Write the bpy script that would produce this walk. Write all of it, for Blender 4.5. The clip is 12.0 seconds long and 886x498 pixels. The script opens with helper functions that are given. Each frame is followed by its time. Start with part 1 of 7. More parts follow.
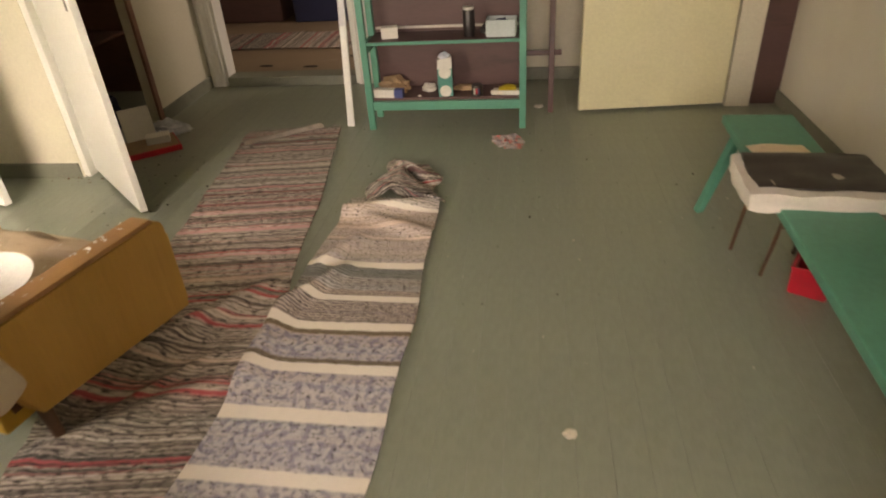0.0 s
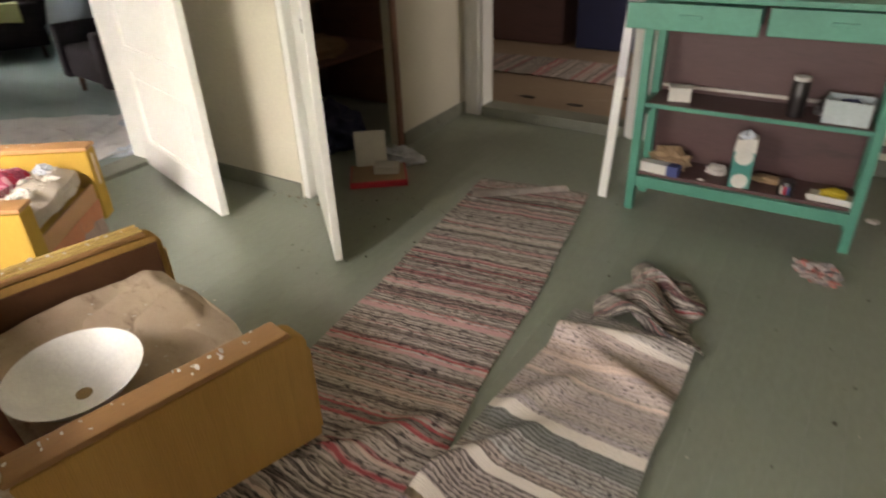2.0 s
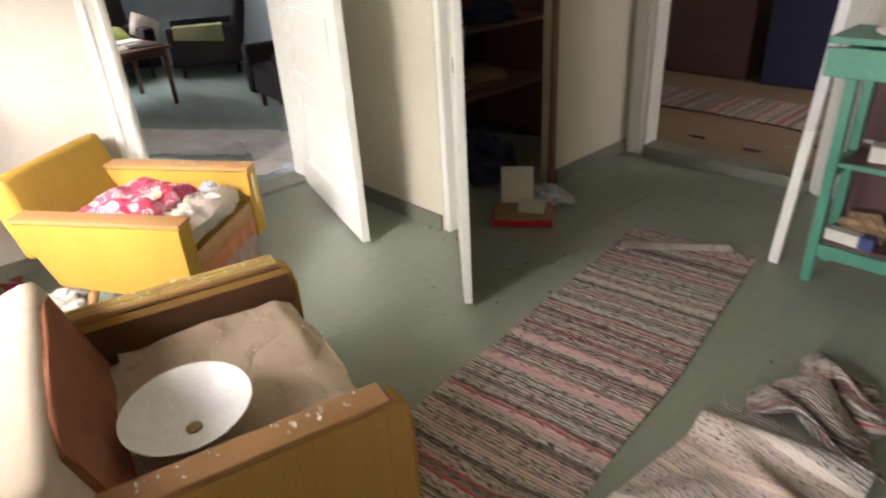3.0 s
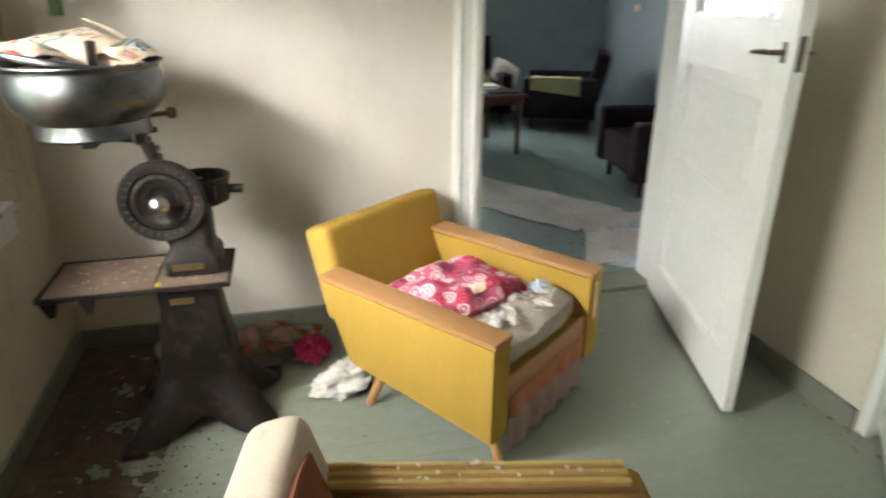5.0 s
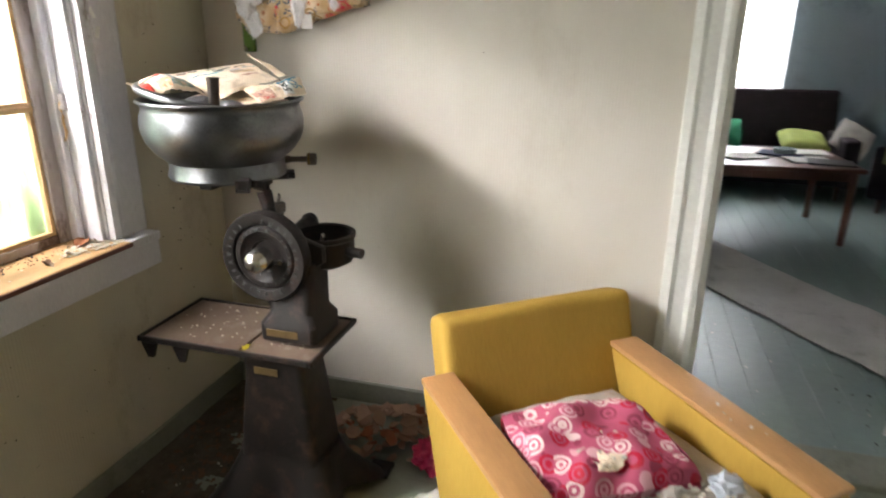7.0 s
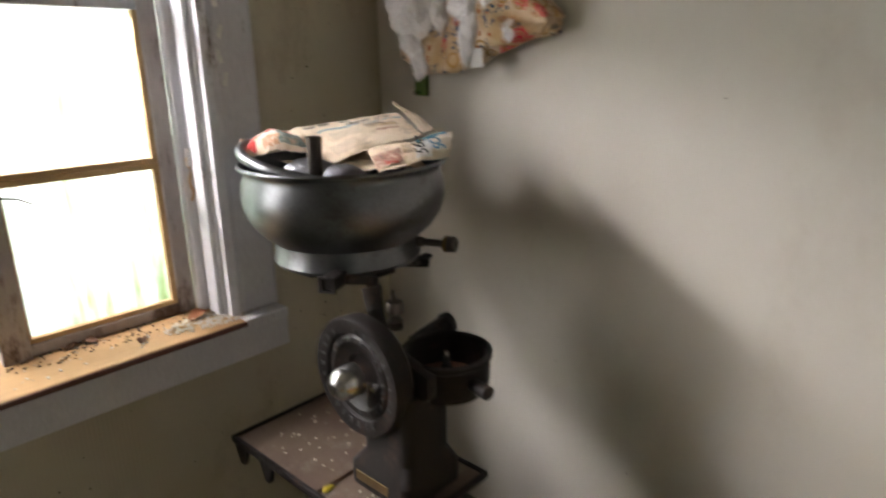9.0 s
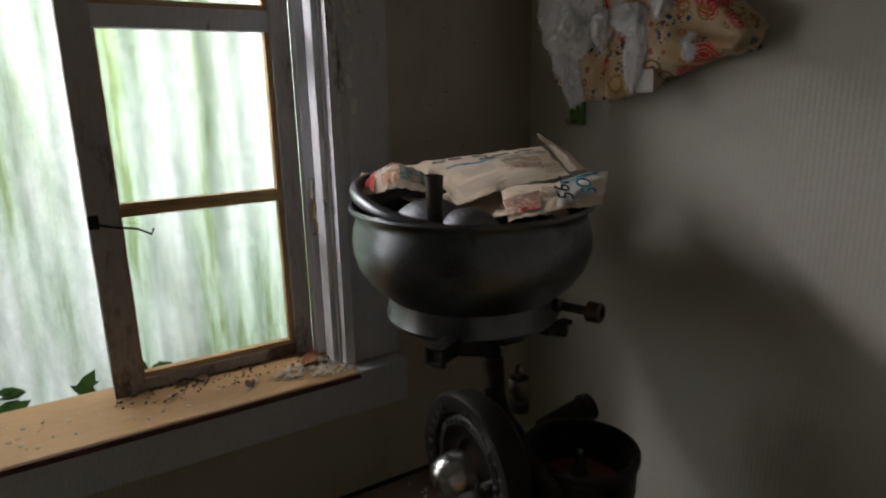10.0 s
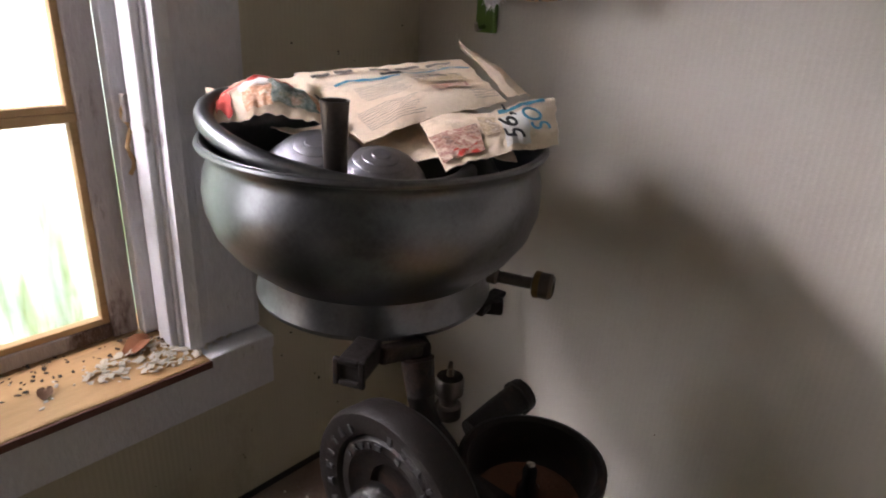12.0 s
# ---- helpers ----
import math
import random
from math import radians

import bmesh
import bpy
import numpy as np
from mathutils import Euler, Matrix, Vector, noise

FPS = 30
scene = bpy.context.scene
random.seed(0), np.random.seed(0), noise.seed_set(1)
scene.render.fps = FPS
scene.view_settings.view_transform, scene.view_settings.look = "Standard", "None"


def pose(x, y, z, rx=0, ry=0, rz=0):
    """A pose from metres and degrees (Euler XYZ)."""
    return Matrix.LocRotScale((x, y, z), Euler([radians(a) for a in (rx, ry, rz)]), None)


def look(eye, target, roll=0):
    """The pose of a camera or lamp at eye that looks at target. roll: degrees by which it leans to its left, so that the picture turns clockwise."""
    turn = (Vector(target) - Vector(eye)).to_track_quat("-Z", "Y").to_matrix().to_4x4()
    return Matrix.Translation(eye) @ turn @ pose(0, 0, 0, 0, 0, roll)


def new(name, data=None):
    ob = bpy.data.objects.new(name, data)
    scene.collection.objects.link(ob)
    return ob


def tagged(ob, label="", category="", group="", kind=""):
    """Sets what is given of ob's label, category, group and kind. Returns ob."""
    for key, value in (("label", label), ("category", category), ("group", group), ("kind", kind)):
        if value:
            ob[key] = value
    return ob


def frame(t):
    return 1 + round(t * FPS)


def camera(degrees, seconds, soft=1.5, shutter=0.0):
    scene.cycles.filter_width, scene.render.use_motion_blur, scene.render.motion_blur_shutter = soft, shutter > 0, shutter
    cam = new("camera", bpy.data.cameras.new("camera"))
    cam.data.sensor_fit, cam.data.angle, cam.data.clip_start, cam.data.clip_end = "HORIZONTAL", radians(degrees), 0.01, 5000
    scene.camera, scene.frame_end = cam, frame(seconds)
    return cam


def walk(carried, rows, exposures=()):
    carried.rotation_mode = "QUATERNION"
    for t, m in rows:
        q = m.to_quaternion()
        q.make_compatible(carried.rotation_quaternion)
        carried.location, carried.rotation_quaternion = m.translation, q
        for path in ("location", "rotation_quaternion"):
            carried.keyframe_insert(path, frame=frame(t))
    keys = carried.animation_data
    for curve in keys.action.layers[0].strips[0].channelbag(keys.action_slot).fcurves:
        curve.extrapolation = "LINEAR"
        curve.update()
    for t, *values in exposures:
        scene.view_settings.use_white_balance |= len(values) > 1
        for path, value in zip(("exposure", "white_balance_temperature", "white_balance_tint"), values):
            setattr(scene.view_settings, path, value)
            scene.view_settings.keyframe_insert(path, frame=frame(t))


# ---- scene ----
cam = camera(70.00, 12.0, 2.0, 0.5)
# seconds, x, y, z, pitch, roll, yaw
PATH = [
    (0.0, 0.000, 0.000, 1.444, 58.23, 3.38, 6.84),
    (0.5, 0.011, 0.329, 1.427, 57.92, 3.48, 10.98),
    (1.0, 0.022, 0.532, 1.443, 56.24, 3.58, 18.55),
    (1.5, -0.038, 0.616, 1.439, 57.31, 2.82, 23.83),
    (2.0, -0.213, 0.828, 1.436, 60.16, 1.96, 31.93),
    (2.5, -0.173, 0.947, 1.479, 60.68, 3.55, 40.56),
    (4.5, -1.010, 1.125, 1.461, 67.75, -1.87, 64.26),
    (5.0, -1.126, 1.209, 1.426, 67.75, -0.08, 76.12),
    (5.5, -1.208, 1.450, 1.447, 68.67, -0.77, 87.94),
    (6.0, -1.287, 1.561, 1.432, 69.45, 1.04, 91.73),
    (6.5, -1.486, 1.665, 1.401, 70.39, 0.45, 98.21),
    (8.5, -2.321, 1.859, 1.406, 73.05, 0.40, 126.67),
    (9.0, -2.452, 1.750, 1.425, 73.73, 1.11, 132.58),
    (9.5, -2.600, 1.684, 1.425, 75.98, 0.36, 144.20),
    (10.0, -2.666, 1.598, 1.430, 75.91, 1.21, 147.68),
    (10.5, -2.705, 1.411, 1.446, 76.89, -0.19, 137.11),
    (11.0, -2.711, 1.319, 1.451, 76.51, -1.63, 132.85),
    (11.5, -2.744, 1.277, 1.400, 70.84, -3.27, 133.35),
    (12.0, -2.769, 1.249, 1.407, 67.94, -2.85, 132.22),
]
# seconds, stops
EXPOSURE = [(0.0, 2.96, 9200, 30), (0.5, 2.95, 8800, 28), (1.5, 2.8, 7600, 24), (2.0, 2.82, 7500, 27), (2.5, 3.05, 7300, 29), (4.5, 2.4, 6900, 20), (5.5, 2.2, 6700, 16), (6.5, 2.08, 6700, 20), (8.5, 1.95, 6700, 22), (9.0, 1.35, 6700, 24), (9.5, 0.25, 6700, 28), (10.0, -0.42, 6500, 22), (10.5, -0.65, 6500, 24), (11.0, -0.62, 6500, 26), (11.5, 0.05, 6500, 30), (12.0, 1.1, 6500, 33)]
walk(cam, [(t, pose(x, y, z, rx, ry, rz)) for t, x, y, z, rx, ry, rz in PATH], EXPOSURE)

# ---- daylight ----
world = bpy.data.worlds.new("world")
scene.world = world
world.use_nodes = True
sky_nodes = world.node_tree.nodes
sky = sky_nodes.new("ShaderNodeTexSky")
sky.sky_type = "NISHITA"
sky.sun_disc = False
sky.sun_elevation = radians(74)
sky.sun_rotation = radians(200)
world.node_tree.links.new(sky.outputs["Color"], sky_nodes["Background"].inputs["Color"])
sky_nodes["Background"].inputs["Strength"].default_value = 0.15
sun_data = bpy.data.lights.new("sun", "SUN")
sun_data.energy, sun_data.angle, sun_data.color = 1.0, radians(12), (1.0, 0.96, 0.9)
sun = new("sun", sun_data)
sun.matrix_world = look((-2, -2.2, 9), (-2.6, 0, 1))


def daylight_lamp(name, m, width, height, watts, spread=180):
    data = bpy.data.lights.new(name, "AREA")
    data.shape, data.size, data.size_y, data.energy = "RECTANGLE", width, height, watts
    data.color = (0.95, 1.0, 0.98)
    data.spread = radians(spread)
    ob = new(name, data)
    ob.matrix_world = m
    return ob


# ---- materials ----
def nodes_of(name):
    m = bpy.data.materials.new(name)
    m.use_nodes = True
    return m, m.node_tree.nodes, m.node_tree.links, m.node_tree.nodes["Principled BSDF"]


def noise_at(n, l, scale, detail=4.0, rough=0.6, stretch=(1, 1, 1)):
    tc = n.new("ShaderNodeTexCoord")
    mp = n.new("ShaderNodeMapping")
    mp.inputs["Scale"].default_value = stretch
    tx = n.new("ShaderNodeTexNoise")
    tx.inputs["Scale"].default_value, tx.inputs["Detail"].default_value, tx.inputs["Roughness"].default_value = scale, detail, rough
    l.new(tc.outputs["Object"], mp.inputs["Vector"])
    l.new(mp.outputs["Vector"], tx.inputs["Vector"])
    return tx.outputs["Fac"]


def ramp(n, l, fac, stops):
    r = n.new("ShaderNodeValToRGB")
    e = r.color_ramp.elements
    while len(e) < len(stops):
        e.new(0.5)
    for i, (p, c) in enumerate(stops):
        e[i].position, e[i].color = p, (*c, 1)
    l.new(fac, r.inputs["Fac"])
    return r.outputs["Color"]


def blend(n, l, fac, a, b, mode="MIX"):
    m = n.new("ShaderNodeMix")
    m.data_type, m.blend_type = "RGBA", mode
    for sock, v in ((m.inputs[0], fac), (m.inputs[6], a), (m.inputs[7], b)):
        if isinstance(v, (int, float)):
            sock.default_value = v
        elif isinstance(v, tuple):
            sock.default_value = (*v, 1)
        else:
            l.new(v, sock)
    return m.outputs[2]


def bump(n, l, p, height, strength=0.3, distance=0.01):
    b = n.new("ShaderNodeBump")
    b.inputs["Strength"].default_value, b.inputs["Distance"].default_value = strength, distance
    l.new(height, b.inputs["Height"])
    l.new(b.outputs["Normal"], p.inputs["Normal"])


def calc(n, l, op, a, b=0.0):
    m = n.new("ShaderNodeMath")
    m.operation = op
    for i, v in enumerate((a, b)):
        if isinstance(v, (int, float)):
            m.inputs[i].default_value = v
        else:
            l.new(v, m.inputs[i])
    return m.outputs[0]


def surface(name, light, dark, stain, scale=3.0, grain=60.0, rough=0.6, metal=0.0, stretch=(1, 1, 1), stains=(0.55, 0.75), relief=0.15, rand=0.0, spec=0.5):
    """A worn surface: two close tones in large patches, fine grain, and stains of a third colour."""
    m, n, l, p = nodes_of(name)
    big = noise_at(n, l, scale, 5, 0.6, stretch)
    fine = noise_at(n, l, grain, 3, 0.7, stretch)
    tone = ramp(n, l, big, [(0.35, dark), (0.65, light)])
    tone = blend(n, l, 0.22, tone, ramp(n, l, fine, [(0.3, tuple(c * 0.55 for c in dark)), (0.7, light)]))
    blot = ramp(n, l, noise_at(n, l, scale * 2.7, 8, 0.72, stretch), [(stains[0], (0, 0, 0)), (stains[1], (1, 1, 1))])
    tone = blend(n, l, blot, tone, stain)
    if rand:
        oi = n.new("ShaderNodeObjectInfo")
        tone = blend(n, l, rand, tone, ramp(n, l, oi.outputs["Random"], [(0.0, (0.1, 0.1, 0.1)), (1.0, (0.9, 0.9, 0.9))]), "OVERLAY")
    l.new(tone, p.inputs["Base Color"])
    rr = n.new("ShaderNodeMapRange")
    rr.inputs["To Min"].default_value, rr.inputs["To Max"].default_value = max(rough - 0.12, 0.03), min(rough + 0.15, 1)
    l.new(big, rr.inputs["Value"])
    l.new(rr.outputs["Result"], p.inputs["Roughness"])
    p.inputs["Metallic"].default_value = metal
    p.inputs["Specular IOR Level"].default_value = spec
    bump(n, l, p, fine, relief, 0.004)
    return m


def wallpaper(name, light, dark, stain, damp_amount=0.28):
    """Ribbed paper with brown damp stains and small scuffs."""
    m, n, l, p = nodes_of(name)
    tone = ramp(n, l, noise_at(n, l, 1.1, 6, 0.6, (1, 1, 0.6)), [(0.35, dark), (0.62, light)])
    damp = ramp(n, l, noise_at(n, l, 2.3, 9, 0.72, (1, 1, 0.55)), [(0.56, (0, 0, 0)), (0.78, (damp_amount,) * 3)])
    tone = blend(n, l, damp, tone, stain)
    scuff = ramp(n, l, noise_at(n, l, 16, 6, 0.8), [(0.71, (0, 0, 0)), (0.76, (0.7, 0.7, 0.7))])
    tone = blend(n, l, scuff, tone, tuple(c * 0.35 for c in stain))
    l.new(tone, p.inputs["Base Color"])
    p.inputs["Roughness"].default_value = 0.72
    tc = n.new("ShaderNodeTexCoord")
    xyz = n.new("ShaderNodeSeparateXYZ")
    l.new(tc.outputs["Object"], xyz.inputs[0])
    ribs = calc(n, l, "SINE", calc(n, l, "MULTIPLY", calc(n, l, "ADD", xyz.outputs[0], xyz.outputs[1]), 620.0))
    bump(n, l, p, calc(n, l, "ADD", calc(n, l, "MULTIPLY", ribs, 0.24), noise_at(n, l, 70, 4, 0.7)), 0.22, 0.004)
    return m


WALLPAPER = wallpaper("old_ribbed_wallpaper", (0.68, 0.64, 0.57), (0.60, 0.56, 0.48), (0.34, 0.27, 0.18))
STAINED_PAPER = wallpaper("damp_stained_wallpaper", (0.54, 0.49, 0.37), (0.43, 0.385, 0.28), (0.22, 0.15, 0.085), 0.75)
PAINTED_WALL = surface("cream_painted_board", (0.66, 0.62, 0.50), (0.60, 0.56, 0.45), (0.42, 0.38, 0.28), 1.3, 70, 0.6, stains=(0.66, 0.86))
BLUE_WALL = surface("blue_grey_wallpaper", (0.36, 0.43, 0.46), (0.31, 0.38, 0.41), (0.25, 0.29, 0.30), 1.4, 60, 0.75)
FLOOR_PAINT = surface("grey_green_floor_paint", (0.26, 0.29, 0.23), (0.21, 0.235, 0.185), (0.30, 0.29, 0.24), 1.2, 45, 0.36, stretch=(1, 0.35, 1), stains=(0.6, 0.9), relief=0.08)
FLOOR_BLUE = surface("blue_green_floor_paint", (0.20, 0.27, 0.25), (0.16, 0.215, 0.20), (0.27, 0.28, 0.25), 1.4, 45, 0.4, stretch=(1, 0.35, 1), stains=(0.6, 0.85), relief=0.08)
FLOOR_BROWN = surface("worn_brown_floor_paint", (0.30, 0.22, 0.15), (0.23, 0.16, 0.11), (0.36, 0.29, 0.22), 1.8, 50, 0.5, stretch=(0.4, 1, 1))
BASEBOARD = surface("grey_green_baseboard", (0.22, 0.23, 0.18), (0.16, 0.165, 0.13), (0.10, 0.09, 0.07), 3, 60, 0.5)
WHITE_PAINT = surface("white_door_paint", (0.80, 0.80, 0.76), (0.74, 0.74, 0.69), (0.55, 0.52, 0.44), 2.2, 70, 0.38, stains=(0.68, 0.9), relief=0.05)
CREAM_DOOR = surface("yellowed_cream_paint", (0.70, 0.66, 0.44), (0.64, 0.60, 0.39), (0.50, 0.45, 0.28), 1.6, 60, 0.45, stains=(0.66, 0.9), relief=0.05)
CEILING_PAINT = surface("yellowed_white_ceiling", (0.68, 0.65, 0.56), (0.62, 0.59, 0.49), (0.45, 0.38, 0.27), 1.2, 40, 0.8)
MUSTARD = surface("mustard_upholstery", (0.50, 0.315, 0.065), (0.41, 0.25, 0.048), (0.34, 0.22, 0.06), 2.5, 260, 0.9, stretch=(1, 1, 0.12), stains=(0.66, 0.9), relief=0.5, spec=0.1)
BENCH_GREEN = surface("sea_green_enamel", (0.07, 0.30, 0.215), (0.05, 0.24, 0.17), (0.22, 0.27, 0.20), 3, 50, 0.42, stains=(0.66, 0.8), relief=0.1)
BARE_WOOD = surface("bare_varnished_wood", (0.42, 0.24, 0.10), (0.33, 0.17, 0.065), (0.20, 0.10, 0.04), 4, 120, 0.45, stretch=(1, 0.12, 1), relief=0.15)
DARK_WOOD = surface("dark_brown_wood", (0.11, 0.055, 0.03), (0.075, 0.036, 0.02), (0.05, 0.025, 0.015), 4, 90, 0.4, stretch=(1, 0.15, 1))
BLACK_IRON = surface("black_cast_iron", (0.020, 0.0165, 0.0145), (0.011, 0.009, 0.008), (0.070, 0.038, 0.026), 6, 220, 0.42, 0.0, stains=(0.53, 0.76), relief=0.4, spec=0.22)
TINNED = surface("dull_tinned_steel", (0.215, 0.22, 0.226), (0.13, 0.135, 0.14), (0.075, 0.07, 0.065), 5, 150, 0.33, 1.0, stains=(0.52, 0.78), relief=0.05)
RAG = surface("woven_rag", (0.36, 0.31, 0.27), (0.24, 0.20, 0.18), (0.1, 0.09, 0.09), 9, 200, 0.95, relief=0.8, spec=0.1)


# ---- helpers for meshes ----
def bm_box(bm, lo, hi, m=None):
    """An axis-aligned box from one corner to the other, turned by m."""
    v = [bm.verts.new((x, y, z)) for x in (lo[0], hi[0]) for y in (lo[1], hi[1]) for z in (lo[2], hi[2])]
    for f in ((0, 1, 3, 2), (4, 6, 7, 5), (0, 4, 5, 1), (2, 3, 7, 6), (0, 2, 6, 4), (1, 5, 7, 3)):
        bm.faces.new([v[i] for i in f])
    if m is not None:
        bmesh.ops.transform(bm, matrix=m, verts=v)
    return v


def bevelled(bm, width, segments=2):
    bmesh.ops.bevel(bm, geom=list(bm.edges), offset=width, segments=segments, profile=0.6, affect="EDGES", clamp_overlap=True)
    return bm


def box(lo, hi, width=0.004, segments=2, m=None):
    bm = bmesh.new()
    bm_box(bm, lo, hi)
    if width:
        bevelled(bm, width, segments)
    if m is not None:
        bmesh.ops.transform(bm, matrix=m, verts=bm.verts)
    return bm


def lathe(profile, seg=40, closed=False):
    """A turned body from (radius, z) pairs round the z axis."""
    bm = bmesh.new()
    rings = []
    for r, z in profile:
        if r < 1e-5:
            rings.append([bm.verts.new((0, 0, z))])
        else:
            rings.append([bm.verts.new((r * math.cos(2 * math.pi * i / seg), r * math.sin(2 * math.pi * i / seg), z)) for i in range(seg)])
    pairs = list(zip(rings, rings[1:]))
    if closed:
        pairs.append((rings[-1], rings[0]))
    for a, b in pairs:
        for i in range(seg):
            j = (i + 1) % seg
            if len(a) == 1 and len(b) == 1:
                continue
            if len(a) == 1:
                bm.faces.new((a[0], b[j], b[i]))
            elif len(b) == 1:
                bm.faces.new((a[i], a[j], b[0]))
            else:
                bm.faces.new((a[i], a[j], b[j], b[i]))
    bmesh.ops.recalc_face_normals(bm, faces=bm.faces)
    return bm


def tube(points, radius, seg=10):
    """A round rod along a line of points."""
    bm = bmesh.new()
    rings = []
    pts = [Vector(p) for p in points]
    for i, p in enumerate(pts):
        d = (pts[min(i + 1, len(pts) - 1)] - pts[max(i - 1, 0)]).normalized()
        side = d.cross(Vector((0, 0, 1)))
        side = side.normalized() if side.length > 1e-4 else Vector((1, 0, 0))
        up = side.cross(d)
        r = radius[i] if isinstance(radius, (list, tuple)) else radius
        rings.append([bm.verts.new(p + r * (math.cos(2 * math.pi * k / seg) * side + math.sin(2 * math.pi * k / seg) * up)) for k in range(seg)])
    for a, b in zip(rings, rings[1:]):
        for k in range(seg):
            bm.faces.new((a[k], a[(k + 1) % seg], b[(k + 1) % seg], b[k]))
    bm.faces.new(rings[0]), bm.faces.new(rings[-1])
    bmesh.ops.recalc_face_normals(bm, faces=bm.faces)
    return bm


def prism(outline, lo, hi, m=None, width=0.0):
    """An outline in (a, b) drawn out along z from lo to hi, then turned by m."""
    bm = bmesh.new()
    a = [bm.verts.new((x, y, lo)) for x, y in outline]
    b = [bm.verts.new((x, y, hi)) for x, y in outline]
    n = len(a)
    bm.faces.new(a[::-1]), bm.faces.new(b)
    for i in range(n):
        bm.faces.new((a[i], a[(i + 1) % n], b[(i + 1) % n], b[i]))
    bmesh.ops.recalc_face_normals(bm, faces=bm.faces)
    if width:
        bevelled(bm, width)
    if m is not None:
        bmesh.ops.transform(bm, matrix=m, verts=bm.verts)
    return bm


def joined(*parts):
    """Several bmeshes in one."""
    out = bmesh.new()
    for b in parts:
        me = bpy.data.meshes.new("tmp")
        b.to_mesh(me)
        b.free()
        out.from_mesh(me)
        bpy.data.meshes.remove(me)
    return out


def sheet(nx, ny, place, size=(1, 1), thick=0.0):
    """A grid of nx by ny cells; place(u, v) gives each corner, u and v from 0 to 1. Its UV runs over size in metres; thick gives it depth."""
    bm = bmesh.new()
    uv = bm.loops.layers.uv.new("UVMap")
    g = [[bm.verts.new(place(i / nx, j / ny)) for j in range(ny + 1)] for i in range(nx + 1)]
    for i in range(nx):
        for j in range(ny):
            f = bm.faces.new((g[i][j], g[i + 1][j], g[i + 1][j + 1], g[i][j + 1]))
            for lp, (a, b) in zip(f.loops, ((i, j), (i + 1, j), (i + 1, j + 1), (i, j + 1))):
                lp[uv].uv = (a / nx * size[0], b / ny * size[1])
    bm.normal_update()
    if thick:
        bmesh.ops.solidify(bm, geom=list(bm.faces), thickness=thick)
    return bm


def pad(sx, sy, sz, n=14, crown=0.3, seed=0, lump=0.01, edge=0.5):
    """A stuffed cushion, thickest in the middle, with uneven sides."""
    bm = bmesh.new()
    bmesh.ops.create_cube(bm, size=2)
    bmesh.ops.subdivide_edges(bm, edges=list(bm.edges), cuts=n, use_grid_fill=True)
    for v in bm.verts:
        x, y, z = v.co
        k = (1 - abs(x) ** 3.2) * (1 - abs(y) ** 3.2)
        h = edge + (1 - edge) * k ** 0.5 if k > 0 else edge
        w = noise.noise(Vector((x * 2.1 + seed, y * 2.1, z))) * lump
        q = 1 - crown * 0.12 * (x * x * y * y)
        v.co = Vector((x * sx * q + w, y * sy * q + w, z * sz * h + 2 * w))
    bmesh.ops.recalc_face_normals(bm, faces=bm.faces)
    return bm


def mesh_ob(name, bm, material, smooth=False):
    me = bpy.data.meshes.new(name)
    if smooth:
        for f in bm.faces:
            f.smooth = True
    bm.to_mesh(me)
    bm.free()
    if smooth:
        me.set_sharp_from_angle(angle=radians(38))
    for mt in material if isinstance(material, (list, tuple)) else [material]:
        me.materials.append(mt)
    return new(name, me)


def part(name, bm, material, parent, label="", smooth=False, m=None):
    ob = mesh_ob(name, bm, material, smooth)
    ob.parent = parent
    if m is not None:
        ob.matrix_basis = m
    if label:
        ob["label"] = label
    return ob


def thing(name, m, label, category, group=""):
    ob = new(name)
    ob.empty_display_size = 0.1
    ob.matrix_basis = m
    return tagged(ob, label, category, group)


def single(name, bm, material, label, category, group="", smooth=False, m=None):
    ob = mesh_ob(name, bm, material, smooth)
    if m is not None:
        ob.matrix_basis = m
    return tagged(ob, label, category, group)


def structure(name, bm, material, label, category, smooth=False):
    return tagged(mesh_ob(name, bm, material, smooth), label, category, kind="structure")



# ---- more materials ----
def plain(name, colour, rough=0.6, metal=0.0, relief=0.2, grain=90.0, spec=0.5):
    d = tuple(c * 0.8 for c in colour)
    return surface(name, colour, d, tuple(c * 0.6 for c in colour), 5, grain, rough, metal, relief=relief, stains=(0.62, 0.85), spec=spec)


def uv_of(n):
    return n.new("ShaderNodeTexCoord").outputs["UV"]


def stripes_of(n, l, along, per_metre, seed, palette):
    """Bands of random colours across a woven rug: constant steps of a palette."""
    cell = calc(n, l, "FLOOR", calc(n, l, "MULTIPLY", along, per_metre))
    w = n.new("ShaderNodeTexWhiteNoise")
    w.noise_dimensions = "1D"
    l.new(calc(n, l, "ADD", cell, seed), w.inputs["W"])
    col = ramp(n, l, w.outputs["Value"], palette)
    col.node.color_ramp.interpolation = "CONSTANT"
    return col


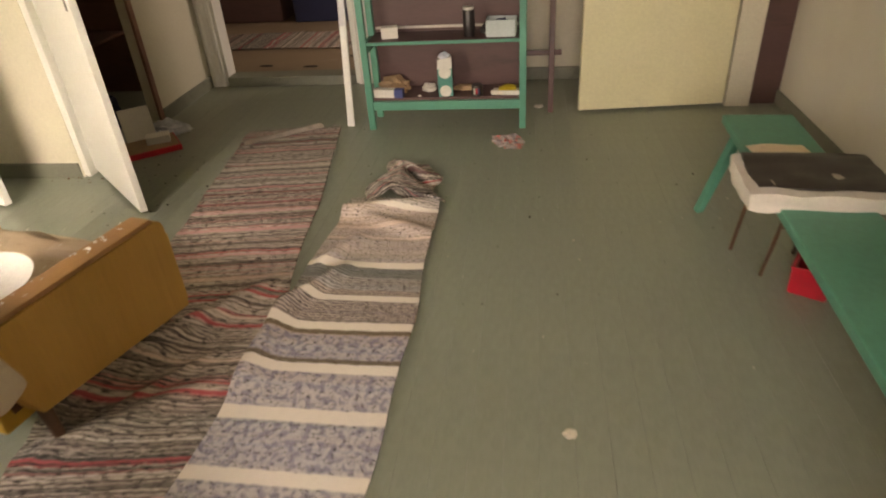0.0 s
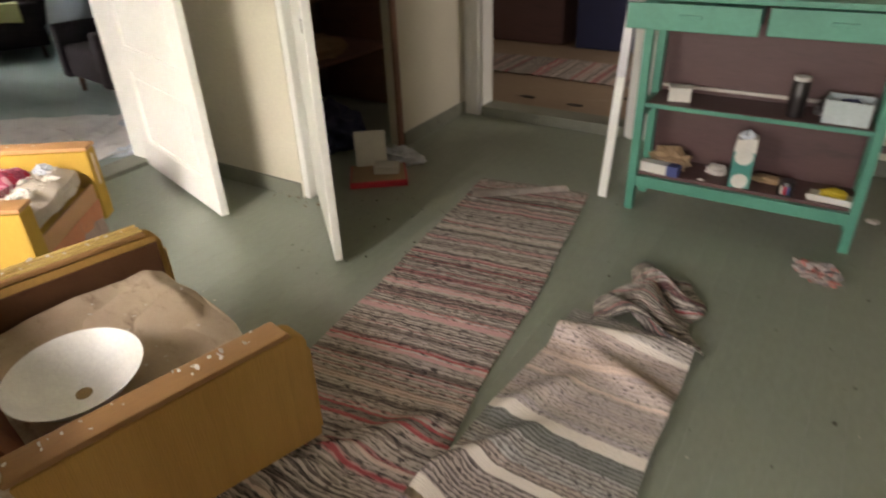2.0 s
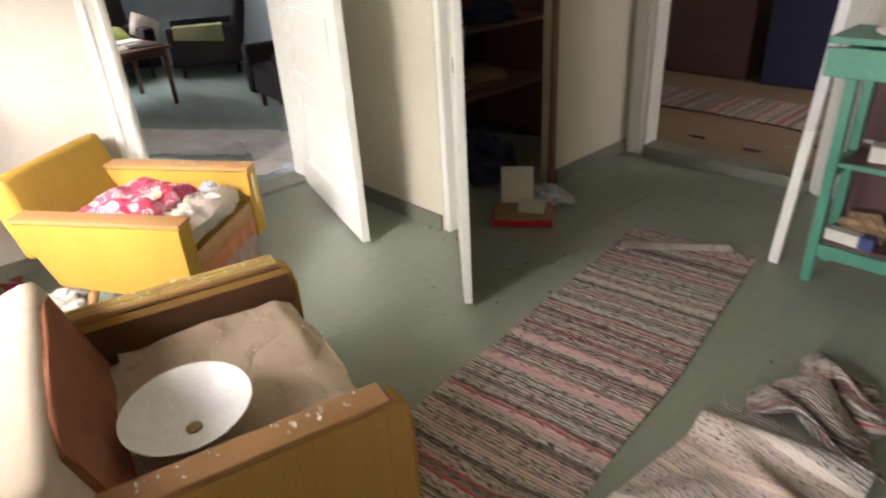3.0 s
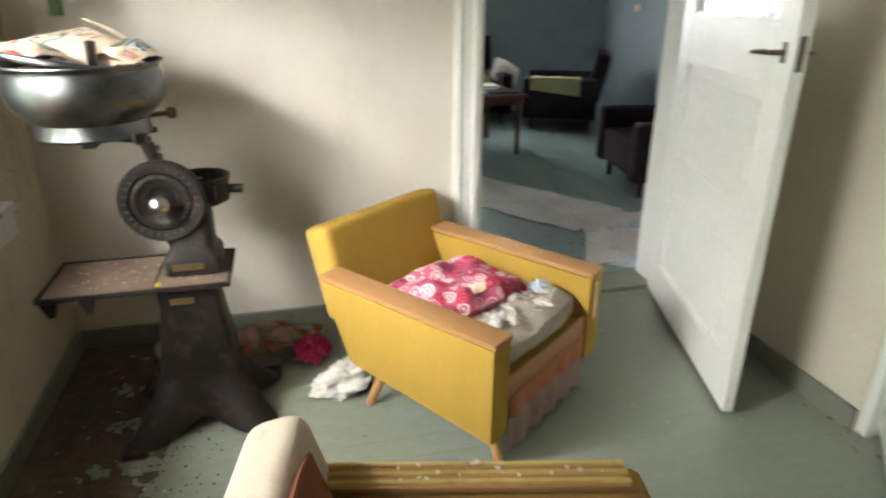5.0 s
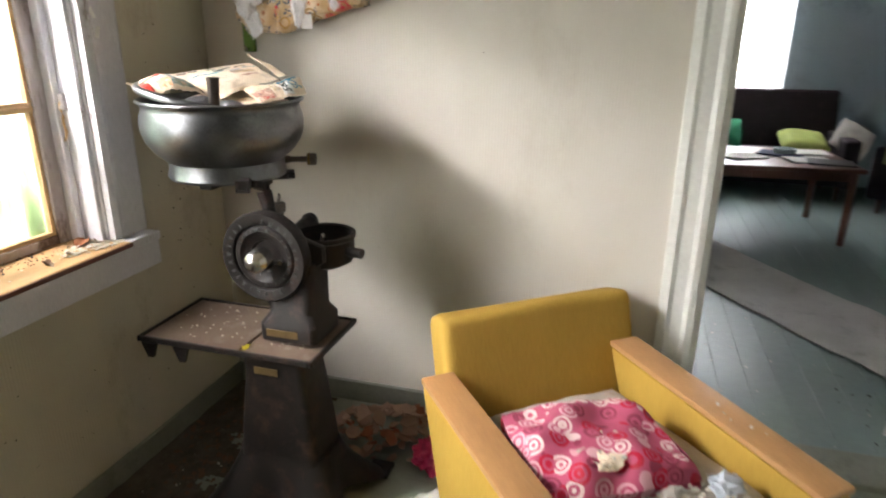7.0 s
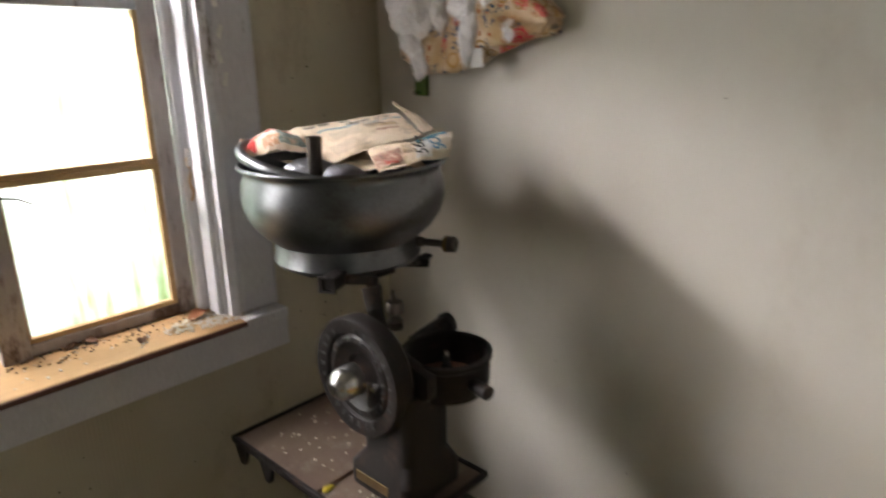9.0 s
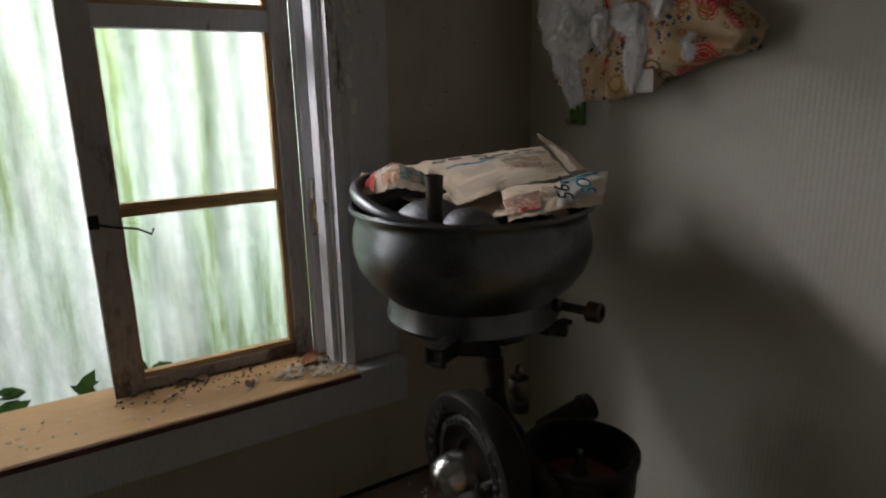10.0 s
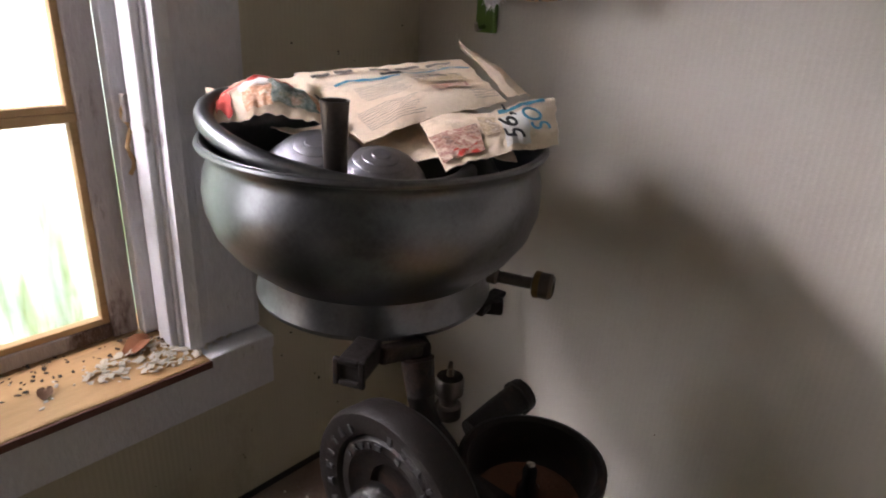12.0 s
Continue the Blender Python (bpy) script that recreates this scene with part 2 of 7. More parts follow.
def rag_rug(name, bands, fine_bands, whites=(), mottle=None, per=(27, 95, 0.5), fleck=(45, 150), fleck_lo=0.58, sections=None, relief=0.6, tint_mix=0.5, mottle_to=9.0, lines=(), weft=()):
    m, n, l, p = nodes_of(name)
    uv = n.new("ShaderNodeSeparateXYZ")
    l.new(uv_of(n), uv.inputs[0])
    tx = n.new("ShaderNodeTexNoise")
    tx.inputs["Scale"].default_value = 26
    l.new(uv_of(n), tx.inputs["Vector"])
    along = calc(n, l, "ADD", uv.outputs[1], calc(n, l, "MULTIPLY", calc(n, l, "SUBTRACT", tx.outputs["Fac"], 0.5), 0.012))
    col = stripes_of(n, l, along, per[0], 3.0, bands)
    thin = stripes_of(n, l, along, per[1], 11.0, fine_bands)
    col = blend(n, l, per[2], col, thin)
    if sections:
        tint = ramp(n, l, calc(n, l, "DIVIDE", along, sections[0]), sections[1])
        tint.node.color_ramp.interpolation = "CONSTANT"
        col = blend(n, l, tint_mix, col, tint)
    if mottle:
        mo = n.new("ShaderNodeTexNoise")
        mo.inputs["Scale"].default_value, mo.inputs["Detail"].default_value = 34, 3
        l.new(uv_of(n), mo.inputs["Vector"])
        print_mask = calc(n, l, "MULTIPLY", ramp(n, l, mo.outputs["Fac"], [(0.48, (0, 0, 0)), (0.58, (0.65, 0.65, 0.65))]), calc(n, l, "LESS_THAN", along, mottle_to))
        col = blend(n, l, print_mask, col, mottle)
    # flecks of single rags
    mp = n.new("ShaderNodeMapping")
    mp.inputs["Scale"].default_value = (*fleck, 1)
    l.new(uv_of(n), mp.inputs["Vector"])
    fl = n.new("ShaderNodeTexNoise")
    fl.inputs["Scale"].default_value, fl.inputs["Detail"].default_value = 1.0, 2
    l.new(mp.outputs[0], fl.inputs["Vector"])
    col = blend(n, l, ramp(n, l, fl.outputs["Fac"], [(fleck_lo, (0, 0, 0)), (fleck_lo + 0.11, (0.9, 0.9, 0.9))]), col, (0.03, 0.028, 0.03))
    col = blend(n, l, ramp(n, l, fl.outputs["Fac"], [(0.26, (0.6, 0.6, 0.6)), (0.40, (0, 0, 0))]), col, (0.62, 0.56, 0.50))
    for lo, hi, colour in lines:
        inside = calc(n, l, "MULTIPLY", calc(n, l, "GREATER_THAN", along, lo), calc(n, l, "LESS_THAN", along, hi))
        col = blend(n, l, calc(n, l, "MULTIPLY", inside, 0.85), col, colour)
    # dark weft ridges that show in some stretches
    for lo, hi, amount in weft:
        wob = calc(n, l, "ADD", along, calc(n, l, "MULTIPLY", calc(n, l, "SUBTRACT", fl.outputs["Fac"], 0.5), 0.016))
        ridge = calc(n, l, "GREATER_THAN", calc(n, l, "SINE", calc(n, l, "MULTIPLY", wob, 420.0)), 0.25)
        inside = calc(n, l, "MULTIPLY", calc(n, l, "GREATER_THAN", along, lo), calc(n, l, "LESS_THAN", along, hi))
        col = blend(n, l, calc(n, l, "MULTIPLY", calc(n, l, "MULTIPLY", inside, ridge), amount), col, (0.045, 0.038, 0.036))
    for lo, hi in whites:
        inside = calc(n, l, "MULTIPLY", calc(n, l, "GREATER_THAN", along, lo), calc(n, l, "LESS_THAN", along, hi))
        col = blend(n, l, calc(n, l, "MULTIPLY", inside, 0.92), col, (0.72, 0.67, 0.60))
    l.new(col, p.inputs["Base Color"])
    p.inputs["Roughness"].default_value = 0.95
    p.inputs["Specular IOR Level"].default_value = 0.1
    wave = calc(n, l, "SINE", calc(n, l, "MULTIPLY", along, 780.0))
    bump(n, l, p, calc(n, l, "ADD", calc(n, l, "MULTIPLY", wave, 0.07), fl.outputs["Fac"]), relief, 0.004)
    return m


RAG_RED, RAG_PINK, RAG_PALE = (0.46, 0.09, 0.10), (0.62, 0.36, 0.35), (0.68, 0.54, 0.46)
RAG_BROWN, RAG_GREEN = (0.13, 0.10, 0.06), (0.19, 0.20, 0.18)
RUG_STRIPED = rag_rug("striped_rag_weave", [(0.0, (0.56, 0.50, 0.44)), (0.26, (0.04, 0.04, 0.04)), (0.38, (0.58, 0.52, 0.46)), (0.60, (0.60, 0.34, 0.32)), (0.68, (0.27, 0.22, 0.19)), (0.80, (0.58, 0.50, 0.45)), (0.95, (0.42, 0.05, 0.07))],
                      [(0.0, (0.54, 0.48, 0.42)), (0.32, (0.015, 0.015, 0.015)), (0.48, (0.64, 0.58, 0.52)), (0.70, (0.12, 0.09, 0.08)), (0.86, (0.62, 0.26, 0.26)), (0.95, (0.50, 0.06, 0.08))], per=(34, 120, 0.72), fleck=(28, 150), fleck_lo=0.515,
                      sections=(3.3, [(0.0, (0.30, 0.29, 0.26)), (0.22, (0.36, 0.27, 0.25)), (0.40, (0.42, 0.30, 0.28)), (0.58, (0.46, 0.36, 0.33)), (0.72, (0.48, 0.43, 0.40)), (0.84, (0.42, 0.37, 0.34))]), tint_mix=0.2,
                      lines=[(0.30, 0.312, RAG_RED), (0.56, 0.572, RAG_RED), (0.815, 0.83, RAG_RED), (0.86, 0.868, RAG_RED), (0.98, 0.995, RAG_PALE), (1.165, 1.178, RAG_RED), (1.21, 1.222, RAG_PALE), (1.345, 1.358, RAG_RED), (1.38, 1.39, RAG_RED), (1.49, 1.515, RAG_PALE), (1.575, 1.585, RAG_PINK), (1.675, 1.692, RAG_PINK), (1.705, 1.713, RAG_RED), (1.90, 1.922, RAG_PINK), (2.085, 2.102, RAG_PINK), (2.36, 2.375, RAG_PINK), (2.62, 2.632, RAG_PALE), (2.86, 2.875, RAG_PINK)],
                      weft=[(0.0, 0.80, 0.55), (0.88, 1.16, 0.5), (1.40, 1.66, 0.45), (1.72, 1.88, 0.6), (1.97, 2.07, 0.8), (2.12, 2.32, 0.8), (2.32, 3.3, 0.3)])
RUG_PATCHED = rag_rug("patched_rag_weave", [(0.0, (0.58, 0.52, 0.50)), (0.3, (0.46, 0.46, 0.50)), (0.5, (0.48, 0.37, 0.30)), (0.72, (0.30, 0.34, 0.30)), (0.86, (0.52, 0.43, 0.36))],
                      [(0.0, (0.38, 0.33, 0.30)), (0.35, (0.16, 0.16, 0.22)), (0.55, (0.42, 0.36, 0.33)), (0.8, (0.22, 0.17, 0.15))],
                      [(0.16, 0.205), (0.38, 0.425), (0.60, 0.65), (0.83, 0.885), (1.045, 1.09), (1.268, 1.312), (1.446, 1.482), (1.672, 1.716), (2.155, 2.18)], (0.16, 0.165, 0.24), fleck_lo=0.555,
                      sections=(2.4, [(0.0, (0.50, 0.47, 0.47)), (0.16, (0.46, 0.45, 0.50)), (0.345, (0.50, 0.48, 0.53)), (0.43, (0.44, 0.42, 0.47)), (0.512, (0.36, 0.28, 0.23)), (0.59, (0.40, 0.33, 0.29)), (0.63, (0.34, 0.37, 0.35)), (0.69, (0.56, 0.46, 0.40)), (0.80, (0.62, 0.48, 0.40)), (0.90, (0.44, 0.43, 0.40))]), mottle_to=1.24,
                      lines=[(1.09, 1.112, RAG_BROWN), (1.245, 1.268, RAG_BROWN), (1.60, 1.672, RAG_GREEN), (1.90, 1.915, RAG_PALE), (1.99, 2.015, RAG_PALE)],
                      weft=[(1.312, 1.446, 0.7), (1.482, 1.60, 0.6), (1.60, 1.672, 0.55), (1.72, 2.15, 0.22), (2.2, 2.5, 0.6)])


def dotted(name, ground, inks, scale, ring=0.28, rough=0.9):
    """Printed cloth: round motifs in several inks on a ground colour."""
    m, n, l, p = nodes_of(name)
    tc = n.new("ShaderNodeTexCoord")
    v = n.new("ShaderNodeTexVoronoi")
    v.inputs["Scale"].default_value, v.inputs["Randomness"].default_value = scale, 0.75
    l.new(tc.outputs["Object"], v.inputs["Vector"])
    col = blend(n, l, 0.25, ground, ramp(n, l, noise_at(n, l, scale * 0.6, 3), [(0.4, tuple(c * 0.55 for c in ground)), (0.6, ground)]))
    pick = n.new("ShaderNodeSeparateColor")
    l.new(v.outputs["Color"], pick.inputs[0])
    ink = ramp(n, l, pick.outputs[0], [(i / len(inks), c) for i, c in enumerate(inks)])
    ink.node.color_ramp.interpolation = "CONSTANT"
    rings = calc(n, l, "LESS_THAN", calc(n, l, "SINE", calc(n, l, "MULTIPLY", v.outputs["Distance"], 24.0)), ring)
    near = calc(n, l, "LESS_THAN", v.outputs["Distance"], 0.55)
    col = blend(n, l, calc(n, l, "MULTIPLY", near, rings), col, ink)
    col = blend(n, l, ramp(n, l, noise_at(n, l, 5, 6, 0.7), [(0.55, (0, 0, 0)), (0.8, (0.6, 0.6, 0.6))]), col, (0.20, 0.15, 0.10))
    l.new(col, p.inputs["Base Color"])
    p.inputs["Roughness"].default_value = rough
    p.inputs["Specular IOR Level"].default_value = 0.15
    bump(n, l, p, noise_at(n, l, 300, 2), 0.4, 0.002)
    return m


def flowered():
    """Cream cotton with red roses and small navy daisies."""
    m, n, l, p = nodes_of("cream_flower_print")
    tc = n.new("ShaderNodeTexCoord")
    col = ramp(n, l, noise_at(n, l, 9, 4), [(0.38, (0.50, 0.33, 0.17)), (0.6, (0.70, 0.56, 0.40))])
    for scale, lo, hi, ink, waves, cut in ((12.5, 0.0, 0.42, (0.60, 0.035, 0.06), 62.0, 0.62), (25.0, 0.15, 0.36, (0.04, 0.08, 0.14), 0.0, 0.75), (25.0, 0.0, 0.08, (0.50, 0.30, 0.05), 0.0, 0.62), (34.0, 0.14, 0.24, (0.42, 0.13, 0.05), 0.0, 0.6), (19.0, 0.24, 0.34, (0.40, 0.22, 0.06), 0.0, 0.4)):
        v = n.new("ShaderNodeTexVoronoi")
        v.inputs["Scale"].default_value = scale
        l.new(tc.outputs["Object"], v.inputs["Vector"])
        pick = n.new("ShaderNodeSeparateColor")
        l.new(v.outputs["Color"], pick.inputs[0])
        warp = calc(n, l, "ADD", v.outputs["Distance"], calc(n, l, "MULTIPLY", calc(n, l, "SUBTRACT", noise_at(n, l, scale * 3.2, 2), 0.5), 0.22))
        on = calc(n, l, "MULTIPLY", calc(n, l, "GREATER_THAN", warp, lo), calc(n, l, "LESS_THAN", warp, hi))
        on = calc(n, l, "MULTIPLY", on, calc(n, l, "LESS_THAN", pick.outputs[1], cut))
        if scale == 25.0 and lo > 0.1:
            dots = n.new("ShaderNodeTexVoronoi")
            dots.inputs["Scale"].default_value = 110.0
            l.new(tc.outputs["Object"], dots.inputs["Vector"])
            on = calc(n, l, "MULTIPLY", on, calc(n, l, "LESS_THAN", dots.outputs["Distance"], 0.48))
        if waves:
            on = calc(n, l, "MULTIPLY", on, calc(n, l, "GREATER_THAN", calc(n, l, "SINE", calc(n, l, "MULTIPLY", warp, waves)), -0.55))
        col = blend(n, l, on, col, ink)
    l.new(col, p.inputs["Base Color"])
    p.inputs["Roughness"].default_value = 0.9
    p.inputs["Specular IOR Level"].default_value = 0.15
    bump(n, l, p, noise_at(n, l, 300, 2), 0.4, 0.002)
    return m


PINK_PRINT = dotted("pink_ring_print", (0.50, 0.10, 0.17), [(0.66, 0.36, 0.40), (0.50, 0.02, 0.05), (0.30, 0.05, 0.09), (0.72, 0.54, 0.52)], 21, 0.25)
FLOWER_PRINT = flowered()
STUFFING = surface("white_wadding", (0.95, 0.94, 0.94), (0.90, 0.88, 0.88), (0.86, 0.76, 0.73), 8, 120, 0.95, relief=0.5, spec=0.1)
SEAT_CLOTH = surface("soiled_grey_beige_cloth", (0.52, 0.46, 0.39), (0.42, 0.36, 0.30), (0.26, 0.20, 0.14), 4, 120, 0.95, stains=(0.56, 0.8), relief=0.4, spec=0.1)
SEAT_BROWN = surface("soiled_tan_cloth", (0.52, 0.41, 0.30), (0.40, 0.30, 0.21), (0.16, 0.10, 0.07), 5, 300, 0.95, stretch=(0.5, 1, 1), stains=(0.54, 0.75), relief=0.4, spec=0.1)
CREAM_CLOTH = surface("cream_headrest_cloth", (0.62, 0.53, 0.42), (0.55, 0.45, 0.35), (0.40, 0.28, 0.2), 4, 300, 0.95, relief=0.5, spec=0.1)
RUST_CLOTH = surface("rust_brown_cloth", (0.33, 0.13, 0.07), (0.24, 0.09, 0.05), (0.16, 0.07, 0.04), 4, 300, 0.95, relief=0.5, spec=0.1)
BROWN_LINING = surface("dark_brown_arm_lining", (0.15, 0.075, 0.04), (0.11, 0.052, 0.028), (0.07, 0.035, 0.02), 4, 260, 0.9, relief=0.4, spec=0.1)
PALE_PIPING = surface("worn_yellow_piping", (0.56, 0.42, 0.16), (0.46, 0.32, 0.11), (0.30, 0.19, 0.07), 9, 200, 0.85, relief=0.3, spec=0.1)
ORANGE_CLOTH = surface("faded_orange_cloth", (0.52, 0.22, 0.12), (0.42, 0.16, 0.09), (0.30, 0.16, 0.11), 5, 260, 0.95, relief=0.4, spec=0.1)
DULL_PINK = surface("faded_pink_lining", (0.40, 0.29, 0.25), (0.30, 0.21, 0.18), (0.14, 0.09, 0.07), 5, 200, 0.95, stretch=(1, 1, 0.2), relief=0.5, spec=0.1)
ARM_WOOD = surface("worn_armrest_wood", (0.46, 0.24, 0.095), (0.38, 0.185, 0.07), (0.56, 0.38, 0.20), 3, 130, 0.5, stretch=(1, 0.15, 1), stains=(0.62, 0.72), relief=0.15)
ARM_BROWN = surface("grubby_brown_armrest", (0.38, 0.20, 0.075), (0.30, 0.15, 0.055), (0.44, 0.29, 0.14), 3, 130, 0.6, stretch=(1, 0.15, 1), stains=(0.62, 0.72), relief=0.2)
MUSTARD_WORN = surface("grubby_ribbed_mustard_cloth", (0.52, 0.31, 0.10), (0.40, 0.225, 0.07), (0.27, 0.15, 0.06), 2.5, 330, 0.9, stretch=(1, 1, 0.03), stains=(0.60, 0.85), relief=0.6, spec=0.1)
WORN_IRON = plain("worn_raised_iron", (0.035, 0.035, 0.034), 0.45)
SPLINTER = plain("splintered_pale_wood", (0.60, 0.45, 0.28), 0.8)
SOFA_DARK = surface("dark_plum_upholstery", (0.035, 0.026, 0.03), (0.024, 0.018, 0.021), (0.05, 0.04, 0.04), 4, 200, 0.85, relief=0.3, spec=0.2)
TABLE_RED = surface("red_brown_table_wood", (0.20, 0.075, 0.045), (0.15, 0.055, 0.035), (0.10, 0.04, 0.03), 3, 90, 0.4, stretch=(1, 0.15, 1))
RUNNER = surface("dusty_grey_runner", (0.58, 0.55, 0.52), (0.48, 0.45, 0.43), (0.26, 0.24, 0.22), 3, 160, 0.95, stains=(0.55, 0.8), relief=0.4, spec=0.1)
YELLOW_CLOTH = plain("pale_yellow_cloth", (0.56, 0.55, 0.28), 0.9)
LIME_CLOTH = plain("lime_green_cloth", (0.30, 0.35, 0.09), 0.9)
TEAL_CLOTH = plain("bright_green_cloth", (0.02, 0.30, 0.16), 0.9)
OFFWHITE = plain("off_white_cloth", (0.62, 0.58, 0.52), 0.9)
PAPER = surface("yellowed_paper", (0.84, 0.73, 0.58), (0.80, 0.62, 0.45), (0.44, 0.33, 0.22), 6, 160, 0.85, relief=0.1)
WHITE_PAPER = surface("white_paper", (0.76, 0.74, 0.70), (0.68, 0.66, 0.62), (0.5, 0.46, 0.4), 6, 160, 0.8, relief=0.1)


def picture_ink(name, stops):
    """A printed colour photograph gone blurred: patches of several inks."""
    m, n, l, p = nodes_of(name)
    col = ramp(n, l, noise_at(n, l, 46, 5, 0.62), stops)
    col = blend(n, l, 0.25, col, ramp(n, l, noise_at(n, l, 210, 3), [(0.4, (0.2, 0.17, 0.14)), (0.6, (0.85, 0.76, 0.64))]))
    l.new(col, p.inputs["Base Color"])
    p.inputs["Roughness"].default_value = 0.8
    return m


BLACK_INK = plain("black_ink", (0.02, 0.02, 0.022), 0.8)
FAINT_INK = plain("faint_grey_ink", (0.30, 0.25, 0.20), 0.8)
GREY_INK = plain("grey_ink", (0.16, 0.14, 0.12), 0.8)
BLUE_INK = plain("sky_blue_ink", (0.05, 0.30, 0.44), 0.8)
RED_INK = plain("red_ink", (0.55, 0.04, 0.02), 0.8)
OCHRE_INK = picture_ink("ochre_ink", [(0.36, (0.46, 0.30, 0.12)), (0.48, (0.66, 0.50, 0.30)), (0.58, (0.34, 0.24, 0.16)), (0.66, (0.74, 0.62, 0.46))])
LEAF_PRINT = picture_ink("leaf_print", [(0.36, (0.04, 0.07, 0.05)), (0.46, (0.10, 0.20, 0.19)), (0.54, (0.24, 0.30, 0.27)), (0.60, (0.10, 0.16, 0.10)), (0.68, (0.45, 0.30, 0.20))])
ORANGE_INK = picture_ink("orange_ink", [(0.36, (0.60, 0.16, 0.05)), (0.46, (0.74, 0.44, 0.26)), (0.54, (0.62, 0.24, 0.08)), (0.62, (0.80, 0.62, 0.44))])
BROWN_INK = picture_ink("brown_ink", [(0.36, (0.16, 0.05, 0.03)), (0.45, (0.42, 0.20, 0.12)), (0.52, (0.30, 0.07, 0.05)), (0.60, (0.60, 0.42, 0.30))])
RED_PLASTIC = plain("red_plastic", (0.52, 0.012, 0.03), 0.4)
CARD_WHITE = plain("white_cardboard", (0.70, 0.68, 0.62), 0.8)
CARD_BROWN = plain("brown_cardboard", (0.36, 0.24, 0.14), 0.85)
CARTON_TEAL = plain("teal_carton", (0.04, 0.26, 0.22), 0.5)
BLACK_GLOSS = plain("black_plastic", (0.02, 0.016, 0.016), 0.3)
BLUE_CARD = plain("blue_card", (0.05, 0.07, 0.22), 0.6)
YELLOW_PLASTIC = plain("yellow_plastic", (0.60, 0.45, 0.03), 0.5)
PALE_BLUE = plain("pale_blue_card", (0.48, 0.56, 0.56), 0.7)
PLASTIC_FILM = plain("crumpled_clear_film", (0.55, 0.60, 0.66), 0.25)
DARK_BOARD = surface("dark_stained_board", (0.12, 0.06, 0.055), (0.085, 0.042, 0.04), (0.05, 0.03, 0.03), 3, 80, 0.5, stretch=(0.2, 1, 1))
CLOSET_BOARD = surface("red_brown_closet_board", (0.27, 0.135, 0.095), (0.20, 0.095, 0.07), (0.10, 0.05, 0.04), 3, 80, 0.6, stretch=(0.2, 1, 1))
DARK_CLOTH = plain("dark_blue_cloth", (0.03, 0.035, 0.09), 0.9)
BRASS = surface("dull_brass", (0.30, 0.21, 0.10), (0.22, 0.15, 0.07), (0.10, 0.07, 0.04), 8, 150, 0.4, 0.9)
STEEL = surface("bright_worn_steel", (0.56, 0.54, 0.51), (0.48, 0.46, 0.44), (0.34, 0.28, 0.22), 9, 150, 0.22, 1.0, stains=(0.6, 0.85), relief=0.05)
OLD_NICKEL = surface("tarnished_nickel", (0.20, 0.175, 0.15), (0.12, 0.10, 0.085), (0.05, 0.035, 0.025), 9, 160, 0.35, 0.9, relief=0.1)
RUST_IRON = surface("rusty_iron", (0.16, 0.065, 0.035), (0.09, 0.04, 0.025), (0.05, 0.03, 0.025), 9, 160, 0.8, relief=0.6)
TRAY_IRON = surface("dusty_tray_iron", (0.17, 0.12, 0.085), (0.105, 0.062, 0.042), (0.24, 0.22, 0.18), 7, 160, 0.55, stains=(0.55, 0.75), relief=0.5)
FLAKED_WHITE = surface("flaking_grey_white_paint", (0.68, 0.67, 0.69), (0.59, 0.58, 0.61), (0.13, 0.085, 0.055), 3.2, 130, 0.55, stretch=(1, 1, 0.35), stains=(0.60, 0.68), relief=0.5)
SASH_WOOD = surface("weathered_sash", (0.48, 0.44, 0.42), (0.36, 0.31, 0.29), (0.09, 0.055, 0.04), 4, 110, 0.75, stretch=(1, 1, 0.3), stains=(0.53, 0.64), relief=0.5)
BARE_SASH = surface("bare_yellow_wood", (0.56, 0.37, 0.18), (0.48, 0.30, 0.14), (0.26, 0.15, 0.07), 5, 120, 0.7, stretch=(0.2, 1, 1), relief=0.3)
SILL_WOOD = surface("bare_dirty_sill_wood", (0.52, 0.315, 0.14), (0.41, 0.235, 0.095), (0.16, 0.10, 0.06), 4, 110, 0.6, stretch=(0.25, 1, 1), stains=(0.58, 0.74), relief=0.3)
DULL_STEEL = surface("dull_grey_steel", (0.34, 0.34, 0.365), (0.24, 0.24, 0.26), (0.12, 0.115, 0.115), 9, 150, 0.44, 1.0, stains=(0.55, 0.8), relief=0.05)
RED_EDGE = plain("red_brown_primer", (0.13, 0.05, 0.035), 0.7)
DEAD_LEAF = plain("dead_brown_leaf", (0.16, 0.08, 0.04), 0.85)
DIRT = plain("dark_dirt", (0.05, 0.04, 0.03), 0.95)
PLASTER_BITS = plain("pale_plaster_flakes", (0.62, 0.56, 0.46), 0.9)
GREEN_ENAMEL = plain("leaf_green_enamel", (0.10, 0.22, 0.02), 0.4)
LEAF = plain("fresh_green_leaf", (0.07, 0.20, 0.04), 0.5)
SHADE_WHITE = plain("white_lamp_shade", (0.80, 0.79, 0.74), 0.35, relief=0.03)


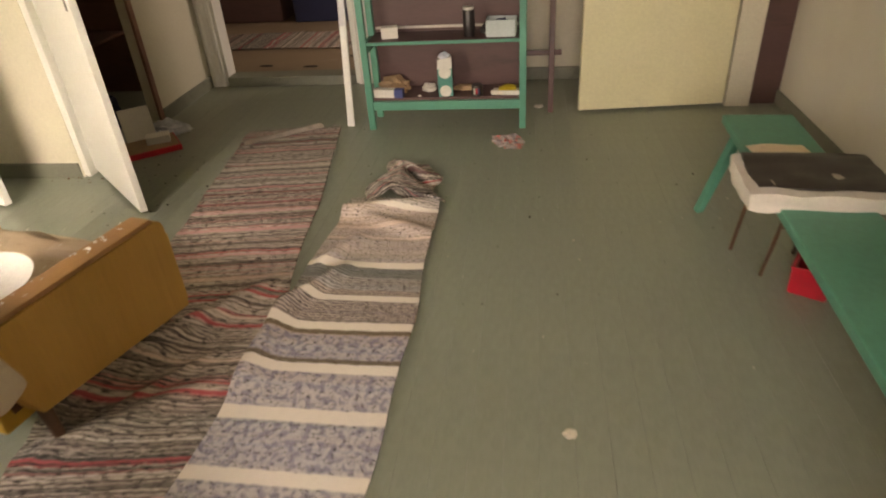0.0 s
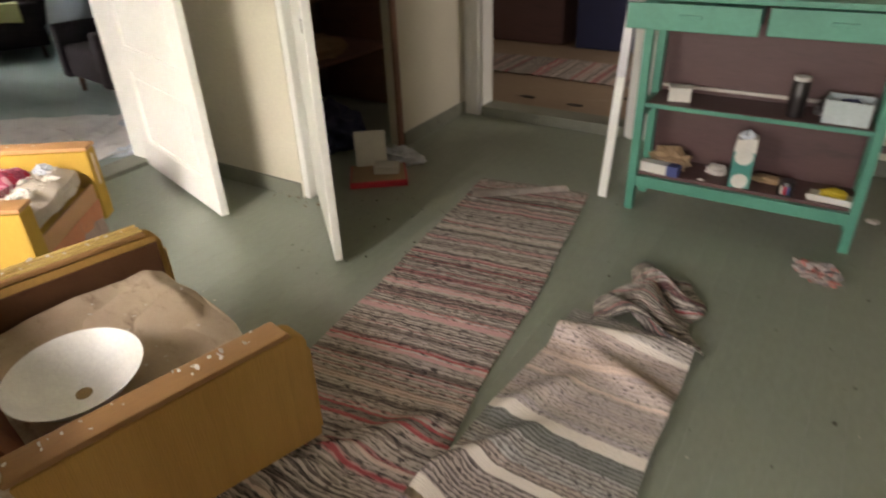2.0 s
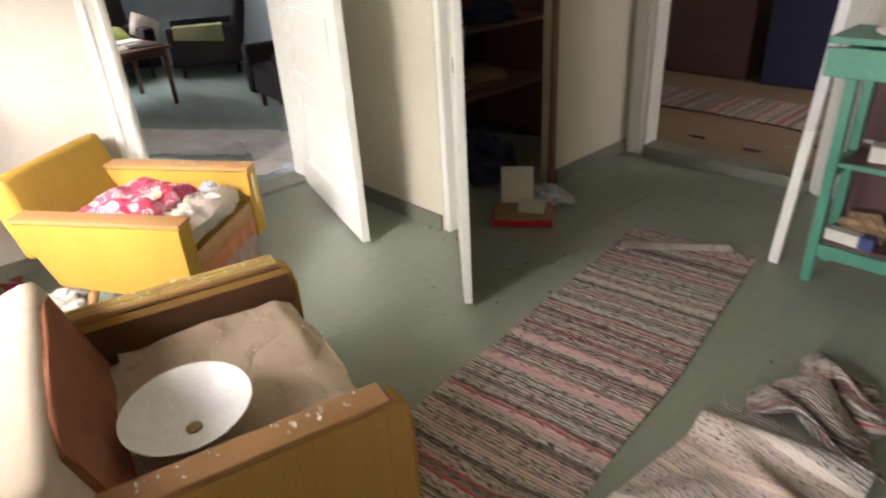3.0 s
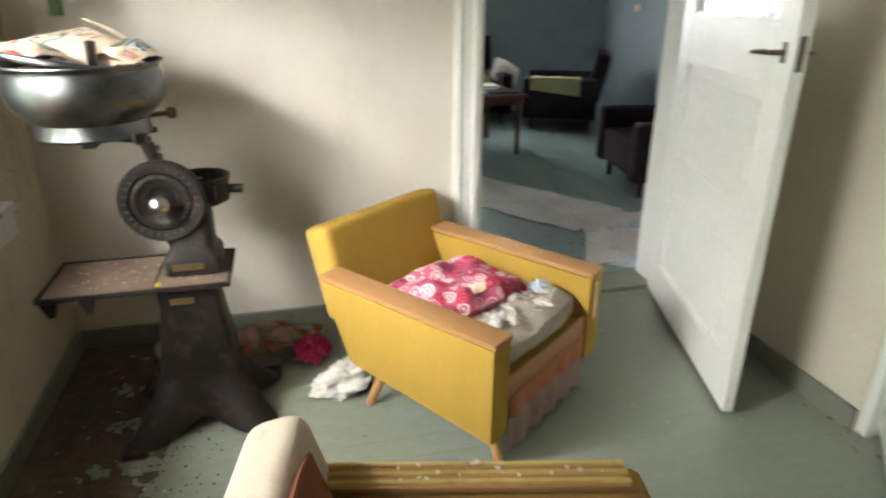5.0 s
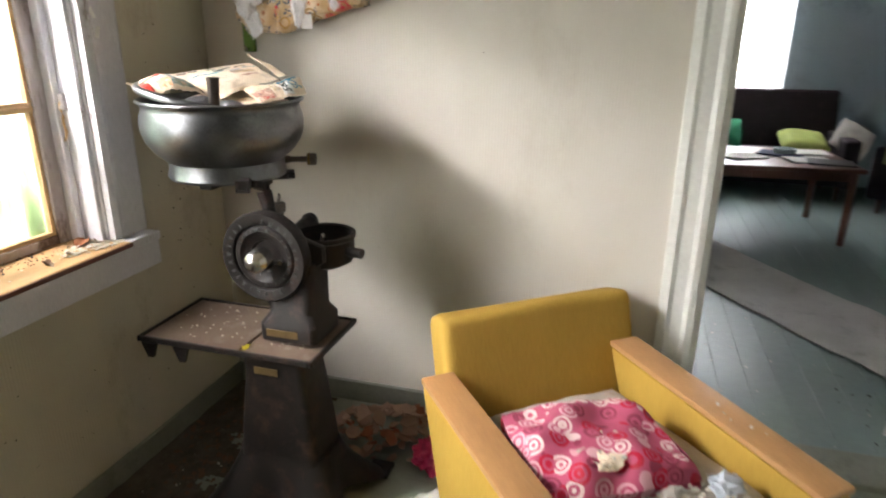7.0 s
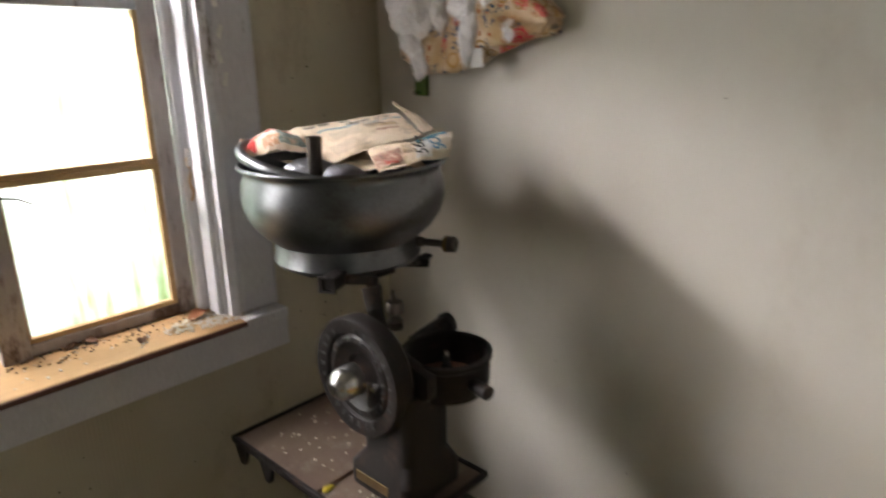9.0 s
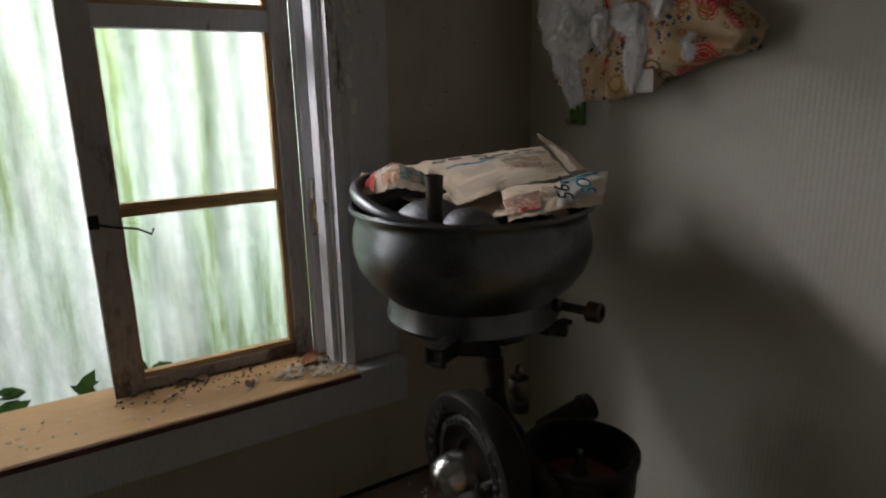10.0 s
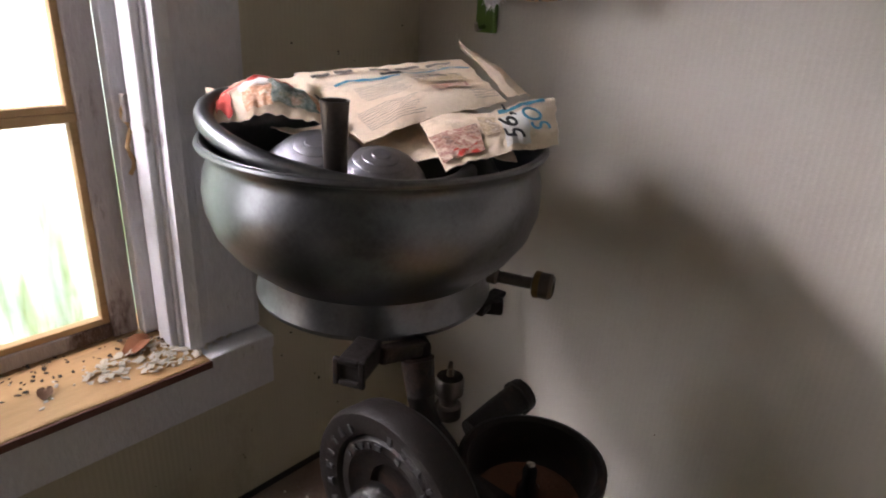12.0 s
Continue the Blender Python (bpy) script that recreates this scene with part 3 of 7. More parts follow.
def fibreglass():
    """Translucent corrugated sheet, streaked with green algae."""
    m, n, l, p = nodes_of("translucent_corrugated_sheet")
    streak = noise_at(n, l, 3.0, 5, 0.65, (1.6, 1, 0.22))
    col = ramp(n, l, streak, [(0.32, (0.10, 0.13, 0.05)), (0.39, (0.26, 0.35, 0.16)), (0.46, (0.54, 0.66, 0.52)), (0.56, (0.76, 0.83, 0.75)), (0.7, (0.80, 0.86, 0.80))])
    patch = ramp(n, l, noise_at(n, l, 1.6, 4, 0.6, (1.5, 1, 0.45)), [(0.50, (0, 0, 0)), (0.66, (0.8, 0.8, 0.8))])
    col = blend(n, l, patch, col, ramp(n, l, noise_at(n, l, 7, 4, 0.7, (1.6, 1, 0.3)), [(0.38, (0.10, 0.13, 0.05)), (0.6, (0.34, 0.40, 0.30))]))
    fibre = noise_at(n, l, 38, 5, 0.75, (1, 1, 0.6))
    col = blend(n, l, 0.35, col, ramp(n, l, fibre, [(0.35, (0.45, 0.6, 0.5)), (0.62, (0.95, 0.98, 0.95))]), "MULTIPLY")
    l.new(col, p.inputs["Base Color"])
    p.inputs["Roughness"].default_value = 0.45
    tr = n.new("ShaderNodeBsdfTranslucent")
    l.new(col, tr.inputs["Color"])
    mix = n.new("ShaderNodeMixShader")
    mix.inputs[0].default_value = 0.8
    l.new(p.outputs[0], mix.inputs[1])
    l.new(tr.outputs[0], mix.inputs[2])
    l.new(mix.outputs[0], n["Material Output"].inputs["Surface"])
    return m


FIBREGLASS = fibreglass()


def curtain_net():
    m, n, l, p = nodes_of("white_net_curtain")
    p.inputs["Base Color"].default_value = (0.8, 0.82, 0.84, 1)
    tr = n.new("ShaderNodeBsdfTranslucent")
    tr.inputs["Color"].default_value = (0.85, 0.88, 0.9, 1)
    mix = n.new("ShaderNodeMixShader")
    mix.inputs[0].default_value = 0.75
    l.new(p.outputs[0], mix.inputs[1])
    l.new(tr.outputs[0], mix.inputs[2])
    l.new(mix.outputs[0], n["Material Output"].inputs["Surface"])
    return m


NET = curtain_net()


def glass_of(name, colour, rough):
    m, n, l, p = nodes_of(name)
    p.inputs["Base Color"].default_value = (*colour, 1)
    p.inputs["Transmission Weight"].default_value = 1.0
    l.new(ramp(n, l, noise_at(n, l, 12, 5), [(0.4, (rough,) * 3), (0.7, (rough + 0.06,) * 3)]), p.inputs["Roughness"])
    return m


GLASS = glass_of("dusty_window_glass", (0.95, 0.98, 0.96), 0.0)
RIPPLED_GLASS = glass_of("rippled_door_glass", (0.88, 0.92, 0.92), 0.25)


# ---- the shell ----
H = 2.45
WX, SY, EX, NY = -3.78, 0.27, 1.55, 4.72      # faces of the west, south, east and north walls


def wall_with(axis, face, thick, a, b, openings, top=H):
    """A wall whose face lies at `face` across the given axis, from a to b, with openings (from, to, low, high)."""
    bm = bmesh.new()
    lo, hi = min(face, face + thick), max(face, face + thick)

    def slab(p, q, z0, z1):
        if q - p > 1e-4 and z1 - z0 > 1e-4:
            if axis == "x":
                bm_box(bm, (lo, p, z0), (hi, q, z1))
            else:
                bm_box(bm, (p, lo, z0), (q, hi, z1))
    at = a
    for p, q, z0, z1 in sorted(openings):
        slab(at, p, 0, top)
        slab(p, q, 0, z0)
        slab(p, q, z1, top)
        at = q
    slab(at, b, 0, top)
    return bm


# rooms: main, west (sitting room), north, closet
structure("wall_west", wall_with("x", WX, -0.12, SY, 3.04, [(2.02, 3.0, 0, 2.05)]), WALLPAPER, "stained cream wallpapered wall with a doorway", "wall")
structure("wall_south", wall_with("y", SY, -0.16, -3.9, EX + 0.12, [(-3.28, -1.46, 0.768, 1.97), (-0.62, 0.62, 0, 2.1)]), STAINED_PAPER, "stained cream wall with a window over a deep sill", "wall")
structure("wall_east", wall_with("x", EX, 0.12, SY, 4.84, []), WALLPAPER, "faded pale wallpapered wall behind a green bench", "wall")
structure("wall_north", wall_with("y", NY, 0.12, -2.5, EX, [(-2.38, -1.3, 0, 2.05)]), PAINTED_WALL, "cream painted wall with a doorway", "wall")
structure("wall_closet_front", wall_with("y", 3.04, 0.1, -3.9, -2.53, []), PAINTED_WALL, "cream painted wall beside the closet", "wall")
structure("wall_closet_side", wall_with("x", -2.5, -0.1, 3.14, NY, [(3.14, 3.93, 0, 2.02)]), PAINTED_WALL, "cream painted wall with a closet opening", "wall")
structure("floor", box((-3.9, -0.05 + SY, -0.1), (EX + 0.12, NY + 0.06, -0.006), 0), FLOOR_PAINT, "worn grey-green painted board floor", "floor")
structure("ceiling", box((-8.95, -0.2, H), (EX + 0.12, 8.6, H + 0.1), 0), CEILING_PAINT, "yellowed white ceiling", "ceiling")
# west room
structure("floor_west", box((-8.95, -0.2, -0.1), (-3.9, 5.4, -0.006), 0), FLOOR_BLUE, "blue-green painted floor of the sitting room", "floor")
structure("wall_west_far", wall_with("x", -8.8, -0.12, -0.2, 5.4, [(2.1, 3.1, 0.85, 2.1)]), BLUE_WALL, "blue-grey wall with a curtained window", "wall")
structure("wall_west_north", wall_with("y", 5.2, 0.12, -8.95, -3.9, []), BLUE_WALL, "blue-grey papered wall of the sitting room", "wall")
structure("wall_west_south", wall_with("y", 0.0, -0.12, -8.95, -3.9, []), BLUE_WALL, "blue-grey papered wall of the sitting room", "wall")
structure("wall_west_back", wall_with("x", -3.9, -0.02, 0.0, 5.2, [(2.02, 3.0, 0, 2.05)]), BLUE_WALL, "blue-grey papered side of the dividing wall", "wall")
# closet and north room
structure("wall_closet_back", wall_with("x", -3.78, 0.06, 3.14, NY, []), DARK_WOOD, "dark brown boarded closet wall", "wall")
structure("floor_north", box((-3.9, NY + 0.06, -0.1), (EX + 0.12, 8.6, -0.002), 0), FLOOR_BROWN, "worn brown painted floor of the next room", "floor")
structure("wall_north_far", wall_with("y", 8.0, 0.12, -3.9, EX + 0.12, []), DARK_WOOD, "dark wall at the back of the next room", "wall")
structure("wall_north_west", wall_with("x", -3.9, 0.1, NY, 8.0, []), PAINTED_WALL, "pale wall of the next room", "wall")
structure("wall_north_east", wall_with("x", EX, 0.12, 4.84, 8.1, []), PAINTED_WALL, "pale wall of the next room", "wall")
# outdoors beyond the entrance
structure("ground", box((-60, -80, -0.4), (60, SY - 0.05, -0.2), 0), FLOOR_BROWN, "bare ground outside", "ground")


# ---- window, doors, trim ----
def casing(name, m, width, height, label):
    """Architrave round a doorway of that width and height: two stepped uprights and a head, proud of the wall. Local x runs along the wall, y out of it."""
    ob = thing(name, m, label, "door frame")
    ob["kind"] = "structure"
    prof = [(0, 0), (0.11, 0), (0.11, 0.022), (0.085, 0.03), (0.07, 0.022), (0.035, 0.022), (0.02, 0.03), (0, 0.026)]
    part("upright", prism([(-x, y) for x, y in prof], 0, height + 0.11), WHITE_PAINT, ob)
    part("upright", prism([(width + x, y) for x, y in prof], 0, height + 0.11), WHITE_PAINT, ob)
    part("head", box((0.0, 0, height), (width, 0.026, height + 0.11), 0.003), WHITE_PAINT, ob)
    part("lining", box((0.0, -0.14, 0.0), (0.025, -0.001, height), 0.002), WHITE_PAINT, ob)
    part("lining", box((width - 0.025, -0.14, 0.0), (width, -0.001, height), 0.002), WHITE_PAINT, ob)
    return ob


# local x along +y of the room, local y along +x
TO_EAST = Matrix(((0, 1, 0, WX), (1, 0, 0, 2.02), (0, 0, 1, 0), (0, 0, 0, 1)))
casing("door_frame_1", TO_EAST, 0.98, 2.05, "white painted moulded frame of the sitting-room doorway")
structure("threshold_1", box((-3.93, 2.046, -0.004), (-3.74, 2.974, 0.025), 0.006), BASEBOARD, "worn grey-green threshold board", "threshold")
casing("door_frame_2", pose(-2.38, NY, 0) @ Matrix.Diagonal((1, -1, 1, 1)), 1.08, 2.05, "cream painted frame of the north doorway")
structure("threshold_2", box((-2.354, NY - 0.03, -0.004), (-1.326, NY + 0.14, 0.07), 0.008), BASEBOARD, "raised dark threshold of the north doorway", "threshold")


def handle_of(parent, x, z, side, reach=-0.11):
    """A lever with its plate on the face at the given side (+1 or -1 along y)."""
    y = 0.0 if side > 0 else -0.04
    part("door_plate", box((x - 0.014, y - 0.004 if side < 0 else y, z - 0.03), (x + 0.014, y if side < 0 else y + 0.004, z + 0.03), 0.002), OLD_NICKEL, parent, "small dull handle plate")
    part("door_handle", tube([(x, y, z), (x, y + side * 0.045, z), (x + reach * 0.3, y + side * 0.052, z), (x + reach, y + side * 0.05, z - 0.006)], [0.008, 0.008, 0.0085, 0.006]), OLD_NICKEL, parent, "dark lever handle", True)


def panel_door(name, m, width, height, panels, material, label, glass_from=None, handle=None):
    """A framed door: stiles, rails, sunk panels with raised fields, and a glazed top."""
    door = thing(name, m, label, "door")
    door["kind"] = "structure"
    s = 0.13
    part("stile", box((0, -0.04, 0), (s, 0, height), 0.004), material, door)
    part("stile", box((width - s, -0.04, 0), (width, 0, height), 0.004), material, door)
    edges = [0.0] + [z for pr in panels for z in pr] + [height]
    for a, b in zip(edges[::2], edges[1::2]):
        part("rail", box((s, -0.04, a), (width - s, 0, b), 0.004), material, door)
    for k, (a, b) in enumerate(panels):
        if glass_from is not None and k >= glass_from:
            pane = part("pane", box((s, -0.023, a), (width - s, -0.017, b), 0), RIPPLED_GLASS, door, "rippled glass pane")
            pane.visible_shadow = False
        else:
            bm = bmesh.new()
            bm_box(bm, (s, -0.026, a), (width - s, -0.014, b))
            for lo, hi in ((-0.034, -0.026), (-0.014, -0.006)):
                bm_box(bm, (s + 0.05, lo, a + 0.05), (width - s - 0.05, hi, b - 0.05))
            part("panel", bm, material, door)
        for side in (-0.036, -0.014):
            bm = bmesh.new()
            for lo, hi in (((s, side, a), (width - s, side + 0.01, a + 0.014)), ((s, side, b - 0.014), (width - s, side + 0.01, b)),
                           ((s, side, a + 0.014), (s + 0.014, side + 0.01, b - 0.014)), ((width - s - 0.014, side, a + 0.014), (width - s, side + 0.01, b - 0.014))):
                bm_box(bm, lo, hi)
            part("moulding", bm, material, door)
    if handle:
        for sd in (1, -1):
            handle_of(door, width - 0.06, handle, sd)
        part("latch_plate", box((width - 0.001, -0.03, handle - 0.05), (width + 0.002, -0.01, handle + 0.05), 0.001), OLD_NICKEL, door, "tarnished lock plate in the door edge")
    return door


panel_door("door_1", pose(-3.70, 2.965, 0.022, 0, 0, -16.2), 1.035, 2.0, [(0.17, 0.60), (0.71, 1.13), (1.31, 1.88)], WHITE_PAINT,
           "open white panelled door with a glazed top", 2, 1.235)
flush = thing("door_2", pose(-2.485, 3.14, 0.022, 0, 0, -42.3), "open plain white door leaf of the closet", "door")
flush["kind"] = "structure"
part("leaf", box((0, -0.035, 0), (0.80, 0, 1.98), 0.005), WHITE_PAINT, flush)
part("keyhole_plate", box((0.735, -0.039, 0.96), (0.765, -0.035, 1.01), 0.002), OLD_NICKEL, flush, "small dull keyhole plate")
part("edge_strip", box((0.797, -0.034, 0.004), (0.805, -0.001, 1.976), 0.002), WHITE_PAINT, flush)
cream = thing("door_3", pose(0.31, 3.985, 0.02, 0, 0, 6), "smooth yellowed cream door leaf standing open", "door")
cream["kind"] = "structure"
part("leaf", box((0, -0.02, 0), (0.905, 0.02, 2.0), 0.004), CREAM_DOOR, cream)
handle_of(cream, 0.06, 1.05, -1, 0.1)
structure("wall_corner_cupboard", wall_with("y", 4.06, 0.1, 1.225, 1.37, []), PAINTED_WALL, "pale door post in the corner", "wall")
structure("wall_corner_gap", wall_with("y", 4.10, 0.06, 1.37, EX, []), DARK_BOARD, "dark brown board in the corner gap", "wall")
structure("closet_post", box((-2.51, 3.885, 0), (-2.49, 3.93, 2.02), 0.003), CLOSET_BOARD, "dark brown wooden post of the closet opening", "door frame")
structure("closet_jamb", box((-2.535, 3.045, 0), (-2.494, 3.138, 2.02), 0.004), WHITE_PAINT, "white painted jamb of the closet opening", "door frame")


def skirting(name, pts, height=0.09, thick=0.016):
    bm = bmesh.new()
    for (x0, y0, x1, y1) in pts:
        bm_box(bm, (min(x0, x1), min(y0, y1), 0), (max(x0, x1), max(y0, y1), height))
    bmesh.ops.bevel(bm, geom=[e for e in bm.edges if all(v.co.z > height - 0.001 for v in e.verts)], offset=0.006, segments=1, affect="EDGES")
    structure(name, bm, BASEBOARD, "dark grey-green painted baseboard", "baseboard")


skirting("baseboard_west", [(WX, SY + 0.016, WX + 0.016, 1.909)])
skirting("baseboard_south", [(WX, SY, -0.62, SY + 0.016), (0.62, SY, EX, SY + 0.016)])
skirting("baseboard_closet", [(-3.60, 3.024, -2.54, 3.04)])
skirting("baseboard_closet_side", [(-2.5, 3.935, -2.484, NY - 0.03)])
skirting("baseboard_north", [(-1.19, NY - 0.016, 1.2, NY)])
skirting("baseboard_east", [(EX - 0.016, SY + 0.016, EX, 4.1)])

# the window: a deep sill, a frame, one sash with three panes
# east end X1 lies out of view, set wide to let in more light
X0, X1, GY = -3.20, -1.62, 0.14
win = thing("window_1", pose(0, 0, 0), "old window with flaking grey-white frame and one bare sash", "window")
win["kind"] = "structure"
part("frame_jamb", box((X0 - 0.08, 0.10, 0.79), (X0, 0.27, 1.97), 0.003), FLAKED_WHITE, win)
part("frame_jamb", box((X1, 0.10, 0.79), (X1 + 0.16, 0.27, 1.97), 0.003), FLAKED_WHITE, win)
# unseen head made deep to cut daylight off the upper west wall
part("frame_head", box((X0, 0.10, 1.80), (X1, 0.27, 1.97), 0.003), FLAKED_WHITE, win)
part("stop_bead", box((X0, 0.155, 0.80), (X0 + 0.025, 0.185, 1.80), 0.004), FLAKED_WHITE, win)
part("stop_bead", box((X0 - 0.001, 0.215, 0.80), (X0 + 0.014, 0.262, 1.80), 0.004), FLAKED_WHITE, win)
for a, b in ((X0 - 0.15, X0 - 0.006), (X1 + 0.006, X1 + 0.15)):
    prof = [(a, 0.27), (b, 0.27), (b, 0.292), (b - 0.02, 0.298), (b - 0.04, 0.29), (a + 0.012, 0.29), (a, 0.284)]
    part("casing", prism(prof, 0.802, 2.05), FLAKED_WHITE, win)
part("casing_head", box((X0 - 0.004, 0.27, 1.805), (X1 + 0.004, 0.288, 2.05), 0.003), FLAKED_WHITE, win)
sill = part("window_sill", box((X0 - 0.02, 0.085, 0.768), (X1 + 0.145, 0.335, 0.797), 0.006), SILL_WOOD, win, "bare worn wooden sill strewn with dirt")
part("sill_end", box((X0 - 0.149, 0.272, 0.768), (X0 - 0.0205, 0.334, 0.797), 0.005), FLAKED_WHITE, sill, "white painted end of the sill")
part("sill_face", box((X0 - 0.02, 0.336, 0.766), (X1 + 0.144, 0.340, 0.7815), 0.001), FLAKED_WHITE, sill, "flaking white strip under the edge")
part("sill_edge", box((X0 - 0.02, 0.336, 0.782), (X1 + 0.144, 0.341, 0.795), 0.001), RED_EDGE, sill, "red-brown worn front edge")
part("apron", box((X0 - 0.152, 0.2715, 0.685), (X1 + 0.15, 0.322, 0.767), 0.004), FLAKED_WHITE, win)
sash = part("sash", box((X0 + 0.026, GY - 0.02, 0.80), (X0 + 0.070, GY + 0.02, 1.80), 0.003), SASH_WOOD, win, "weathered bare sash")
SX0, SX1 = X0 + 0.070, -2.782
part("stile", box((SX1, GY - 0.02, 0.785), (SX1 + 0.058, GY + 0.02, 1.80), 0.003), SASH_WOOD, sash)
for z0, z1, mt in ((0.80, 0.828, SASH_WOOD), (1.188, 1.204, BARE_SASH), (1.562, 1.606, FLAKED_WHITE), (1.76, 1.80, SASH_WOOD)):
    part("glazing_bar", box((SX0, GY - 0.014, z0), (SX1, GY + 0.016, z1), 0.003), mt, sash)
for z0, z1 in ((0.828, 1.188), (1.204, 1.562), (1.606, 1.76)):
    for lo, hi in (((SX0, z0), (SX0 + 0.012, z1)), ((SX1 - 0.006, z0), (SX1, z1)), ((SX0 + 0.012, z0), (SX1 - 0.006, z0 + 0.012))):
        part("glazing_bead", box((lo[0], GY - 0.008, lo[1]), (hi[0], GY + 0.012, hi[1]), 0.002), BARE_SASH, sash, "bare yellow wooden bead")
    pane = part("pane", box((SX0 + 0.002, GY - 0.006, z0 + 0.002), (SX1 - 0.002, GY - 0.003, z1 - 0.002), 0), GLASS, sash, "dusty glass pane")
    pane.visible_shadow = False
hook = [(SX1 + 0.05, GY + 0.03, 1.185), (SX1 + 0.02, GY + 0.034, 1.175), (SX1 - 0.03, GY + 0.034, 1.165), (SX1 - 0.055, GY + 0.034, 1.15), (SX1 - 0.06, GY + 0.034, 1.162)]
part("window_hook", tube(hook, 0.0025, 6), BLACK_IRON, sash, "bent wire window hook")
part("hook_plate", box((SX1 + 0.038, GY + 0.0205, 1.172), (SX1 + 0.058, GY + 0.0285, 1.20), 0.002), BLACK_IRON, sash)
chain = [(X0 - 0.002, 0.19, 1.22 - 0.012 * k + 0.0) for k in range(11)]
part("latch_cord", tube([(x + 0.012 + 0.006 * math.sin(k * 1.3), y + 0.006 * math.cos(k), z) for k, (x, y, z) in enumerate(chain)], 0.004, 7), BARE_SASH, win, "hanging twist of cord")
part("latch", box((X0 - 0.001, 0.188, 1.19), (X0 + 0.016, 0.206, 1.235), 0.003), SASH_WOOD, win)

rnd_peel = random.Random(4)
for k in range(9):
    z = 1.40 + 0.055 * k * rnd_peel.uniform(0.85, 1.1)
    part("paint_flake", box((-0.006, -0.0015, -0.015), (0.005, 0.0015, 0.018), 0.001), WHITE_PAINT, win, "curling white paint flake", m=pose(X0 - 0.055 + 0.006 * rnd_peel.uniform(-1, 1), 0.293, z, rnd_peel.uniform(-25, 25), rnd_peel.uniform(-20, 20), rnd_peel.uniform(-30, 30)))

# corrugated sheet outside the window
def corrugated(u, v):
    x = -4.6 + 3.6 * u
    return (x, -0.33 + 0.016 * math.sin(2 * math.pi * x / 0.095), -0.2 + 1.94 * v)


structure("backdrop_sheet", sheet(480, 4, corrugated), FIBREGLASS, "translucent corrugated plastic sheet streaked with algae", "corrugated sheet", True)
# added lamp for unseen sky above the sheet, and light on it from behind
daylight_lamp("sky_gap_light", look((-2.35, -1.0, 2.32), (-4.1, 0.48, 1.22)), 1.5, 0.62, 36, 92)
# fill lamp added in the unseen east part of the opening
daylight_lamp("window_fill_light", look((-1.86, -0.12, 1.32), (-1.98, 1.2, 1.12)), 0.62, 0.9, 6)
daylight_lamp("window_light", look((-3.1, -1.3, 1.75), (-3.0, 0, 1.35)), 3.0, 1.8, 50)

# unseen closed porch added behind the walk's start, its small window lighting the near floor
structure("porch_wall_west", wall_with("x", -1.0, -0.1, -1.7, SY - 0.16, []), PAINTED_WALL, "cream wall of an added porch", "wall")
structure("porch_wall_east", wall_with("x", 1.0, 0.1, -1.7, SY - 0.16, []), PAINTED_WALL, "cream wall of an added porch", "wall")
structure("porch_wall_south", wall_with("y", -1.7, -0.1, -1.1, 1.1, [(-0.45, 0.45, 0.95, 2.0)]), PAINTED_WALL, "cream wall of an added porch, with a window", "wall")
structure("porch_floor", box((-1.1, -1.8, -0.1), (1.1, SY - 0.05, -0.003), 0), FLOOR_PAINT, "grey-green painted floor of an added porch", "floor")
structure("porch_ceiling", box((-1.1, -1.8, H), (1.1, -0.2, H + 0.08), 0), CEILING_PAINT, "yellowed ceiling of an added porch", "ceiling")
daylight_lamp("added_porch_light", look((0, -1.84, 1.5), (0, 0, 1.2)), 0.9, 1.05, 12)


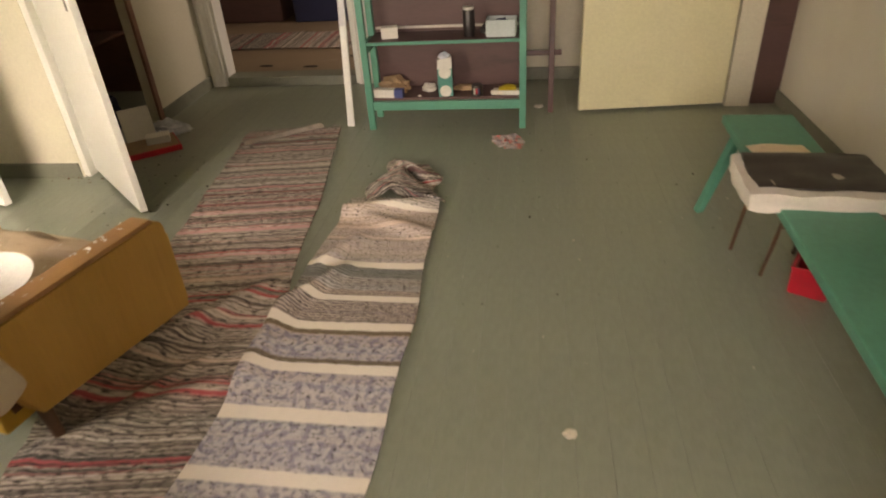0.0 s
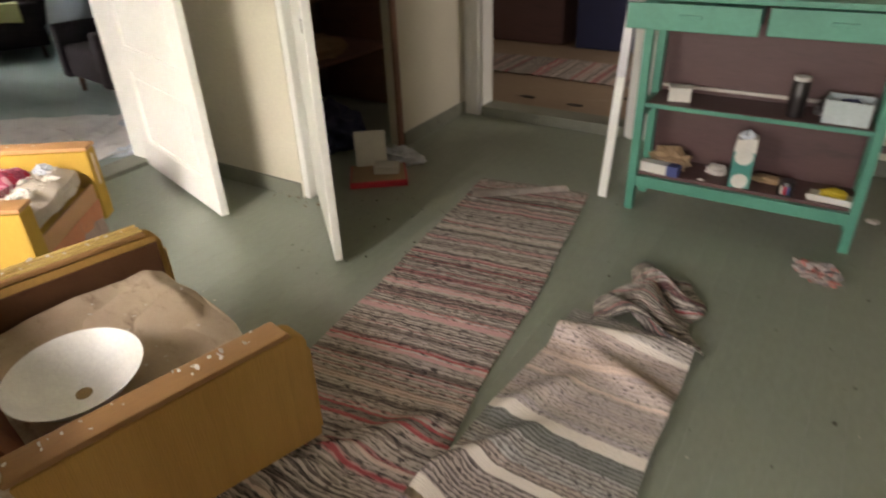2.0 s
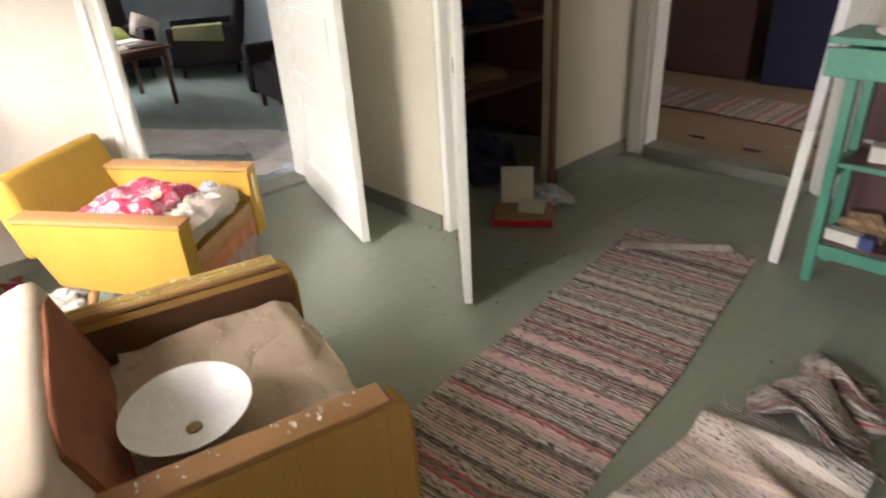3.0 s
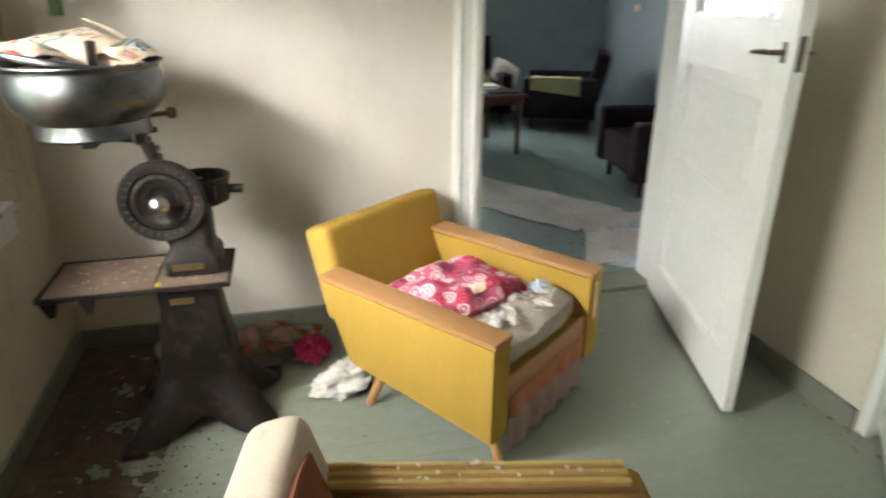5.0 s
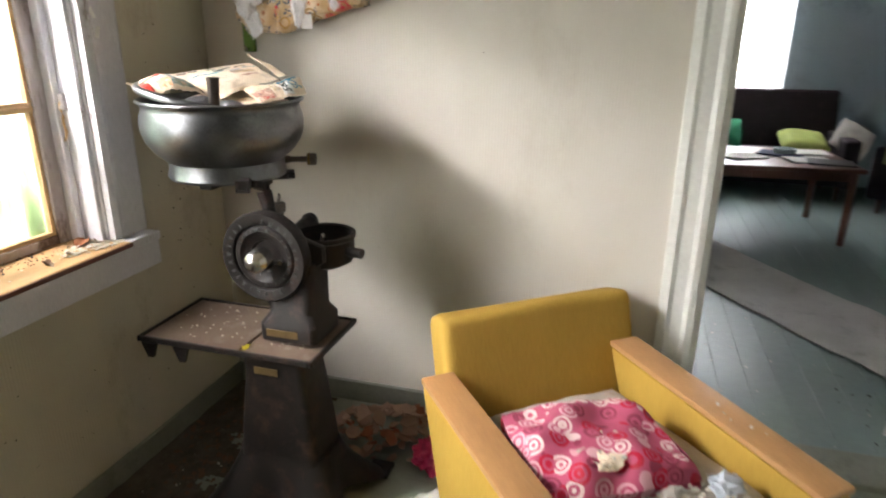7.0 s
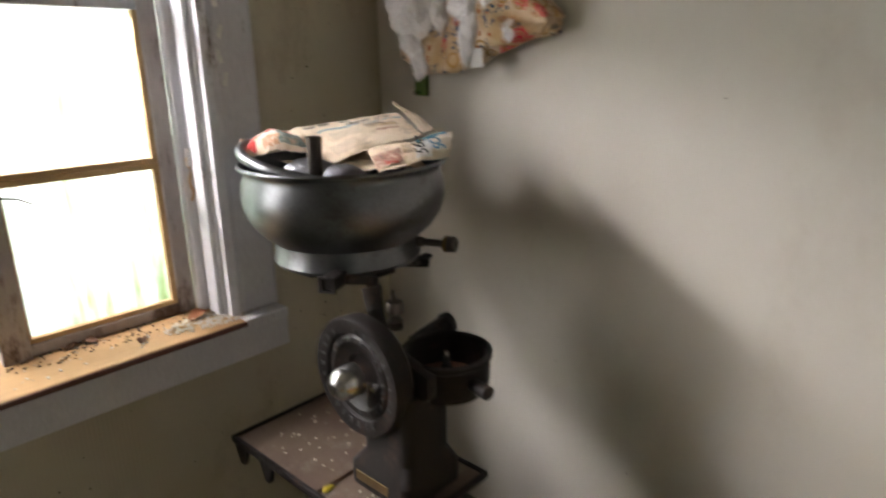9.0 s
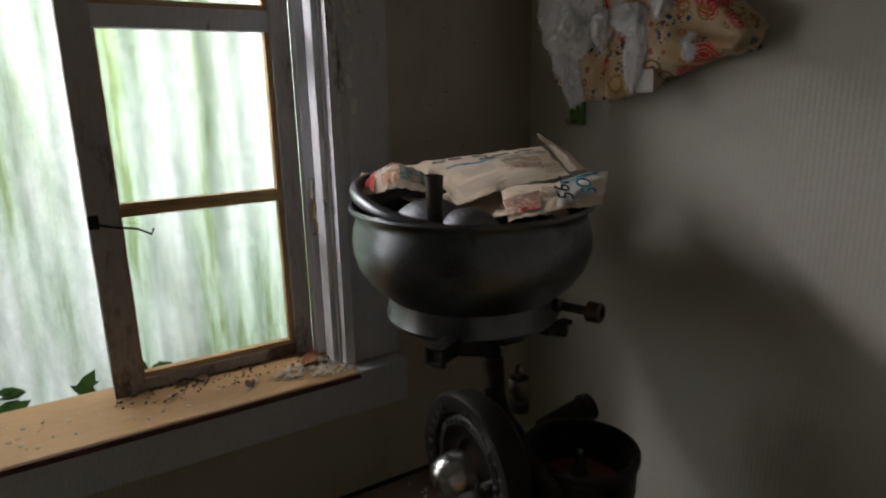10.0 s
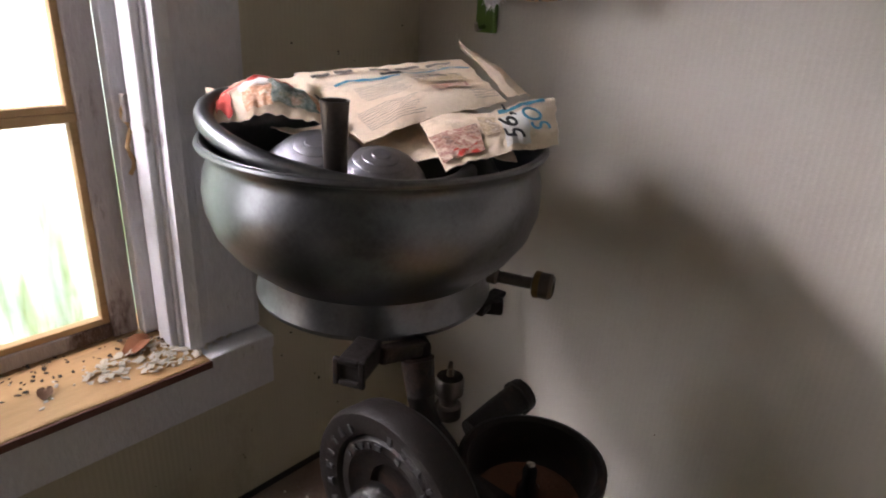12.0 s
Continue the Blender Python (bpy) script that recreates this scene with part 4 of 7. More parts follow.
# ---- armchairs ----
def armchair(m, label, w, seat_mat, back_mat, back_front, back_top, inner, back_y=-0.735, lean=17, aw=0.095, seat_z=0.325, back_w=0.0, drop=0.0, back_x=0.0):
    """Local frame: x across, y forward with the front at 0, z up."""
    ch = thing("armchair", m, label, "armchair", "mustard armchairs")
    hw, L = w / 2, 0.74
    side = [(0.0, 0.125), (0.0, 0.485 - drop), (-L, 0.50 - drop), (-L + 0.01, 0.47 - drop), (-L + 0.13, 0.19)]
    cloth = MUSTARD if back_mat is MUSTARD else MUSTARD_WORN
    if cloth is MUSTARD_WORN:
        side[1:2] = [(0.0, 0.452), (-0.008, 0.474), (-0.028, 0.486)]
    to_side = Matrix(((0, 0, 1, 0), (1, 0, 0, 0), (0, 1, 0, 0), (0, 0, 0, 1)))
    for s in (-1, 1):
        lo, hi = sorted((s * hw, s * (hw - aw)))
        arm = part("arm", prism(side, lo, hi, to_side, 0.012), cloth, ch, smooth=True)
        part("armrest", prism([(0.004 if cloth is MUSTARD else -0.04, 0.488 - drop), (0.004 if cloth is MUSTARD else -0.05, 0.506 - drop), (-L - 0.004, 0.522 - drop), (-L - 0.004, 0.504 - drop)], lo - 0.002, hi + 0.002, to_side, 0.006), ARM_WOOD if back_mat is MUSTARD else ARM_BROWN, arm, "worn wooden armrest dotted with plaster flakes", True)
        if cloth is not MUSTARD:
            part("front_strip", box((lo + 0.006, 0.001, 0.15), (hi - 0.006, 0.008, 0.42), 0.003), cloth, arm)
        il = (lo - 0.006, lo + 0.001) if s > 0 else (hi - 0.001, hi + 0.006)
        if inner is not cloth:
            part("inner_panel", prism([(-0.02, 0.2), (-0.02, 0.46 - drop), (-L + 0.06, 0.47 - drop), (-L + 0.1, 0.2)], il[0], il[1], to_side), inner, arm)
    iw = hw - aw - 0.008
    part("seat_base", box((-iw, -L + 0.06, 0.15), (iw, -0.024, seat_z - 0.045), 0.01), MUSTARD, ch)
    part("seat_cushion", pad(iw, 0.335, 0.065, 14, 0.6, hw * 10, 0.014, 0.5), seat_mat, ch, "soiled seat cushion", True, pose(0, -0.365, seat_z, 3, 0, 0))
    part("front_board", box((-iw, -0.0235, 0.225), (iw, -0.012, seat_z - 0.03), 0.003), ARM_WOOD, ch)
    bk = pose(back_x, back_y, 0.28, lean, 0, 0)
    bw = back_w or iw + 0.03
    back = part("backrest", box((-bw, -0.075, 0.0), (bw, 0.055, back_top - 0.27), 0.035 if back_front is back_mat else 0.045, 5), back_mat, ch, smooth=True, m=bk)
    if back_front is not back_mat:
        part("back_cover", pad(iw - 0.004, 0.02, (back_top - 0.33) / 2, 10, 0.2, 3, 0.006, 0.85), back_front, back, smooth=True, m=pose(0, 0.05, (back_top - 0.25) / 2 + 0.0))
    for x in (-hw + 0.13, hw - 0.13):
        for y, tilt in ((-0.1, -0.05), (-L + 0.20, 0.02)):
            dx = 0.03 if x > 0 else -0.03
            part("leg", tube([(x + 1.6 * dx + (dx if y < -0.3 else 0), y - 1.6 * tilt, 0.0), (x, y, 0.17)], [0.015, 0.025], 10), ARM_WOOD if back_mat is MUSTARD else DARK_WOOD, ch, smooth=True)
    return ch


CHAIR_A = pose(-2.835, 2.015, 0, 0, 0, -51.9)
CHAIR_B = pose(-1.635, 1.795, 0, 0, 0, -11.5)
chair_a = armchair(CHAIR_A, "mustard yellow armchair with a pink cushion and torn seat lining", 0.725, SEAT_CLOTH, MUSTARD, MUSTARD, 0.635, MUSTARD, seat_z=0.345, back_w=0.325, drop=0.022, back_x=-0.04)
chair_b = armchair(CHAIR_B, "worn mustard armchair with a crumpled tan seat cover", 0.88, SEAT_BROWN, CREAM_CLOTH, RUST_CLOTH, 0.65, BROWN_LINING, -0.645, 17, 0.075, back_w=0.45)


def hanging(w, drop, seed, y=-0.008):
    """A strip of cloth that hangs in folds with a ragged lower edge."""
    def at(u, v):
        k = noise.noise(Vector((u * 7 + seed, 0, 0))) * 0.012 + noise.noise(Vector((u * 31 + seed, 0, 0))) * 0.008
        return ((u - 0.5) * w, y + 0.007 * math.sin(u * 30 + seed) * v + 0.004 * v, -(drop + k) * v)
    return sheet(40, 10, at, (w, drop), 0.002)


part("torn_lining", hanging(0.50, 0.205, 2.0), DULL_PINK, chair_a, "torn faded pink lining hanging under the seat", True, pose(0, -0.004, 0.235))
part("orange_band", hanging(0.51, 0.075, 5.0, -0.002), ORANGE_CLOTH, chair_a, "faded orange cloth band", True, pose(0, -0.002, 0.243))
# bare splintered corners where the cloth is worn through
part("split_corner", box((-0.300, 0.009, 0.30), (-0.282, 0.015, 0.45), 0.003), SPLINTER, chair_a, "split pale wood at the arm's corner")
# worn cords along the top of one arm of the second chair
for x in (-0.428, -0.402, -0.378):
    part("piping", tube([(x, -0.05, 0.5075), (x, -0.36, 0.5145), (x + 0.002, -0.72, 0.5225)], 0.006, 8), PALE_PIPING, chair_b, "worn yellow piping on the armrest", True)
# crumpled cover folds on the second chair
def fold_sheet(u, v):
    x, y = (u - 0.5) * 0.66, -0.57 + 0.53 * v
    z = 0.386 + 0.018 * abs(math.sin(5 * x + 9 * y)) * (0.4 + v) + 0.012 * noise.noise(Vector((x * 9, y * 9, 1)))
    if v > 0.9:
        z -= (v - 0.9) * 0.35
    return (x, y, z)


part("seat_cover", sheet(44, 44, fold_sheet, (0.66, 0.53), 0.003), SEAT_BROWN, chair_b, "crumpled tan seat cover", True)


def flakes(name, m, rx, ry, count, size, material, label, seed, height=None, kind="stuff", parent=None):
    """Loose bits lying about: small bent scraps, in one mesh."""
    rnd = random.Random(seed)
    bm = bmesh.new()
    for _ in range(count):
        r, a = math.sqrt(rnd.random()), rnd.uniform(0, 2 * math.pi)
        x, y = rx * r * math.cos(a), ry * r * math.sin(a)
        z = (height(x, y) if height else 0.0) + 0.002
        s = size * rnd.uniform(0.35, 1.3)
        n = rnd.randint(4, 6)
        t0 = rnd.uniform(0, 6.28)
        tilt = Matrix.Rotation(rnd.uniform(-0.5, 0.5), 3, "X") @ Matrix.Rotation(rnd.uniform(-0.5, 0.5), 3, "Y")
        ring = []
        for k in range(n):
            b = t0 + 2 * math.pi * k / n
            q = tilt @ Vector((s * rnd.uniform(0.5, 1.0) * math.cos(b), s * rnd.uniform(0.4, 0.9) * math.sin(b), 0))
            ring.append(Vector((x + q.x, y + q.y, z + q.z + s * 0.35)))
        lift = Vector((0, 0, max(0.0015, s * 0.12)))
        top = [bm.verts.new(p + lift) for p in ring]
        bot = [bm.verts.new(p) for p in ring]
        bm.faces.new(top), bm.faces.new(bot[::-1])
        for k in range(n):
            bm.faces.new((bot[k], bot[(k + 1) % n], top[(k + 1) % n], top[k]))
    ob = mesh_ob(name, bm, material)
    ob.matrix_basis = m
    return tagged(ob, label, "debris", kind=kind)


# pink cushion and debris on the first chair
single("cushion", pad(0.205, 0.165, 0.058, 14, 0.5, 4, 0.020, 0.25), PINK_PRINT, "pink and red patterned cushion lying on the armchair seat", "cushion", "", True, CHAIR_A @ pose(0.05, -0.36, 0.441, -3, -3, -8))
flakes("plaster_debris", CHAIR_A @ pose(0.02, -0.15, 0.428), 0.23, 0.10, 150, 0.010, PLASTER_BITS, "pale plaster crumbs on the armchair seat", 5)
flakes("plaster_debris", CHAIR_A @ pose(0.07, -0.30, 0.491), 0.09, 0.07, 34, 0.010, PLASTER_BITS, "pale plaster crumbs on the pink cushion", 6)
flakes("plaster_debris", CHAIR_B @ pose(0.402, -0.36, 0.516), 0.025, 0.32, 26, 0.008, WHITE_PAPER, "white plaster flakes on a wooden armrest", 7)
flakes("plaster_debris", CHAIR_B @ pose(-0.402, -0.36, 0.516), 0.025, 0.32, 18, 0.008, PLASTER_BITS, "white plaster flakes on a wooden armrest", 8)
flakes("plaster_debris", CHAIR_A @ pose(-0.315, -0.36, 0.488), 0.03, 0.32, 8, 0.006, PLASTER_BITS, "white plaster flakes on a wooden armrest", 9)
flakes("plaster_debris", CHAIR_B @ pose(0.0, -0.25, 0.405), 0.24, 0.22, 20, 0.008, PLASTER_BITS, "white plaster flakes on a tan seat", 19)


def crumple(rx, ry, rz, seed, n=3, rough=0.5):
    """A crumpled lump of paper, film or cloth."""
    bm = bmesh.new()
    bmesh.ops.create_icosphere(bm, subdivisions=n, radius=1)
    for v in bm.verts:
        d = v.co.normalized()
        k = 1 + rough * noise.noise(d * 2.3 + Vector((seed, seed, 0))) + rough * 0.6 * abs(noise.noise(d * 6 + Vector((0, seed, 3))))
        v.co = Vector((d.x * rx * k, d.y * ry * k, max(d.z * rz * k, -0.55 * rz) + 0.55 * rz))
    return bm


single("plastic_wrap", crumple(0.036, 0.03, 0.02, 2.0, 3, 0.8), PLASTIC_FILM, "crumpled clear plastic on the armchair seat", "plastic", m=CHAIR_A @ pose(-0.16, -0.15, 0.422))
single("paper_scrap", crumple(0.05, 0.02, 0.012, 7.0, 3, 0.8), WHITE_PAPER, "torn white paper on the armchair seat", "paper", m=CHAIR_A @ pose(0.15, -0.13, 0.424, 0, 0, 20))
for px, py, r, sd in ((0.05, -0.115, 70, 8.0), (-0.03, -0.15, 10, 9.0), (0.10, -0.07, 40, 10.5), (-0.06, -0.05, 100, 11.5)):
    single("paper_scrap", crumple(0.030, 0.016, 0.011, sd, 3, 0.9), OFFWHITE, "torn crumpled paper on the armchair seat", "paper", m=CHAIR_A @ pose(px, py - 0.03, 0.424, 0, 0, r))
single("paper_scrap", crumple(0.035, 0.025, 0.012, 12.5, 3, 0.8), PAPER, "torn yellowed paper on the pink cushion", "paper", m=CHAIR_A @ pose(0.09, -0.26, 0.482, 8, -4, 30))
shade = thing("lamp_shade", pose(-1.585, 1.325, 0.462, 3, 2, 0) @ Matrix.Scale(0.9, 4), "white conical lamp shade lying on the armchair seat", "lamp shade")
part("cone", lathe([(0.022, -0.065), (0.06, -0.060), (0.12, -0.03), (0.17, 0.02), (0.173, 0.02), (0.124, -0.034), (0.062, -0.065), (0.022, -0.070)], 48, True), SHADE_WHITE, shade, smooth=True)
part("collar", lathe([(0.0, -0.068), (0.021, -0.068), (0.021, -0.062), (0.0, -0.062)], 24), BRASS, shade, "dull metal lamp collar", True)

# ---- cream separator ----
sep = thing("cream_separator", pose(0, 0, 0), "old black cast-iron cream separator under a steel bowl", "cream separator")


def skirted(levels):
    """A hollow cast pedestal: rounded rectangles (x half, y half, corner, z) joined level by level."""
    bm = bmesh.new()
    rings = []
    for hx, hy, c, z, ox, oy in levels:
        ring = []
        for cx, cy, a0 in ((hx - c, hy - c, 0), (-hx + c, hy - c, 90), (-hx + c, -hy + c, 180), (hx - c, -hy + c, 270)):
            for k in range(5):
                a = radians(a0 + 22.5 * k)
                ring.append(bm.verts.new((ox + cx + c * math.cos(a), oy + cy + c * math.sin(a), z)))
        rings.append(ring)
    for a, b in zip(rings, rings[1:]):
        for i in range(len(a)):
            bm.faces.new((a[i], a[(i + 1) % len(a)], b[(i + 1) % len(a)], b[i]))
    bm.faces.new(rings[-1])
    bm.faces.new(rings[0][::-1])
    bmesh.ops.recalc_face_normals(bm, faces=bm.faces)
    return bm


PX, PY = -3.20, 0.845
ped = part("pedestal", skirted([(0.092, 0.130, 0.03, 0.19, PX, PY), (0.085, 0.115, 0.025, 0.32, PX, PY), (0.075, 0.095, 0.02, 0.47, PX, PY), (0.078, 0.098, 0.02, 0.53, PX, PY)]), BLACK_IRON, sep, smooth=True)
def flared_skirt():
    """The foot of the pedestal: four spreading toes with arches between them."""
    bm = bmesh.new()
    n, m = 64, 12
    grid = []
    for i in range(n):
        a = 2 * math.pi * i / n
        c, s_ = math.cos(a), math.sin(a)
        corner = abs(2 * c * s_) ** 2.2
        arch = 0.055 * max(0.0, 1 - corner) ** 0.8
        col = []
        for j in range(m + 1):
            t = j / m
            z = 0.21 + (arch - 0.21) * t
            low = (0.21 - z) / 0.21
            k = 1 / ((abs(c) / (0.098 + 0.03 * low)) ** 4 + (abs(s_) / (0.135 + 0.035 * low)) ** 4) ** 0.25
            k += (0.30 - 0.165) * corner * low ** 1.5
            col.append(bm.verts.new((PX + k * c * 0.93, PY + k * s_ * 1.06, z)))
        grid.append(col)
    for i in range(n):
        for j in range(m):
            p, q = grid[i], grid[(i + 1) % n]
            bm.faces.new((p[j], p[j + 1], q[j + 1], q[j]))
    bm.normal_update()
    bmesh.ops.recalc_face_normals(bm, faces=bm.faces)
    bmesh.ops.solidify(bm, geom=list(bm.faces), thickness=0.012)
    return bm


part("flared_foot", flared_skirt(), BLACK_IRON, ped, smooth=True)
for sx, sy in ((1, -1), (1, 1), (-1, 1), (-1, -1)):
    fx, fy = PX + sx * 0.185, PY + sy * 0.215
    part("foot_pad", box((fx - 0.04, fy - 0.04, 0.0), (fx + 0.04, fy + 0.04, 0.018), 0.008), BLACK_IRON, ped)
part("name_plate", box((PX + 0.079, PY - 0.055, 0.475), (PX + 0.082, PY + 0.02, 0.497), 0.001), BRASS, ped, "small worn brown plate")
tray = part("tray", joined(box((-3.40, 0.42, 0.530), (-3.115, 0.745, 0.542), 0.004), box((-3.40, 0.755, 0.530), (-3.115, 0.972, 0.542), 0.004), box((-3.40, 0.745, 0.528), (-3.115, 0.755, 0.534), 0)), TRAY_IRON, sep, "dusty drip tray flecked with plaster")
for lo, hi in (((-3.412, 0.408), (-3.103, 0.42)), ((-3.412, 0.972), (-3.103, 0.984)), ((-3.412, 0.42), (-3.40, 0.972)), ((-3.115, 0.42), (-3.103, 0.972))):
    part("tray_rim", box((lo[0], lo[1], 0.528), (hi[0], hi[1], 0.546), 0.004), BLACK_IRON, tray)
for y in (0.44, 0.55):
    part("tray_hook", prism([(0, 0), (0.05, 0), (0.035, -0.045), (0.018, -0.045)], 0, 0.012, pose(-3.118, y - 0.02, 0.524, 90, 0, 90)), BLACK_IRON, tray)
flakes("plaster_debris", pose(-3.26, 0.60, 0.542), 0.12, 0.16, 42, 0.005, PLASTER_BITS, "pale flakes on the separator tray", 31)
flakes("plaster_debris", pose(-3.22, 0.87, 0.542), 0.08, 0.08, 16, 0.006, PLASTER_BITS, "pale flakes on the separator tray", 32)
single("yellow_scrap", crumple(0.014, 0.008, 0.005, 3, 2), YELLOW_PLASTIC, "small yellow scrap on the separator tray", "scrap", m=pose(-3.135, 0.76, 0.5435))
neck = part("gear_column", skirted([(0.085, 0.090, 0.02, 0.552, -3.27, 0.865), (0.085, 0.09, 0.02, 0.60, -3.27, 0.865), (0.07, 0.072, 0.03, 0.63, -3.275, 0.865), (0.068, 0.068, 0.03, 0.78, -3.28, 0.868)]), BLACK_IRON, sep, smooth=True)
part("column_plate", box((-3.187, 0.80, 0.566), (-3.183, 0.90, 0.588), 0.001), BRASS, neck, "dull brass plate")
FACE = Matrix(((0, 0, 1, 0), (1, 0, 0, 0), (0, 1, 0, 0), (0, 0, 0, 1)))   # turns local z to +x, local x to +y
gear = part("gear_cover", lathe([(0.0, -0.05), (0.115, -0.05), (0.130, -0.035), (0.133, 0.0), (0.128, 0.010), (0.118, 0.010), (0.098, 0.004), (0.094, -0.004), (0.088, 0.002), (0.076, 0.002), (0.070, -0.006), (0.048, -0.012), (0.044, -0.022), (0.0, -0.024)], 64), BLACK_IRON, sep, "ringed round gear cover with raised letters", True, pose(-3.205, 0.80, 0.80) @ FACE)
part("crank_boss", lathe([(0.0, 0.042), (0.014, 0.040), (0.028, 0.030), (0.036, 0.012), (0.037, -0.02), (0.0, -0.02)], 32), STEEL, gear, "bright worn steel boss", True, pose(0, 0, 0.028))
part("oil_screw", lathe([(0, 0.012), (0.008, 0.012), (0.009, -0.02), (0, -0.02)], 12), STEEL, gear, "", True, pose(0.052, -0.008, -0.005))
rnd_cast = random.Random(12)
for ring, count, start, step, high in ((0.108, 27, 206, 13.4, 0.0062), (0.082, 21, 150, 12.0, 0.0042)):
    for k in range(count):
        a = radians(start - step * k)
        if k in (7, 8, 19) or (ring < 0.1 and k % 6 == 5):
            continue
        wide = rnd_cast.uniform(0.0018, 0.0042)
        bm = box((-wide, -high, 0), (wide, high, 0.0034), 0.0012)
        if k % 3:
            bm = joined(bm, box((-wide - 0.002, (-high if k % 2 else high - 0.003), 0), (wide + 0.003, (-high + 0.003 if k % 2 else high), 0.0034), 0.0008))
        part("raised_letter", bm, WORN_IRON, gear, m=pose(ring * math.cos(a), ring * math.sin(a), 0.0065 if ring > 0.1 else 0.0015, 0, 0, math.degrees(a) - 90))
part("gear_arm", prism([(-0.02, -0.05), (0.10, -0.03), (0.16, 0.0), (0.16, 0.05), (0.09, 0.07), (-0.02, 0.10)], -0.075, -0.045, pose(-3.205, 0.80, 0.78) @ FACE, 0.01), BLACK_IRON, sep, smooth=True)
part("lower_spout", prism([(-0.03, 0), (0.03, 0), (0.012, -0.04), (-0.012, -0.04)], -0.05, -0.01, pose(-3.205, 0.815, 0.675) @ FACE, 0.004), BLACK_IRON, sep)
cup = part("bowl_casing", lathe([(0.0, -0.085), (0.06, -0.085), (0.088, -0.07), (0.094, -0.05), (0.094, 0.0), (0.099, 0.004), (0.099, 0.016), (0.092, 0.019), (0.086, 0.014), (0.082, -0.03), (0.07, -0.055), (0.0, -0.055)], 48), BLACK_IRON, sep, "round open bowl casing", True, pose(-3.365, 0.905, 0.822))
part("casing_floor", lathe([(0.0, -0.049), (0.078, -0.049), (0.078, -0.053), (0.0, -0.053)], 40), RUST_IRON, cup, "rusty casing floor", True)
part("spindle", lathe([(0, 0.012), (0.006, 0.010), (0.010, 0.0), (0.010, -0.02), (0.016, -0.03), (0.016, -0.055), (0, -0.055)], 20), STEEL, cup, "worn steel spindle tip", True)
part("casing_lug", lathe([(0, 0.03), (0.012, 0.03), (0.015, 0.0), (0.015, -0.04), (0, -0.04)], 16), BLACK_IRON, cup, "", True, pose(0.02, 0.098, -0.03, 90, 0, -10))
part("casing_ear", joined(tube([(-0.015, -0.115, -0.012), (-0.07, -0.108, 0.0), (-0.108, -0.101, 0.010)], [0.020, 0.023, 0.024], 14), tube([(-0.106, -0.101, 0.010), (-0.122, -0.099, 0.013)], [0.028, 0.026], 14)), BLACK_IRON, cup, "", True)
part("oil_cup", lathe([(0.0, 0.06), (0.004, 0.058), (0.005, 0.045), (0.018, 0.043), (0.020, 0.038), (0.020, 0.018), (0.014, 0.014), (0.012, 0.0), (0.018, -0.002), (0.018, -0.02), (0, -0.02)], 20), OLD_NICKEL, sep, "small dark nickel oil cup with a wing nut", True, pose(-3.33, 0.785, 0.885))
part("wing_nut", joined(box((-0.016, -0.003, 0.058), (0.004, 0.003, 0.064), 0.002), box((-0.004, -0.003, 0.062), (0.012, 0.003, 0.076), 0.002)), OLD_NICKEL, sep, "", m=pose(-3.33, 0.785, 0.885, 0, 12, 40))
part("bracket_arm", tube([(-3.292, 0.800, 0.83), (-3.274, 0.795, 0.88), (-3.272, 0.786, 0.93), (-3.276, 0.774, 0.975)], [0.032, 0.022, 0.019, 0.022], 16), BLACK_IRON, sep, smooth=True)
part("bracket_lug", prism([(-0.145, 0.022), (-0.075, 0.014), (-0.075, 0.030), (-0.145, 0.030)], -0.011, 0.011, pose(-3.335, 0.770, 0.968, 90, 0, 8), 0.003), BLACK_IRON, sep)
part("bracket_bar", box((0, -0.010, 0), (0.085, 0.010, 0.020), 0.004, m=pose(-3.280, 0.772, 0.978, 0, -17, 6)), BLACK_IRON, sep)
part("bracket_rest", joined(box((-3.375, 0.60, 0.974), (-3.325, 0.745, 0.997), 0.004), box((-3.48, 0.60, 0.978), (-3.22, 0.64, 0.997), 0.004), box((0, -0.012, 0), (0.17, 0.012, 0.02), 0.004, m=pose(-3.35, 0.64, 0.976, 0, 0, 128)), box((0, -0.014, 0), (0.16, 0.014, 0.02), 0.004, m=pose(-3.35, 0.64, 0.976, 0, 0, 62))), BLACK_IRON, sep)
claw = part("bracket_claw", joined(box((-0.040, -0.016, -0.013), (0.016, 0.016, 0.015), 0.004), box((0.014, -0.019, -0.016), (0.021, -0.012, 0.018), 0.002), box((0.014, 0.012, -0.016), (0.021, 0.019, 0.018), 0.002), box((0.014, -0.012, 0.011), (0.021, 0.012, 0.018), 0.002), box((0.014, -0.012, -0.016), (0.021, 0.012, -0.009), 0.002)), BLACK_IRON, sep, "square open-ended iron clamp", m=pose(-3.168, 0.781, 1.014, 0, 0, 24))

BOWL = pose(-3.346, 0.616, 1.0)
bowl = thing("steel_bowl", BOWL, "round dull steel milk bowl full of newspaper on the separator", "bowl")
body = part("bowl_body", lathe([(0.000, 0.045), (0.160, 0.045), (0.171, 0.054), (0.198, 0.078), (0.218, 0.106), (0.2275, 0.136), (0.2290, 0.160), (0.226, 0.182), (0.2205, 0.197), (0.2195, 0.205), (0.2225, 0.211), (0.2280, 0.2165), (0.2290, 0.221), (0.226, 0.225), (0.220, 0.221), (0.2145, 0.207), (0.217, 0.19), (0.222, 0.16), (0.214, 0.115), (0.190, 0.080), (0.156, 0.06), (0.000, 0.058)], 96), TINNED, bowl, smooth=True)
